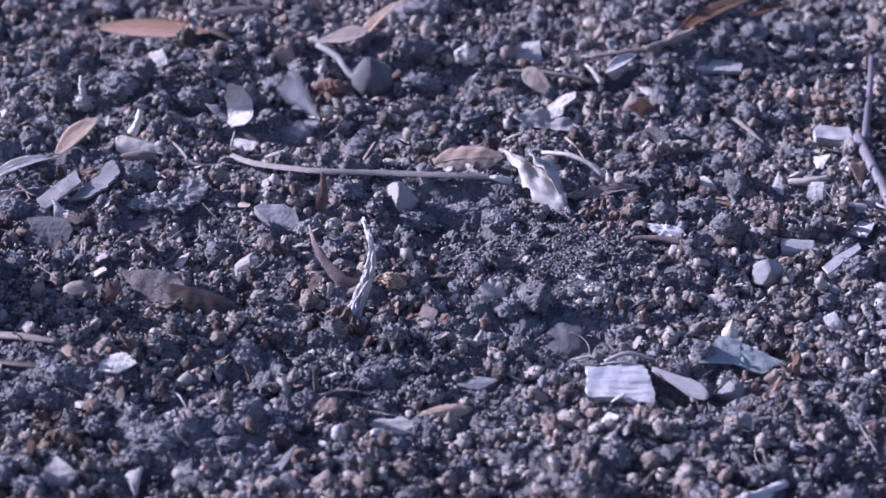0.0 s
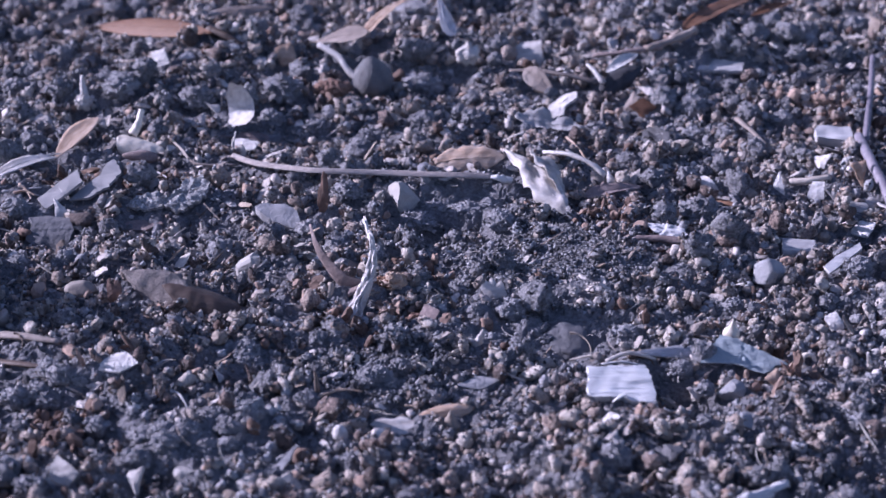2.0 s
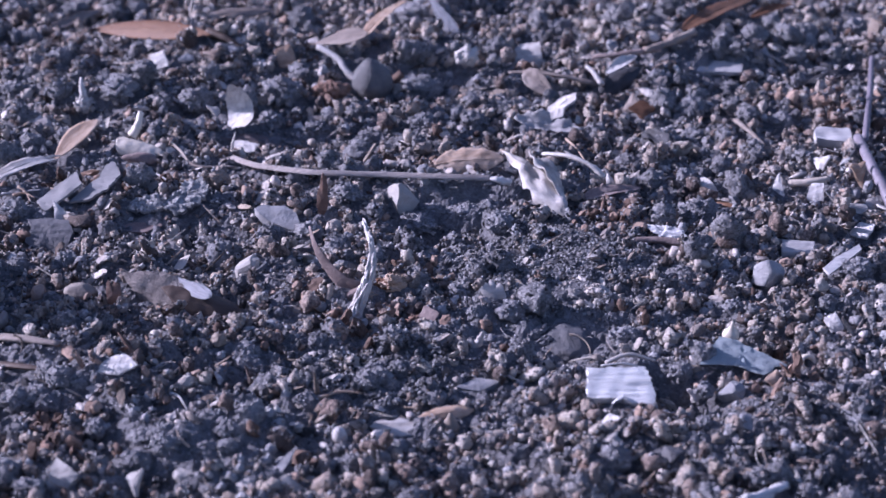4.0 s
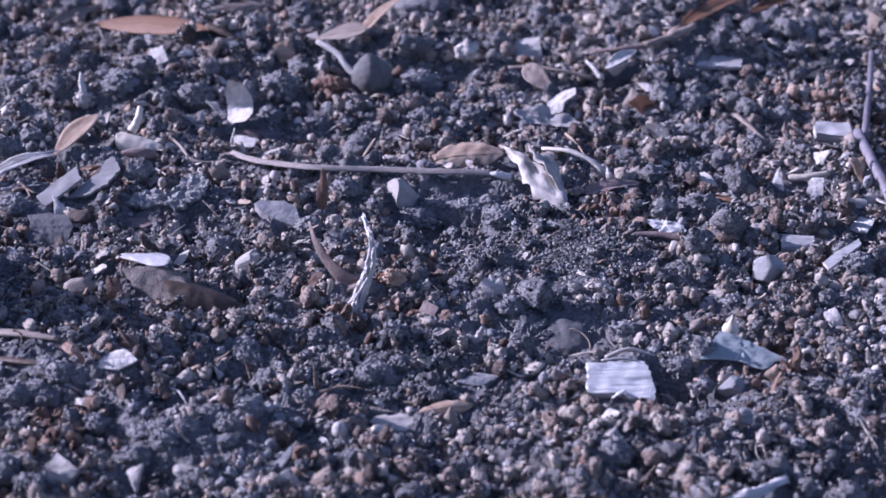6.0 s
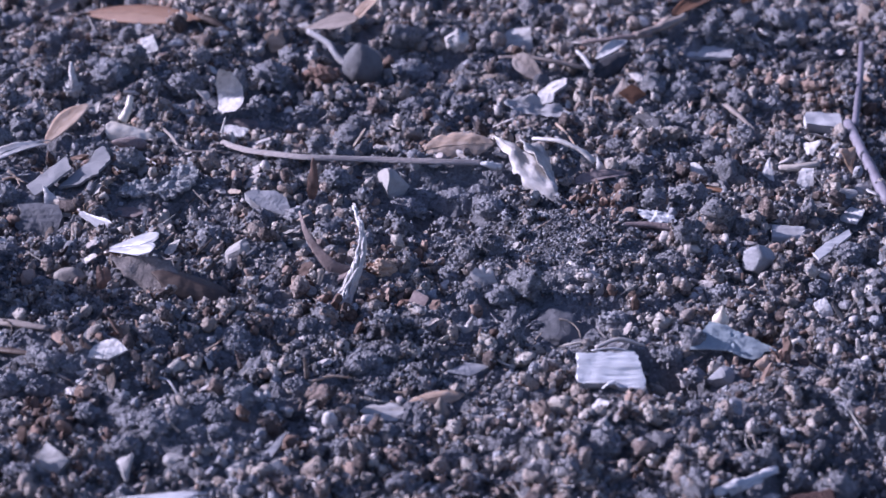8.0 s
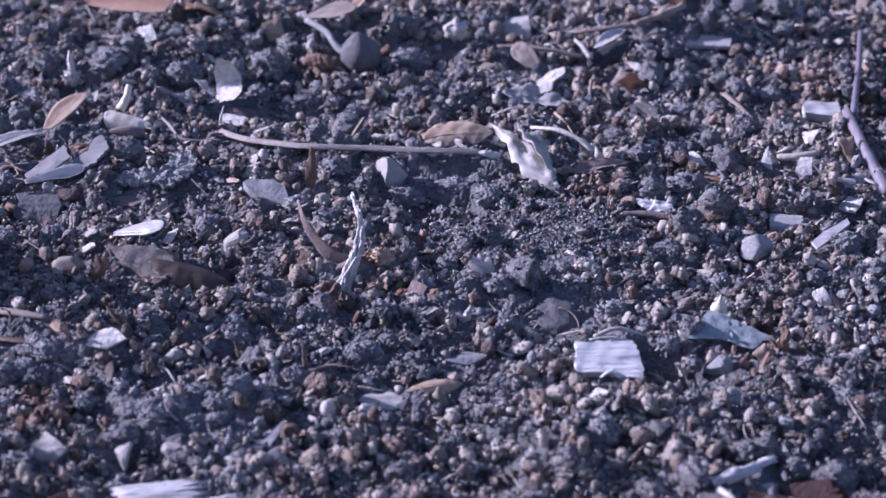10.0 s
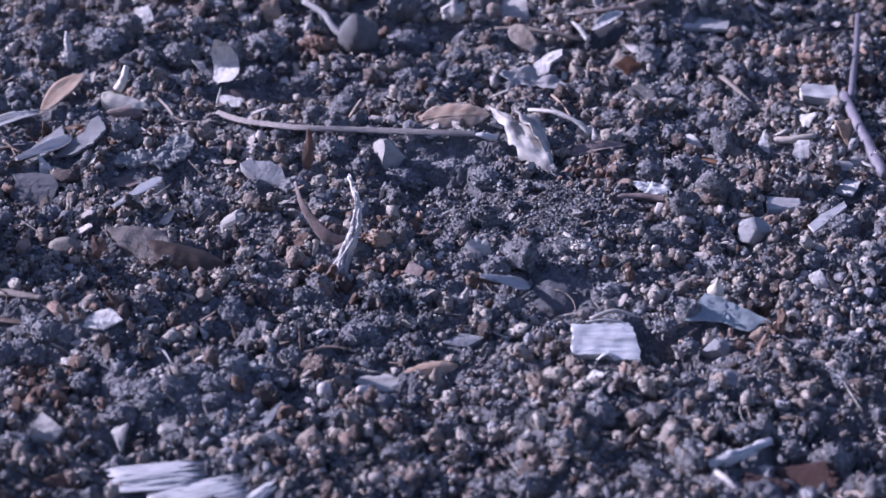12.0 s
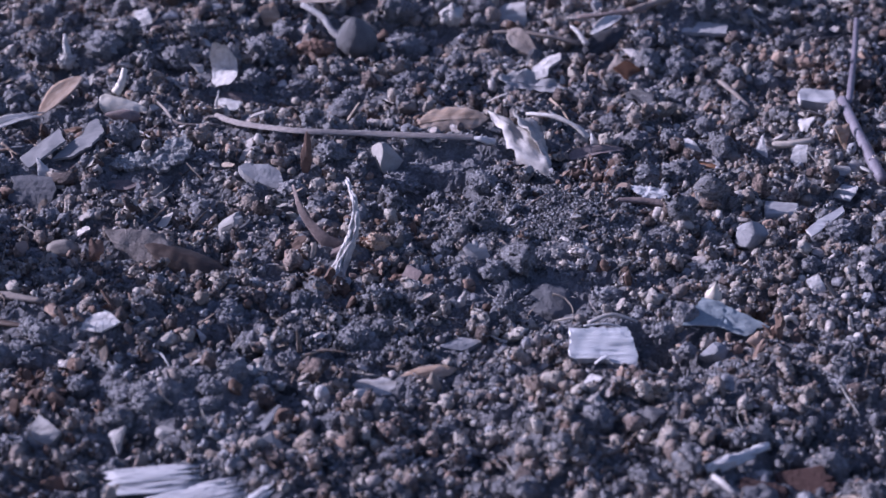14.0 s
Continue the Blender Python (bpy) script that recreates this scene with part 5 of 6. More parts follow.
# banks of open soil: lumps lying close together
LUMPS = random.Random(12)
for spot, wide, deep in (((-0.0141, -0.0605, 0.0002), 0.011, 0.010), ((-0.0377, -0.0554, 0.0000), 0.011, 0.006), ((-0.0762, -0.0704, 0.0022), 0.009, 0.009), ((-0.0424, -0.0882, 0.0033), 0.017, 0.012), ((-0.0548, -0.0934, 0.0025), 0.012, 0.010)):
    for k in range(9):
        x, y = spot[0] + LUMPS.uniform(-0.5, 0.5) * wide, spot[1] + LUMPS.uniform(-0.5, 0.5) * deep
        across = LUMPS.uniform(0.0035, 0.0068)
        z = float(relief(np.array([x]), np.array([y]))[0])
        clod("grey crumbly lump in a bank of dry soil", (x, y, z), (across, across * LUMPS.uniform(0.7, 1.0), across * LUMPS.uniform(0.55, 0.85)), 700 + LUMPS.randrange(900), level=3, sink=0.06)
# more lumps of soil
def soil_lump(spot, wide, high, seed):
    return clod("grey crumbly lump of dry soil", spot, (wide, wide * (0.8 + 0.05 * (seed % 5)), high), seed, level=3, sink=0.08)


soil_lump((-0.1001, 0.0568, 0.0006), 0.0076, 0.0062, 500)
soil_lump((-0.0928, 0.0616, 0.0004), 0.0061, 0.0055, 501)
soil_lump((-0.0977, 0.0151, 0.0009), 0.0073, 0.0060, 502)
soil_lump((-0.0800, 0.0057, -0.0004), 0.0044, 0.0033, 503)
soil_lump((-0.0825, -0.0110, 0.0015), 0.0054, 0.0042, 504)
soil_lump((-0.1122, 0.1374, -0.0018), 0.0066, 0.0054, 505)
soil_lump((-0.1016, 0.1143, -0.0001), 0.0080, 0.0071, 506)
soil_lump((-0.1080, 0.1046, -0.0002), 0.0065, 0.0053, 507)
soil_lump((-0.1094, 0.0904, 0.0007), 0.0079, 0.0064, 508)
soil_lump((-0.0817, 0.0875, 0.0024), 0.0123, 0.0070, 509)
soil_lump((-0.0865, 0.1611, -0.0030), 0.0072, 0.0060, 510)
soil_lump((-0.0393, 0.1437, 0.0006), 0.0100, 0.0084, 511)
soil_lump((-0.0436, 0.0755, -0.0016), 0.0075, 0.0061, 512)
soil_lump((-0.0053, 0.0698, 0.0004), 0.0078, 0.0061, 513)
soil_lump((0.0073, 0.0703, 0.0002), 0.0078, 0.0061, 514)
soil_lump((0.0142, 0.1186, 0.0015), 0.0078, 0.0066, 515)
soil_lump((-0.0053, 0.1475, -0.0006), 0.0188, 0.0094, 516)
soil_lump((0.0160, 0.0811, 0.0000), 0.0061, 0.0049, 517)
soil_lump((0.0614, 0.0696, -0.0029), 0.0066, 0.0055, 518)
soil_lump((0.0491, 0.0367, -0.0002), 0.0071, 0.0053, 519)
soil_lump((0.0574, 0.0377, -0.0006), 0.0066, 0.0053, 520)
soil_lump((0.0510, -0.0169, 0.0013), 0.0051, 0.0042, 521)
soil_lump((0.0613, -0.0175, 0.0002), 0.0051, 0.0044, 522)
soil_lump((0.0608, -0.0331, 0.0003), 0.0057, 0.0048, 523)
soil_lump((0.0812, -0.0307, 0.0006), 0.0053, 0.0045, 524)
soil_lump((0.0375, -0.0425, -0.0015), 0.0070, 0.0052, 525)
soil_lump((0.0475, -0.0591, -0.0010), 0.0060, 0.0048, 526)
soil_lump((0.0458, -0.0356, -0.0001), 0.0043, 0.0038, 527)
soil_lump((0.0500, -0.0478, -0.0009), 0.0044, 0.0040, 528)
soil_lump((0.0350, -0.0363, -0.0002), 0.0040, 0.0035, 529)
soil_lump((0.0135, -0.0802, -0.0007), 0.0042, 0.0037, 530)
soil_lump((0.0142, -0.0896, -0.0019), 0.0048, 0.0039, 531)
soil_lump((0.0187, -0.0945, -0.0006), 0.0052, 0.0045, 532)
soil_lump((0.0520, -0.0660, -0.0012), 0.0050, 0.0041, 533)
soil_lump((0.0502, -0.0825, 0.0006), 0.0042, 0.0035, 534)
soil_lump((-0.0928, -0.0133, 0.0009), 0.0054, 0.0044, 535)
soil_lump((-0.0836, -0.0273, -0.0004), 0.0048, 0.0041, 536)

soil_lump((-0.0260, -0.0482, 0.0009), 0.0054, 0.0040, 538)
soil_lump((-0.0335, -0.0392, -0.0012), 0.0049, 0.0040, 539)
soil_lump((-0.0028, -0.0353, 0.0009), 0.0047, 0.0038, 540)
soil_lump((0.0066, -0.0358, 0.0011), 0.0052, 0.0040, 541)
soil_lump((-0.0091, -0.0881, -0.0017), 0.0050, 0.0039, 542)
soil_lump((-0.0174, -0.0967, -0.0005), 0.0054, 0.0043, 543)
soil_lump((0.0038, -0.0965, -0.0031), 0.0055, 0.0045, 544)
soil_lump((0.0185, -0.1039, -0.0010), 0.0053, 0.0042, 545)
soil_lump((0.0742, -0.0705, 0.0010), 0.0052, 0.0041, 546)
soil_lump((0.0800, -0.0843, 0.0011), 0.0057, 0.0046, 547)
soil_lump((0.0846, -0.0682, 0.0010), 0.0057, 0.0045, 548)
soil_lump((0.0503, -0.0989, 0.0007), 0.0047, 0.0039, 549)
soil_lump((-0.0837, -0.0731, -0.0001), 0.0078, 0.0062, 550)
soil_lump((-0.0666, -0.0857, 0.0006), 0.0055, 0.0044, 551)
soil_lump((-0.0271, -0.0729, -0.0002), 0.0067, 0.0049, 552)
soil_lump((0.0089, -0.0445, -0.0024), 0.0082, 0.0051, 553)
soil_lump((0.0138, -0.0357, 0.0011), 0.0071, 0.0047, 554)
soil_lump((0.0319, 0.1415, -0.0009), 0.0083, 0.0068, 555)
soil_lump((0.0483, 0.1348, 0.0048), 0.0094, 0.0078, 556)
soil_lump((0.0608, 0.1380, 0.0069), 0.0079, 0.0070, 557)
soil_lump((0.0829, 0.1277, 0.0018), 0.0091, 0.0069, 558)
soil_lump((0.0977, 0.1353, -0.0002), 0.0085, 0.0067, 559)
soil_lump((0.1128, 0.1436, -0.0016), 0.0083, 0.0068, 560)
soil_lump((0.0745, 0.1028, -0.0039), 0.0076, 0.0059, 561)
soil_lump((0.0844, 0.0764, -0.0011), 0.0062, 0.0048, 562)
soil_lump((0.0549, 0.0988, 0.0008), 0.0074, 0.0059, 563)
soil_lump((-0.0188, 0.0689, -0.0026), 0.0069, 0.0050, 564)
soil_lump((-0.0316, 0.0725, -0.0025), 0.0075, 0.0055, 565)
soil_lump((-0.0131, 0.0629, -0.0031), 0.0066, 0.0049, 566)
soil_lump((-0.1037, 0.1589, -0.0022), 0.0085, 0.0063, 567)
soil_lump((-0.1192, 0.1567, -0.0014), 0.0095, 0.0072, 568)
soil_lump((-0.0682, 0.1221, 0.0062), 0.0068, 0.0056, 569)
soil_lump((-0.0505, 0.1264, 0.0046), 0.0074, 0.0059, 570)
for k, (spot, wide) in enumerate((((0.0188, -0.0404, -0.0008), 0.0035), ((0.0214, -0.0417, -0.0017), 0.0040), ((0.0240, -0.0427, -0.0028), 0.0035), ((0.0205, -0.0394, 0.0000), 0.0028), ((0.0268, -0.0433, -0.0032), 0.0030), ((0.0167, -0.0409, -0.0016), 0.0038))):
    soil_lump(spot, wide, wide * 0.7, 640 + k)
# pebbles and grains that stand out
PEBBLES = {"TAN": (STONE_TAN, "small tan rounded pebble on the soil"), "PALE": (STONE_PALE, "small whitish worn pebble on the soil"), "CREAM": (GRAIN, "small cream round grain on the soil"),
           "GREY": (STONE_GREY, "small grey worn pebble on the soil"), "RUST": (RUST, "small rust-brown pebble on the soil")}


def pebble(spot, wide, kind, seed):
    mat, label = PEBBLES[kind]
    return stone("pebble", label, "pebble", spot, (wide, wide * (0.8 + 0.06 * (seed % 5)), wide * (0.75 + 0.08 * (seed % 4))), mat, seed, cuts=0, rough=0.3 if kind == "CREAM" else 0.5, level=3, sink=0.05, group="pebbles on the soil")


pebble((-0.0202, 0.0075, 0.0016), 0.0023, "TAN", 900)
pebble((-0.0216, 0.0025, 0.0012), 0.0034, "GREY", 901)
pebble((-0.0407, -0.0320, 0.0005), 0.0017, "TAN", 902)
pebble((-0.0363, -0.0270, 0.0016), 0.0022, "RUST", 903)
pebble((-0.0352, -0.0305, 0.0008), 0.0024, "GREY", 904)
pebble((-0.0402, -0.0439, 0.0012), 0.0035, "PALE", 905)
pebble((-0.0458, -0.0521, 0.0030), 0.0037, "TAN", 906)
pebble((-0.0312, -0.0333, 0.0002), 0.0031, "CREAM", 907)
pebble((-0.0267, -0.0354, -0.0001), 0.0033, "TAN", 908)
pebble((-0.0331, -0.0150, 0.0036), 0.0027, "CREAM", 909)
pebble((-0.0334, 0.0132, 0.0027), 0.0026, "TAN", 910)
pebble((-0.0308, 0.0127, 0.0029), 0.0023, "CREAM", 911)
pebble((-0.0224, -0.0321, 0.0013), 0.0031, "CREAM", 912)
pebble((-0.0305, -0.0463, 0.0014), 0.0023, "GREY", 913)
pebble((0.0154, -0.0720, 0.0002), 0.0018, "CREAM", 914)
pebble((0.0132, -0.0718, -0.0000), 0.0020, "CREAM", 915)
pebble((0.0414, -0.0461, -0.0004), 0.0023, "PALE", 916)
pebble((0.0473, -0.0432, 0.0001), 0.0016, "CREAM", 917)
pebble((0.0516, -0.0389, 0.0004), 0.0017, "CREAM", 918)
pebble((0.0564, -0.0348, 0.0009), 0.0017, "CREAM", 919)
pebble((0.0508, -0.0578, 0.0000), 0.0028, "TAN", 920)
pebble((0.0479, -0.0596, -0.0002), 0.0032, "GREY", 921)
pebble((0.0471, -0.0925, 0.0023), 0.0022, "TAN", 922)
pebble((0.0519, -0.0911, 0.0021), 0.0031, "TAN", 923)
pebble((0.0493, -0.0935, 0.0022), 0.0028, "TAN", 924)
pebble((0.0048, -0.0886, -0.0025), 0.0028, "TAN", 925)
pebble((0.0093, -0.0922, -0.0020), 0.0019, "PALE", 926)
pebble((0.0283, -0.1006, 0.0025), 0.0022, "PALE", 927)
pebble((0.0203, -0.0877, 0.0008), 0.0020, "RUST", 928)
pebble((0.0319, -0.0924, 0.0028), 0.0033, "PALE", 929)
pebble((0.0552, -0.0812, 0.0011), 0.0020, "CREAM", 930)
pebble((0.0069, -0.0492, -0.0023), 0.0026, "CREAM", 931)
pebble((0.0119, -0.0463, -0.0025), 0.0019, "TAN", 932)
pebble((0.0054, -0.0473, -0.0020), 0.0014, "PALE", 933)
pebble((-0.0407, -0.0667, 0.0005), 0.0023, "CREAM", 934)
pebble((-0.0496, -0.0559, 0.0033), 0.0019, "RUST", 935)
pebble((-0.0561, -0.0607, 0.0034), 0.0016, "RUST", 936)
pebble((-0.0579, -0.0616, 0.0039), 0.0019, "PALE", 937)
pebble((-0.0829, -0.0878, 0.0001), 0.0020, "CREAM", 938)
pebble((-0.0773, -0.0888, 0.0015), 0.0026, "TAN", 939)
pebble((-0.0752, -0.0946, 0.0014), 0.0030, "CREAM", 940)
pebble((-0.0630, -0.0905, 0.0010), 0.0017, "TAN", 941)
pebble((-0.0677, -0.0897, 0.0006), 0.0024, "CREAM", 942)
pebble((-0.0280, -0.0835, 0.0006), 0.0024, "PALE", 943)
pebble((-0.0277, -0.0739, 0.0005), 0.0031, "CREAM", 944)
pebble((-0.0744, -0.0824, 0.0007), 0.0015, "PALE", 945)
pebble((-0.0246, -0.1065, -0.0005), 0.0021, "PALE", 946)
pebble((0.0376, -0.0276, 0.0012), 0.0022, "CREAM", 947)
pebble((0.0411, -0.0273, 0.0009), 0.0019, "CREAM", 948)
pebble((0.0327, -0.0298, 0.0016), 0.0026, "PALE", 949)
pebble((0.0541, -0.0278, 0.0012), 0.0019, "CREAM", 950)
pebble((0.0562, -0.0345, 0.0009), 0.0019, "CREAM", 951)
pebble((0.0661, -0.0368, 0.0020), 0.0019, "CREAM", 952)
pebble((0.0699, -0.0287, 0.0005), 0.0017, "RUST", 953)
pebble((0.0738, -0.0326, 0.0010), 0.0017, "TAN", 954)
pebble((0.0760, -0.0256, 0.0012), 0.0022, "CREAM", 955)
pebble((0.0615, -0.0463, 0.0004), 0.0026, "CREAM", 956)
pebble((0.0598, -0.0106, 0.0015), 0.0022, "PALE", 957)
pebble((0.0763, 0.0082, 0.0019), 0.0016, "CREAM", 958)
pebble((0.0847, 0.0026, 0.0009), 0.0031, "CREAM", 959)
pebble((0.0852, -0.0233, 0.0025), 0.0015, "RUST", 960)
pebble((0.0745, -0.0119, 0.0020), 0.0032, "RUST", 961)
pebble((0.0745, -0.0376, 0.0010), 0.0035, "TAN", 962)
pebble((0.0877, -0.0438, 0.0011), 0.0014, "CREAM", 963)
pebble((0.0945, 0.0799, 0.0007), 0.0029, "CREAM", 964)
pebble((0.0745, 0.0325, 0.0009), 0.0029, "PALE", 965)
pebble((0.0806, 0.0488, 0.0015), 0.0033, "CREAM", 966)
pebble((0.0782, 0.0511, 0.0014), 0.0030, "TAN", 967)
pebble((0.0696, 0.0515, 0.0007), 0.0025, "CREAM", 968)
pebble((0.0761, 0.0074, 0.0019), 0.0021, "TAN", 969)
pebble((0.0862, 0.0829, 0.0006), 0.0023, "PALE", 970)
pebble((0.0713, 0.0272, 0.0001), 0.0034, "CREAM", 971)
# more litter
leaf("fallen_leaf", "dark grey narrow dry leaf on the far soil", (-0.0652, 0.1425, 0.0047), (-0.0462, 0.1490, 0.0043), 0.0041, LEAF_GREY, arch=0.03, curl=-0.2, lean=-24, seed=151)
leaf("fallen_leaf", "narrow lilac-grey dry leaf on the far soil", (-0.1087, 0.1403, 0.0012), (-0.0955, 0.1559, 0.0019), 0.0032, LEAF_GREY, arch=0.03, curl=0.2, lean=-24, seed=152)
stick("dry_twig", "thin white upright dry twig", "twig", [(-0.0700, 0.1516, -0.0003), (-0.0693, 0.1446, 0.0049), (-0.0668, 0.1241, 0.0157)], 0.0006, SHELL, (1, 0.6))
flake("pale_flake", "pale pointed dry leaf sliver", "plant fragment", (-0.0572, 0.0763, -0.0001), (0.0026, 0.0066), LEAF_PALE, turn=(43, -18, 40), dome=0.2, seed=153, corners=3)

flake("husk", "tan upright broken dry husk", "husk", (-0.0416, 0.1092, 0.0022), (0.0057, 0.0066), LEAF_TAN, turn=(55, 0, 10), dome=0.3, seed=155, corners=4)
crumbly("husk", "husk", "tan crumpled crumbling dry husk", (0.0150, 0.0920, 0.0000), (0.0083, 0.0059, 0.0038), 156, STONE_TAN)
leaf("fallen_leaf", "bluish black decayed leaf scrap", (0.0488, 0.0707, 0.0000), (0.0589, 0.0547, 0.0013), 0.0034, LEAF_BLACK, arch=0.06, curl=0.3, lean=-30, seed=157, ragged=0.7, crumple=0.3, rib=False)
stick("dry_twig", "grey flat dry twig piece", "twig", [(0.0727, 0.0743, 0.0019), (0.0754, 0.0668, 0.0019), (0.0780, 0.0570, 0.0021)], 0.0008, LEAF_GREY, (1.0, 0.6), flat=0.6, rough=0.6)
stick("dry_twig", "tan rounded dry stick piece", "twig", [(0.0805, 0.0311, 0.0034), (0.0850, 0.0299, 0.0042), (0.0898, 0.0303, 0.0049)], 0.0009, WOOD_TAN, (1.0, 0.9))
for k, (spot, wide) in enumerate((((0.0939, 0.0161, 0.0020), 0.0052), ((0.0979, 0.0183, 0.0019), 0.0044), ((0.0920, 0.0132, 0.0019), 0.0039), ((0.1000, 0.0150, 0.0017), 0.0047))):
    flake("pale_flake", "white crumpled papery scrap", "plant fragment", spot, (wide, wide * 0.7), LEAF_PALE, turn=(20 + 8 * k, 0, 40 * k), dome=0.4, seed=160 + k, ragged=0.3)
flake("pale_flake", "bluish white small triangular flake", "shell", (0.0780, 0.0299, 0.0005), (0.0029, 0.0066), SHELL, turn=(47, -18, -6), dome=0.1, seed=165, corners=3)
flake("husk", "tan pointed upright dry husk", "husk", (0.0964, 0.0301, 0.0024), (0.0045, 0.0072), LEAF_TAN, turn=(60, 0, 18), dome=0.3, seed=166, corners=3)
flake("bark_piece", "orange-brown small dry leaf scrap", "leaf", (0.0499, 0.0814, -0.0006), (0.0064, 0.0055), LEAF_ORANGE, turn=(30, 0, 12), dome=0.1, seed=167, corners=4)
flake("pale_flake", "pale pink upright papery flake", "plant fragment", (0.0475, 0.0841, -0.0005), (0.0050, 0.0070), LEAF_GREY, turn=(43, -18, -20), dome=0.2, seed=168, corners=3)
flake("pale_flake", "white papery flake on the grit", "plant fragment", (0.0810, -0.0404, 0.0000), (0.0035, 0.0052), SHELL, turn=(40, -18, 14), dome=0.2, seed=169, corners=4)
flake("pale_flake", "bluish white flake on the grit", "plant fragment", (0.0941, 0.0064, 0.0005), (0.0057, 0.0052), SHELL, turn=(25, -18, -20), dome=0.2, seed=170, corners=4)
stick("thorn", "pale thin upright dry thorn", "thorn", [(0.0858, -0.0606, 0.0008), (0.0848, -0.0624, 0.0043), (0.0842, -0.0634, 0.0074)], 0.0006, LEAF_PALE, (1.2, 0.5))
for k, (a, b) in enumerate((((-0.1006, 0.0210, 0.0030), (-0.0929, 0.0232, 0.0051)), ((-0.0993, 0.0220, 0.0042), (-0.0940, 0.0209, 0.0040)), ((-0.1020, 0.0225, 0.0043), (-0.0923, 0.0221, 0.0030)), ((-0.0982, 0.0239, 0.0056), (-0.0945, 0.0194, 0.0028)), ((-0.0718, 0.0419, 0.0013), (-0.0637, 0.0294, 0.0042)), ((-0.0249, -0.0709, 0.0012), (-0.0161, -0.0693, 0.0016)), ((0.0450, -0.0604, 0.0007), (0.0521, -0.0564, 0.0012)), ((0.0154, -0.1019, -0.0012), (0.0235, -0.1054, 0.0030)), ((-0.0535, -0.0741, 0.0042), (-0.0497, -0.0794, 0.0034)), ((0.0297, 0.0586, 0.0032), (0.0344, 0.0421, 0.0028)), ((-0.0132, 0.0693, 0.0003), (-0.0075, 0.0626, 0.0000)), ((0.0641, -0.0402, 0.0033), (0.0735, -0.0319, 0.0012)))):
    stick("plant_fibre", "thin brown dry plant fibre", "fibre", [a, (0.5 * (a[0] + b[0]), 0.5 * (a[1] + b[1]) + 0.001, 0.5 * (a[2] + b[2]) + 0.0005), b], 0.0003, LEAF_TAN if k % 2 else WOOD_GREY, (1.2, 0.5), seed=k)
# small things about the soft soil and the curled leaf
stone("shell_piece", "smooth cream broken shell half sunk in the soil", "shell", (-0.0775, -0.0253, 0.0006), (0.0075, 0.0050, 0.0044), GRAIN, 601, cuts=2, rough=0.10, sink=0.1)
stone("shell_piece", "orange-brown and cream broken shell", "shell", (-0.0862, -0.0253, 0.0006), (0.0044, 0.0038, 0.0040), RUST, 602, cuts=4, rough=0.15, sink=0.1)
flake("husk", "red-brown upright broken dry husk", "husk", (-0.0698, -0.0305, 0.0004), (0.0030, 0.0066), BARK_RED, turn=(64, -10, 12), dome=0.3, thick=0.0006, seed=603, ragged=0.5)
crumbly("pale_crumb", "stone", "whitish crumbling lump on the soft soil", (0.0267, -0.0262, 0.0006), (0.0066, 0.0048, 0.0042), 604, STONE_PALE)
crumbly("pale_crumb", "stone", "whitish rough lump on the soft soil", (0.0324, -0.0258, 0.0010), (0.0058, 0.0044, 0.0046), 605, PALE)
crumbly("pale_crumb", "stone", "small pale lump on the soft soil", (0.0228, -0.0272, 0.0004), (0.0044, 0.0036, 0.0030), 606, STONE_PALE)
flake("papery_flake", "pale lilac upright papery tuft", "plant fragment", (0.0105, -0.0295, 0.0008), (0.0044, 0.0060), LEAF_PALE, turn=(50, -14, 10), dome=0.3, seed=607, ragged=0.6)
crumbly("husk", "husk", "orange-brown crumpled dry husk", (-0.0060, -0.0375, 0.0002), (0.0046, 0.0036, 0.0040), 608, BARK_RED)
flake("leaf_scrap", "dull purplish torn leaf scrap", "leaf", (-0.0036, -0.0390, 0.0002), (0.0050, 0.0062), BRACT, turn=(36, -8, -20), dome=0.1, seed=609, corners=4)
stick("thorn", "pale forked spiky plant piece", "thorn", [(0.0062, -0.0485, -0.0006), (0.0070, -0.0480, 0.0020), (0.0080, -0.0475, 0.0042)], 0.0009, LEAF_PALE, (1.5, 0.4), rough=0.6)
stick("thorn", "pale short spiky plant piece", "thorn", [(0.0070, -0.0483, 0.0004), (0.0058, -0.0478, 0.0016), (0.0046, -0.0476, 0.0022)], 0.0007, LEAF_PALE, (1.3, 0.5), rough=0.6)
crumbly("husk", "husk", "tan papery crumpled husk beside the white stem", (-0.0108, -0.0262, 0.0030), (0.0062, 0.0042, 0.0046), 610, LEAF_TAN)
for k in range(9):
    x, y = -0.0985 + 0.0012 * k, 0.0245 + 0.0011 * (k % 4)
    stick("grass_blade", "rust-brown dry grass blade in a flattened tuft", "grass", [(x, y, 0.0010), (x + 0.0035, y - 0.0012 * (k % 3), 0.0030 + 0.0004 * (k % 2)), (x + 0.0068, y - 0.0026 - 0.0006 * (k % 2), 0.0022)], 0.00042, BARK_RED if k % 3 else LEAF_TAN, (1.0, 0.4), seed=620 + k, rough=0.3)
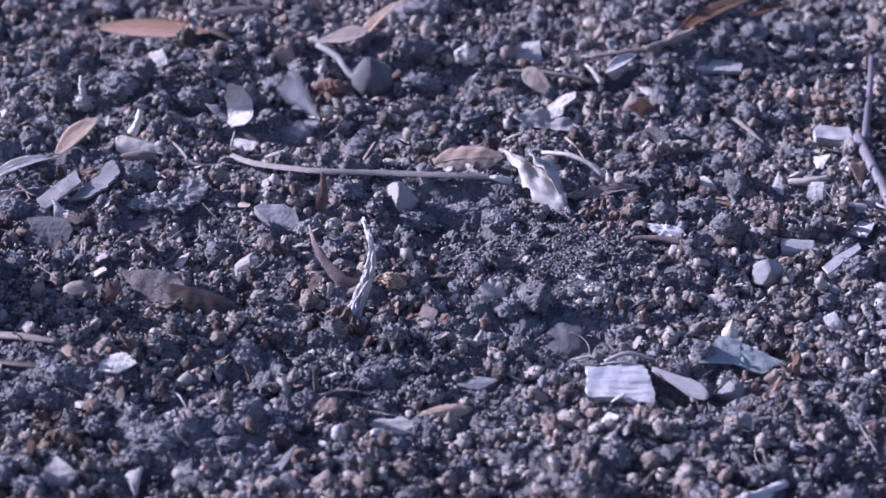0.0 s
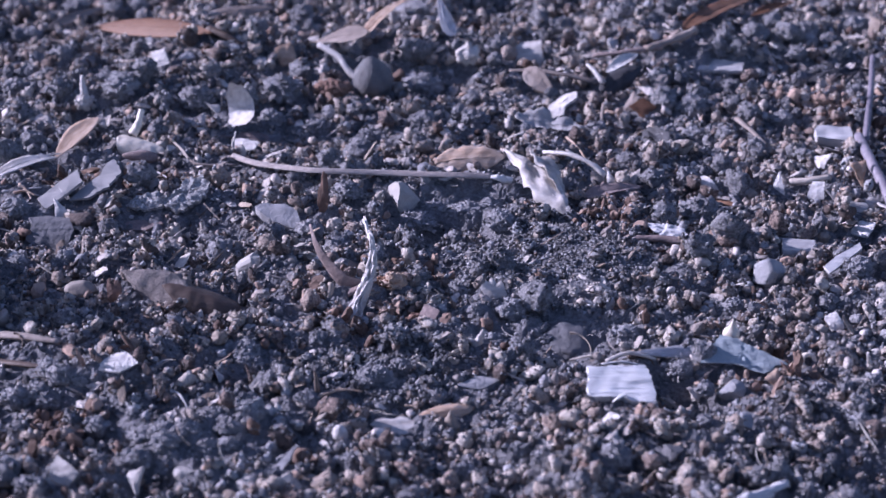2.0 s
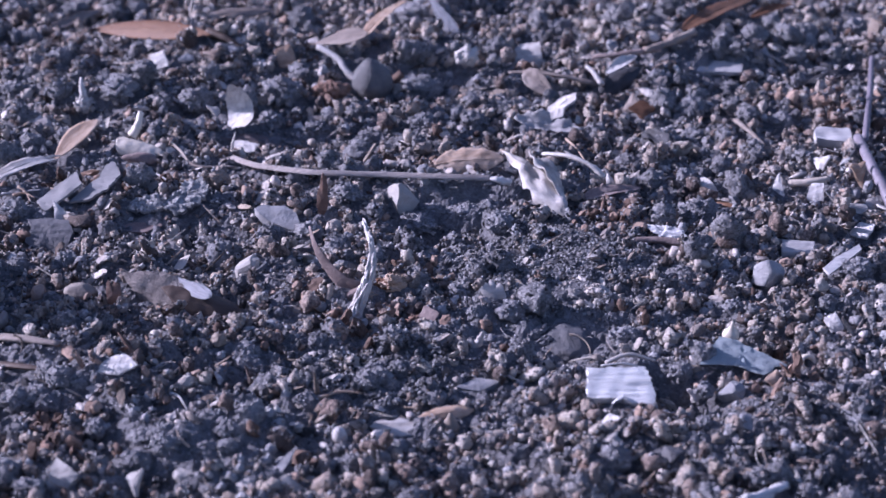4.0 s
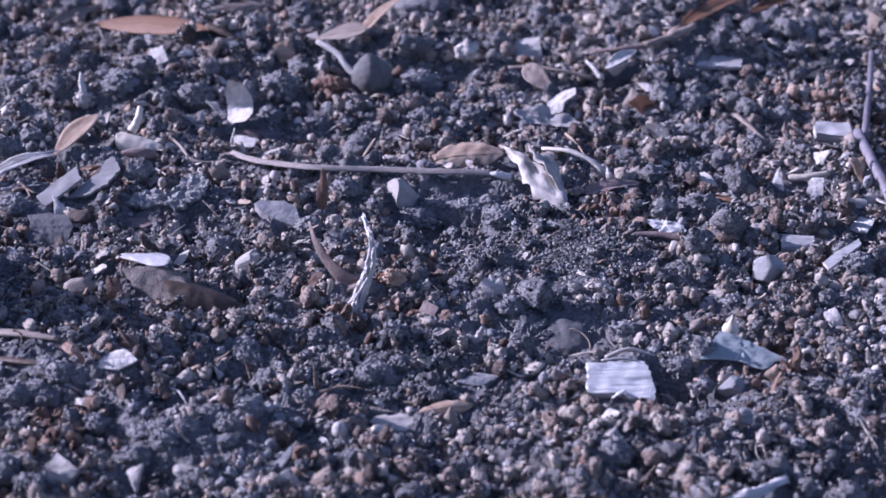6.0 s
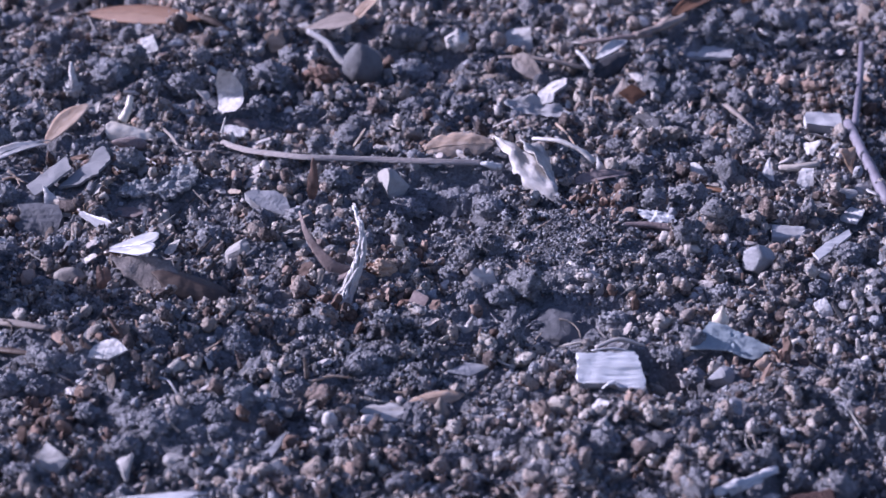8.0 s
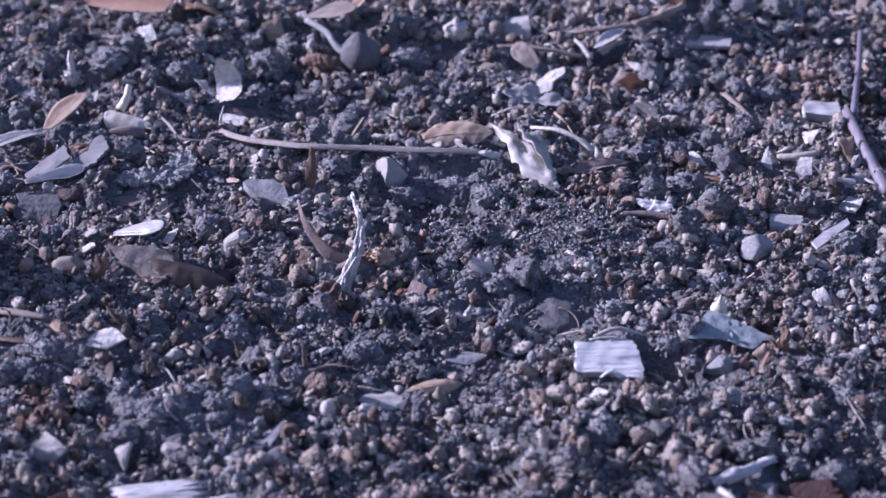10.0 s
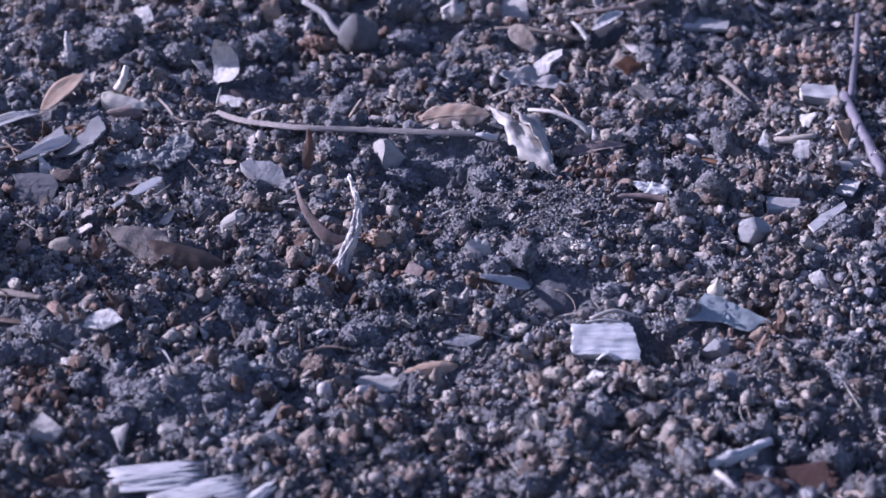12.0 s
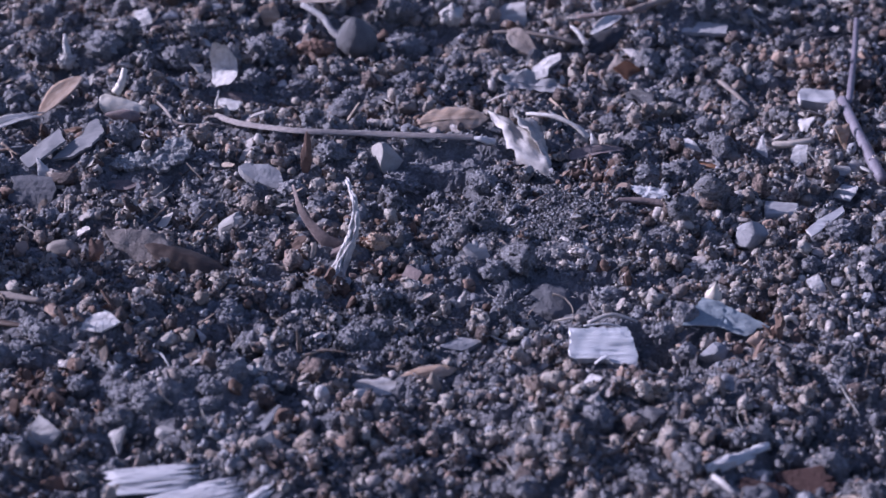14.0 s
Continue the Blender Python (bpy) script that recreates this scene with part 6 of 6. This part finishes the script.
# wood splinters that come into view when the camera tips down
def frayed(label, a, b, width, count, seed):
    """A torn piece of wood: flat fibres side by side, of unequal length."""
    rng = random.Random(seed)
    a, b = Vector(a), Vector(b)
    side = (b - a).cross(Vector((0, 0, 1))).normalized()
    holder = new("wood_splinter")
    holder.location = a
    for k in range(count):
        off = (k / (count - 1) - 0.5) * width
        s0, s1 = rng.uniform(-0.05, 0.10), rng.uniform(0.80, 1.06)
        fan = rng.uniform(0.95, 1.15)
        path = []
        for i in range(7):
            s = s0 + (s1 - s0) * i / 6
            p = (b - a) * s + side * off * (1 + (fan - 1) * s) + Vector((0, 0, 0.0008 + 0.0005 * noise.noise((k * 1.7, s * 2.5, seed)) + 0.0006 * (1 - abs(off) * 2 / width)))
            path.append(p)
        thick = width / count * rng.uniform(1.3, 2.0)
        v, q = tube_mesh(path, [thick * e for e in (0.35, 0.8, 1, 1.05, 1, 0.8, 0.25)], 8, seed + k, 0.35, 0.3)
        linked("strand", v, q, WOOD_PALE, holder)
    return tagged(holder, label, "wood splinter")


frayed("white torn piece of wood with frayed fibres", (-0.0578, -0.1196, 0.0004), (-0.0411, -0.1162, 0.0006), 0.0084, 30, 3)
frayed("white torn piece of wood split into long fibres", (-0.0494, -0.1256, -0.0003), (-0.0329, -0.1218, 0.0008), 0.0082, 28, 5)
frayed("thin white torn wood splinter lying apart", (-0.0328, -0.1268, 0.0001), (-0.0273, -0.1220, 0.0018), 0.0024, 9, 7)
stick("dry_twig", "pale grey weathered curved stick piece", "twig", [(0.0503, -0.1187, 0.0047), (0.0539, -0.1179, 0.0059), (0.0579, -0.1134, 0.0047), (0.0628, -0.1077, 0.0033)], 0.0014, WOOD_PALE, (0.75, 0.6), seed=6, rough=1.0, flat=0.7, sides=14)
stick("wood_splinter", "pale grey splinter split off a weathered stick", "wood splinter", [(0.0529, -0.1187, 0.0045), (0.0559, -0.1172, 0.0051), (0.0596, -0.1122, 0.0038)], 0.0008, WOOD_PALE, (0.7, 0.8), seed=16, rough=0.9, flat=0.6)
stick("dry_twig", "pale pinkish curved dry stem piece", "twig", [(0.0513, -0.1205, 0.0044), (0.0529, -0.1239, 0.0050), (0.0548, -0.1261, 0.0040)], 0.0006, LEAF_PALE, (1, 0.8))
wood_chip("wood_chip", "dark red-brown flat rotten wood chip", (0.0683, -0.1187, -0.0001), (0.0095, 0.0070, 0.0016), ROTTEN, turn=(12, -6, 10), splinter=0.3, seed=148)
wood_chip("wood_chip", "dark red-brown rotten wood chip at the near edge", (0.0599, -0.1243, 0.0013), (0.0085, 0.0060, 0.0016), ROTTEN, turn=(10, 6, -16), splinter=0.3, seed=149)
stone("stone", "small rust-brown square stone", "stone", (-0.0669, -0.1198, -0.0000), (0.0051, 0.0047, 0.0045), BARK_RED, 147, cuts=7)


make_grit()


# ---- winged termites ----
def astride(head, tail, roll=0):
    """The pose of a termite with its head and wing tips at these places."""
    m = frame_along(tail, head, roll)
    m.translation = (Vector(head) + Vector(tail)) / 2
    return m


def termite():
    """Head towards +x; the head's tip lies at +8 mm, the folded wings' tips at -8 mm."""
    t = new("winged_termite")
    s = 0.00107
    for name, x, z, a, b, c in (("abdomen", 1.2, 0.5, 2.2, 0.75, 0.65), ("thorax", 4.0, 0.6, 1.3, 0.75, 0.6), ("head", 6.2, 0.5, 1.0, 0.75, 0.55)):
        v, q = BALLS[3]
        v = v * np.array((a, b, c)) * s
        if name == "abdomen":
            v[:, 2] *= 1 + 0.05 * np.sin(v[:, 0] / s * 7)
        linked(name, v + np.array((x, 0, z)) * s, q.tolist(), TERMITE, t, "dark brown shiny " + name)
    for side in (-1, 1):
        for k, x in enumerate((4.8, 3.9, 3.1)):
            v, q = tube_mesh([(x * s, 0.4 * side * s, 0.4 * s), ((x + 0.5 - 0.6 * k) * s, 1.5 * side * s, 0.5 * s), ((x + 0.8 - 1.2 * k) * s, 2.3 * side * s, -0.7 * s)], [0.16 * s, 0.13 * s, 0.07 * s], 6)
            linked("leg", v, q, LEG, t)
        v, q = tube_mesh([(6.9 * s, 0.3 * side * s, 0.6 * s), (7.7 * s, 0.8 * side * s, 1.0 * s), (8.4 * s, 1.2 * side * s, 1.0 * s)], [0.09 * s, 0.08 * s, 0.06 * s], 5)
        linked("antenna", v, q, LEG, t)
    wings = []
    for k, (side, z) in enumerate(((1, 1.25), (-1, 1.36), (1, 1.47), (-1, 1.58))):
        def outline(e):
            half = 1.5 * s * max(0.05, (0.08 + 0.92 * min(1, e / 0.66) ** 0.9) * max(0, 1 - max(0, (e - 0.62) / 0.38) ** 2.4) ** 0.6)
            return half, half

        def place(e, d):
            return (-13.0 * s * e, d, 0.12 * s * noise.noise((e * 6, d / s, k)) - 25 * d * d + 0.35 * s * e * (1 - e))

        v, q = sheet_mesh(outline, place, 0.00003, 20, 6)
        w = linked("wing", v, q, WING, t, "long translucent whitish wing")
        w.matrix_basis = pose(5.2 * s, 0.25 * side * s, z * s, 0, -2 - k * 0.3, side * (1.5 + k * 0.5))
        wings.append((w, side, z))
        vv, vq = tube_mesh([place(e / 10, outline(e / 10)[0] * side * 0.96) for e in range(11)], [0.07 * s * (1.1 - e / 12) for e in range(11)], 5)
        linked("vein", vv, vq, WING, w)
    tagged(t, "dark-bodied termite with long whitish wings folded over its back", "termite", "winged termites on the soil")
    return t, wings


def spread(wings, rows):
    """Open the wings: seconds, degrees outward, degrees upward."""
    for k, (w, side, z) in enumerate(wings):
        walk(w, [(t, pose(0.00556, 0.00027 * side, z * 0.00107, side * -up * 0.3, -2 - k * 0.3 + up, side * (1.5 + k * 0.5) - side * out * (0.6 + 0.4 * (k > 1)))) for t, out, up in rows])


def motions():
    # beside the bleached chip, then round behind it, out on its other side and away
    a, wa = termite()
    walk(a, [(0, astride((0.0408, -0.0574, 0.0020), (0.0530, -0.0687, 0.0006), -75)), (0.6, astride((0.0413, -0.0577, 0.0019), (0.0535, -0.0694, 0.0007), -75)), (0.9, astride((0.0366, -0.0576, 0.0025), (0.0520, -0.0517, 0.0005), -25)), (3.2, astride((0.0356, -0.0563, 0.0022), (0.0512, -0.0510, 0.0005), -25)), (3.8, astride((0.0347, -0.0575, -0.0017), (0.0463, -0.0544, -0.0018), -30)), (4.3, astride((0.0345, -0.0556, -0.0052), (0.0455, -0.0543, -0.0052), -35)), (9.6, astride((0.0275, -0.0469, -0.0100), (0.0364, -0.0610, -0.0050), -75)), (10, astride((0.0223, -0.0438, -0.0068), (0.0304, -0.0654, -0.0032), 45)),
             (10.3, astride((0.0198, -0.0597, 0.0042), (0.0270, -0.0753, 0.0037), -15)), (10.6, astride((0.0187, -0.0574, 0.0050), (0.0257, -0.0727, 0.0031), -5)), (11, astride((0.0148, -0.0526, 0.0059), (0.0248, -0.0655, 0.0012), 5)), (11.2, astride((0.0146, -0.0442, 0.0042), (0.0217, -0.0578, -0.0020), 15)), (11.4, astride((0.0111, -0.0480, 0.0061), (0.0243, -0.0397, -0.0003), -30)), (11.6, astride((0.0106, -0.0405, 0.0034), (0.0245, -0.0320, 0.0007), -25)), (11.8, astride((0.0101, -0.0440, 0.0051), (0.0239, -0.0359, 0.0002), -25)), (12, astride((0.0073, -0.0477, 0.0065), (0.0206, -0.0396, 0.0002), -30)), (12.04, astride((0.0074, -0.0476, 0.0065), (0.0206, -0.0395, 0.0002), -30)), (12.1, astride((0.0118, -0.0401, 0.0109), (0.0104, -0.0567, 0.0101), -4)),
             (12.2, astride((0.0298, 0.0046, 0.0321), (0.0244, -0.0102, 0.0302), -4)), (12.5, astride((0.0723, 0.1168, 0.0319), (0.0650, 0.1017, 0.0323), -4)), (12.9, astride((0.1382, 0.2986, 0.0061), (0.1271, 0.2855, 0.0060), 50)), (14, astride((0.1374, 0.2995, 0.0062), (0.1264, 0.2866, 0.0061), 50))])
    spread(wa, [(0.0, 0, 0), (0.3, 0, 6), (0.6, 0, 0), (0.75, 18, 15), (0.9, 0, 0), (3.2, 0, 0), (12.0, 0, 0), (12.04, 0, 0), (12.07, 60, 20), (12.1, 85, 50), (12.15, 80, -20), (12.2, 80, 50), (12.3, 80, -20), (12.4, 80, 50), (12.6, 80, -20), (12.9, 0, 0), (14.0, 0, 0)])
    # fluttering on the open soil, then off to the far side
    b, wb = termite()
    walk(b, [(0, astride((-0.0280, 0.0690, 0.0031), (-0.0379, 0.0822, 0.0001), 75)), (0.1, astride((-0.0271, 0.0676, 0.0036), (-0.0349, 0.0821, -0.0007), -55)), (0.3, astride((-0.0313, 0.0732, 0.0002), (-0.0251, 0.0587, 0.0035), 50)), (0.5, astride((-0.0418, 0.0697, -0.0016), (-0.0259, 0.0656, 0.0022), -60)), (0.6, astride((-0.0418, 0.0697, -0.0016), (-0.0259, 0.0656, 0.0022), -60)), (0.7, astride((-0.0394, 0.0723, -0.0000), (-0.0303, 0.0622, 0.0093), -24)), (0.8, astride((-0.0486, 0.0883, 0.0081), (-0.0379, 0.0759, 0.0113), -24)), (0.9, astride((-0.0342, 0.0901, 0.0165), (-0.0292, 0.1044, 0.0097), -24)), (1, astride((-0.0132, 0.1117, 0.0125), (-0.0143, 0.0947, 0.0141), 24)), (1.1, astride((0.0030, 0.1226, 0.0109), (0.0077, 0.1384, 0.0085), -24)),
             (1.2, astride((0.0059, 0.1133, 0.0096), (0.0072, 0.1294, 0.0109), -25)), (1.3, astride((0.0031, 0.1149, 0.0071), (0.0129, 0.1280, 0.0096), -6)), (1.6, astride((0.0028, 0.1149, 0.0071), (0.0125, 0.1281, 0.0097), -6)), (1.8, astride((0.0014, 0.1243, 0.0061), (0.0095, 0.1098, 0.0101), -74)), (2, astride((-0.0030, 0.1315, 0.0145), (0.0018, 0.1168, 0.0071), 5)), (3.2, astride((-0.0035, 0.1341, 0.0137), (0.0021, 0.1207, 0.0051), -5)), (5.3, astride((-0.0068, 0.1639, 0.0045), (0.0051, 0.1530, -0.0005), -75)), (8, astride((-0.0061, 0.1560, 0.0037), (0.0060, 0.1441, 0.0007), -75)), (14, astride((-0.0046, 0.1420, 0.0076), (0.0061, 0.1296, 0.0057), -75))])
    spread(wb, [(0.0, 60, 30), (0.1, 50, 60), (0.2, 60, -10), (0.3, 30, 0), (0.5, 0, 0), (0.6, 0, 0), (0.65, 60, 50), (0.7, 70, 60), (0.75, 70, -20), (0.8, 70, 50), (0.9, 70, -20), (1.0, 70, 50), (1.1, 70, -20), (1.2, 50, 50), (1.3, 10, 0), (1.6, 4, 0), (14.0, 0, 0)])
    # out from under the curled leaf, up on to it, and away
    d, wd = termite()
    walk(d, [(0, astride((-0.0464, -0.0355, -0.0026), (-0.0584, -0.0270, -0.0002), 75)), (1.3, astride((-0.0458, -0.0360, -0.0027), (-0.0578, -0.0276, -0.0003), 75)), (2, astride((-0.0520, -0.0300, 0.0023), (-0.0443, -0.0389, -0.0023), 10)), (2.4, astride((-0.0528, -0.0276, 0.0047), (-0.0444, -0.0421, 0.0004), 10)), (3.2, astride((-0.0537, -0.0276, 0.0062), (-0.0453, -0.0406, 0.0000), 15)), (4.2, astride((-0.0633, -0.0225, 0.0055), (-0.0504, -0.0332, 0.0069), -36)), (5, astride((-0.0702, -0.0183, 0.0055), (-0.0572, -0.0281, 0.0088), -34)),
             (7, astride((-0.0709, -0.0189, 0.0063), (-0.0573, -0.0281, 0.0095), -34)), (7.5, astride((-0.0708, -0.0180, 0.0055), (-0.0574, -0.0269, 0.0096), -34)), (8, astride((-0.0711, -0.0213, 0.0058), (-0.0565, -0.0285, 0.0102), -32)), (8.2, astride((-0.0701, -0.0216, 0.0059), (-0.0561, -0.0292, 0.0116), -32)), (10.3, astride((-0.0695, -0.0200, 0.0063), (-0.0559, -0.0272, 0.0134), -32)), (10.5, astride((-0.0697, -0.0193, 0.0064), (-0.0565, -0.0249, 0.0147), -30)), (11, astride((-0.0702, -0.0205, 0.0061), (-0.0563, -0.0248, 0.0149), -28)), (11.5, astride((-0.0700, -0.0209, 0.0061), (-0.0570, -0.0256, 0.0159), -32)), (11.8, astride((-0.0692, -0.0192, 0.0065), (-0.0586, -0.0065, 0.0097), 2)), (12, astride((-0.0699, -0.0183, 0.0055), (-0.0584, -0.0066, 0.0097), 2)), (12.04, astride((-0.0698, -0.0183, 0.0056), (-0.0584, -0.0064, 0.0096), 2)), (12.1, astride((-0.0675, -0.0199, 0.0115), (-0.0576, -0.0301, 0.0201), 0)), (12.2, astride((-0.0551, -0.0162, 0.0231), (-0.0569, -0.0330, 0.0253), 0)), (12.4, astride((-0.0297, 0.0206, 0.0497), (-0.0357, 0.0333, 0.0397), 0)), (12.9, astride((-0.0106, 0.2991, 0.0048), (-0.0195, 0.2852, 0.0050), 32)), (14, astride((-0.0114, 0.2962, 0.0059), (-0.0203, 0.2820, 0.0062), 32))])
    spread(wd, [(0.0, 0, 0), (7.2, 0, 0), (7.7, 5, 2), (8.0, 9, 10), (8.2, 6, 4), (10.3, 3, 0), (11.4, 3, 0), (12.0, 0, 0), (12.04, 0, 0), (12.07, 40, 30), (12.1, 75, 50), (12.15, 75, -20), (12.2, 75, 50), (12.3, 75, -20), (12.4, 75, 40), (12.9, 0, 0), (14.0, 0, 0)])
    # across the grey chips
    f, wf = termite()
    walk(f, [(0, astride((-0.0583, -0.0282, -0.0003), (-0.0662, -0.0217, -0.0001), 75)), (6.6, astride((-0.0581, -0.0288, -0.0004), (-0.0660, -0.0224, -0.0002), 75)), (7, astride((-0.0684, -0.0090, 0.0028), (-0.0594, -0.0133, 0.0007), -50)), (7.4, astride((-0.0801, 0.0091, 0.0014), (-0.0691, -0.0032, 0.0015), -75)), (8, astride((-0.0802, 0.0081, 0.0032), (-0.0694, -0.0042, 0.0033), -75)), (8.2, astride((-0.0831, 0.0087, 0.0029), (-0.0697, -0.0018, 0.0033), -75)), (9.2, astride((-0.0898, 0.0079, 0.0050), (-0.0774, 0.0190, 0.0021), -25)), (10.3, astride((-0.0961, 0.0116, 0.0037), (-0.0797, 0.0167, 0.0071), -35)), (11, astride((-0.0970, 0.0105, 0.0035), (-0.0810, 0.0167, 0.0070), -35)), (11.5, astride((-0.0975, 0.0113, 0.0035), (-0.0817, 0.0174, 0.0079), -35)), (12, astride((-0.0963, 0.0126, 0.0038), (-0.0821, 0.0207, 0.0075), -30)),
             (12.35, astride((-0.0962, 0.0104, 0.0035), (-0.0822, 0.0185, 0.0080), -30)), (12.5, astride((-0.0948, -0.0062, 0.0106), (-0.0935, 0.0107, 0.0097), 0)), (12.7, astride((-0.1349, 0.0184, 0.0149), (-0.1253, 0.0044, 0.0181), 0)), (13, astride((-0.1716, 0.0565, 0.0017), (-0.1583, 0.0476, 0.0041), -75)), (14, astride((-0.1676, 0.0411, 0.0082), (-0.1609, 0.0545, 0.0013), -55))])
    spread(wf, [(0.0, 0, 0), (12.35, 0, 0), (12.4, 60, 50), (12.45, 70, -20), (12.5, 40, 60), (12.6, 70, -20), (12.7, 70, 50), (13.0, 0, 0), (14.0, 0, 0)])
    # beside the orange-brown leaf, off beyond it and back
    e, we = termite()
    walk(e, [(0, astride((-0.0708, 0.3320, 0.0038), (-0.0600, 0.3451, 0.0042), -30)), (6.4, astride((-0.0701, 0.3283, 0.0041), (-0.0594, 0.3414, 0.0045), -30)), (6.6, astride((-0.0702, 0.1491, 0.0160), (-0.0638, 0.1648, 0.0157), 0)), (6.8, astride((-0.0793, 0.1093, 0.0066), (-0.0680, 0.1215, 0.0070), -25)), (7.2, astride((-0.0812, 0.1082, 0.0061), (-0.0709, 0.1210, 0.0084), -25)), (7.4, astride((-0.0816, 0.1105, 0.0056), (-0.0713, 0.1238, 0.0077), -25)), (7.5, astride((-0.0784, 0.1033, 0.0091), (-0.0801, 0.1174, 0.0165), 0)), (7.6, astride((-0.0780, 0.1223, 0.0230), (-0.0777, 0.1058, 0.0225), 0)), (7.8, astride((-0.0859, 0.2106, 0.0099), (-0.0753, 0.2227, 0.0096), 0)), (8.2, astride((-0.0888, 0.2565, 0.0016), (-0.0753, 0.2658, 0.0025), -30)), (10.4, astride((-0.0828, 0.2039, 0.0034), (-0.0704, 0.2149, 0.0034), -25)), (10.7, astride((-0.0785, 0.1162, 0.0057), (-0.0643, 0.1099, 0.0121), -70)), (10.9, astride((-0.0791, 0.1162, 0.0056), (-0.0649, 0.1092, 0.0097), -36)), (11.4, astride((-0.0803, 0.1195, 0.0052), (-0.0659, 0.1112, 0.0092), -36)), (14, astride((-0.0798, 0.1199, 0.0054), (-0.0655, 0.1130, 0.0096), -36))])
    spread(we, [(0.0, 0, 0), (6.4, 0, 0), (6.5, 70, 40), (6.6, 70, -20), (6.7, 60, 30), (6.8, 0, 0), (7.4, 0, 0), (7.45, 50, 50), (7.5, 60, 70), (7.55, 60, -10), (7.6, 70, 50), (7.7, 70, -10), (7.8, 60, 40), (8.0, 0, 0), (10.4, 0, 0), (14.0, 0, 0)])


motions()
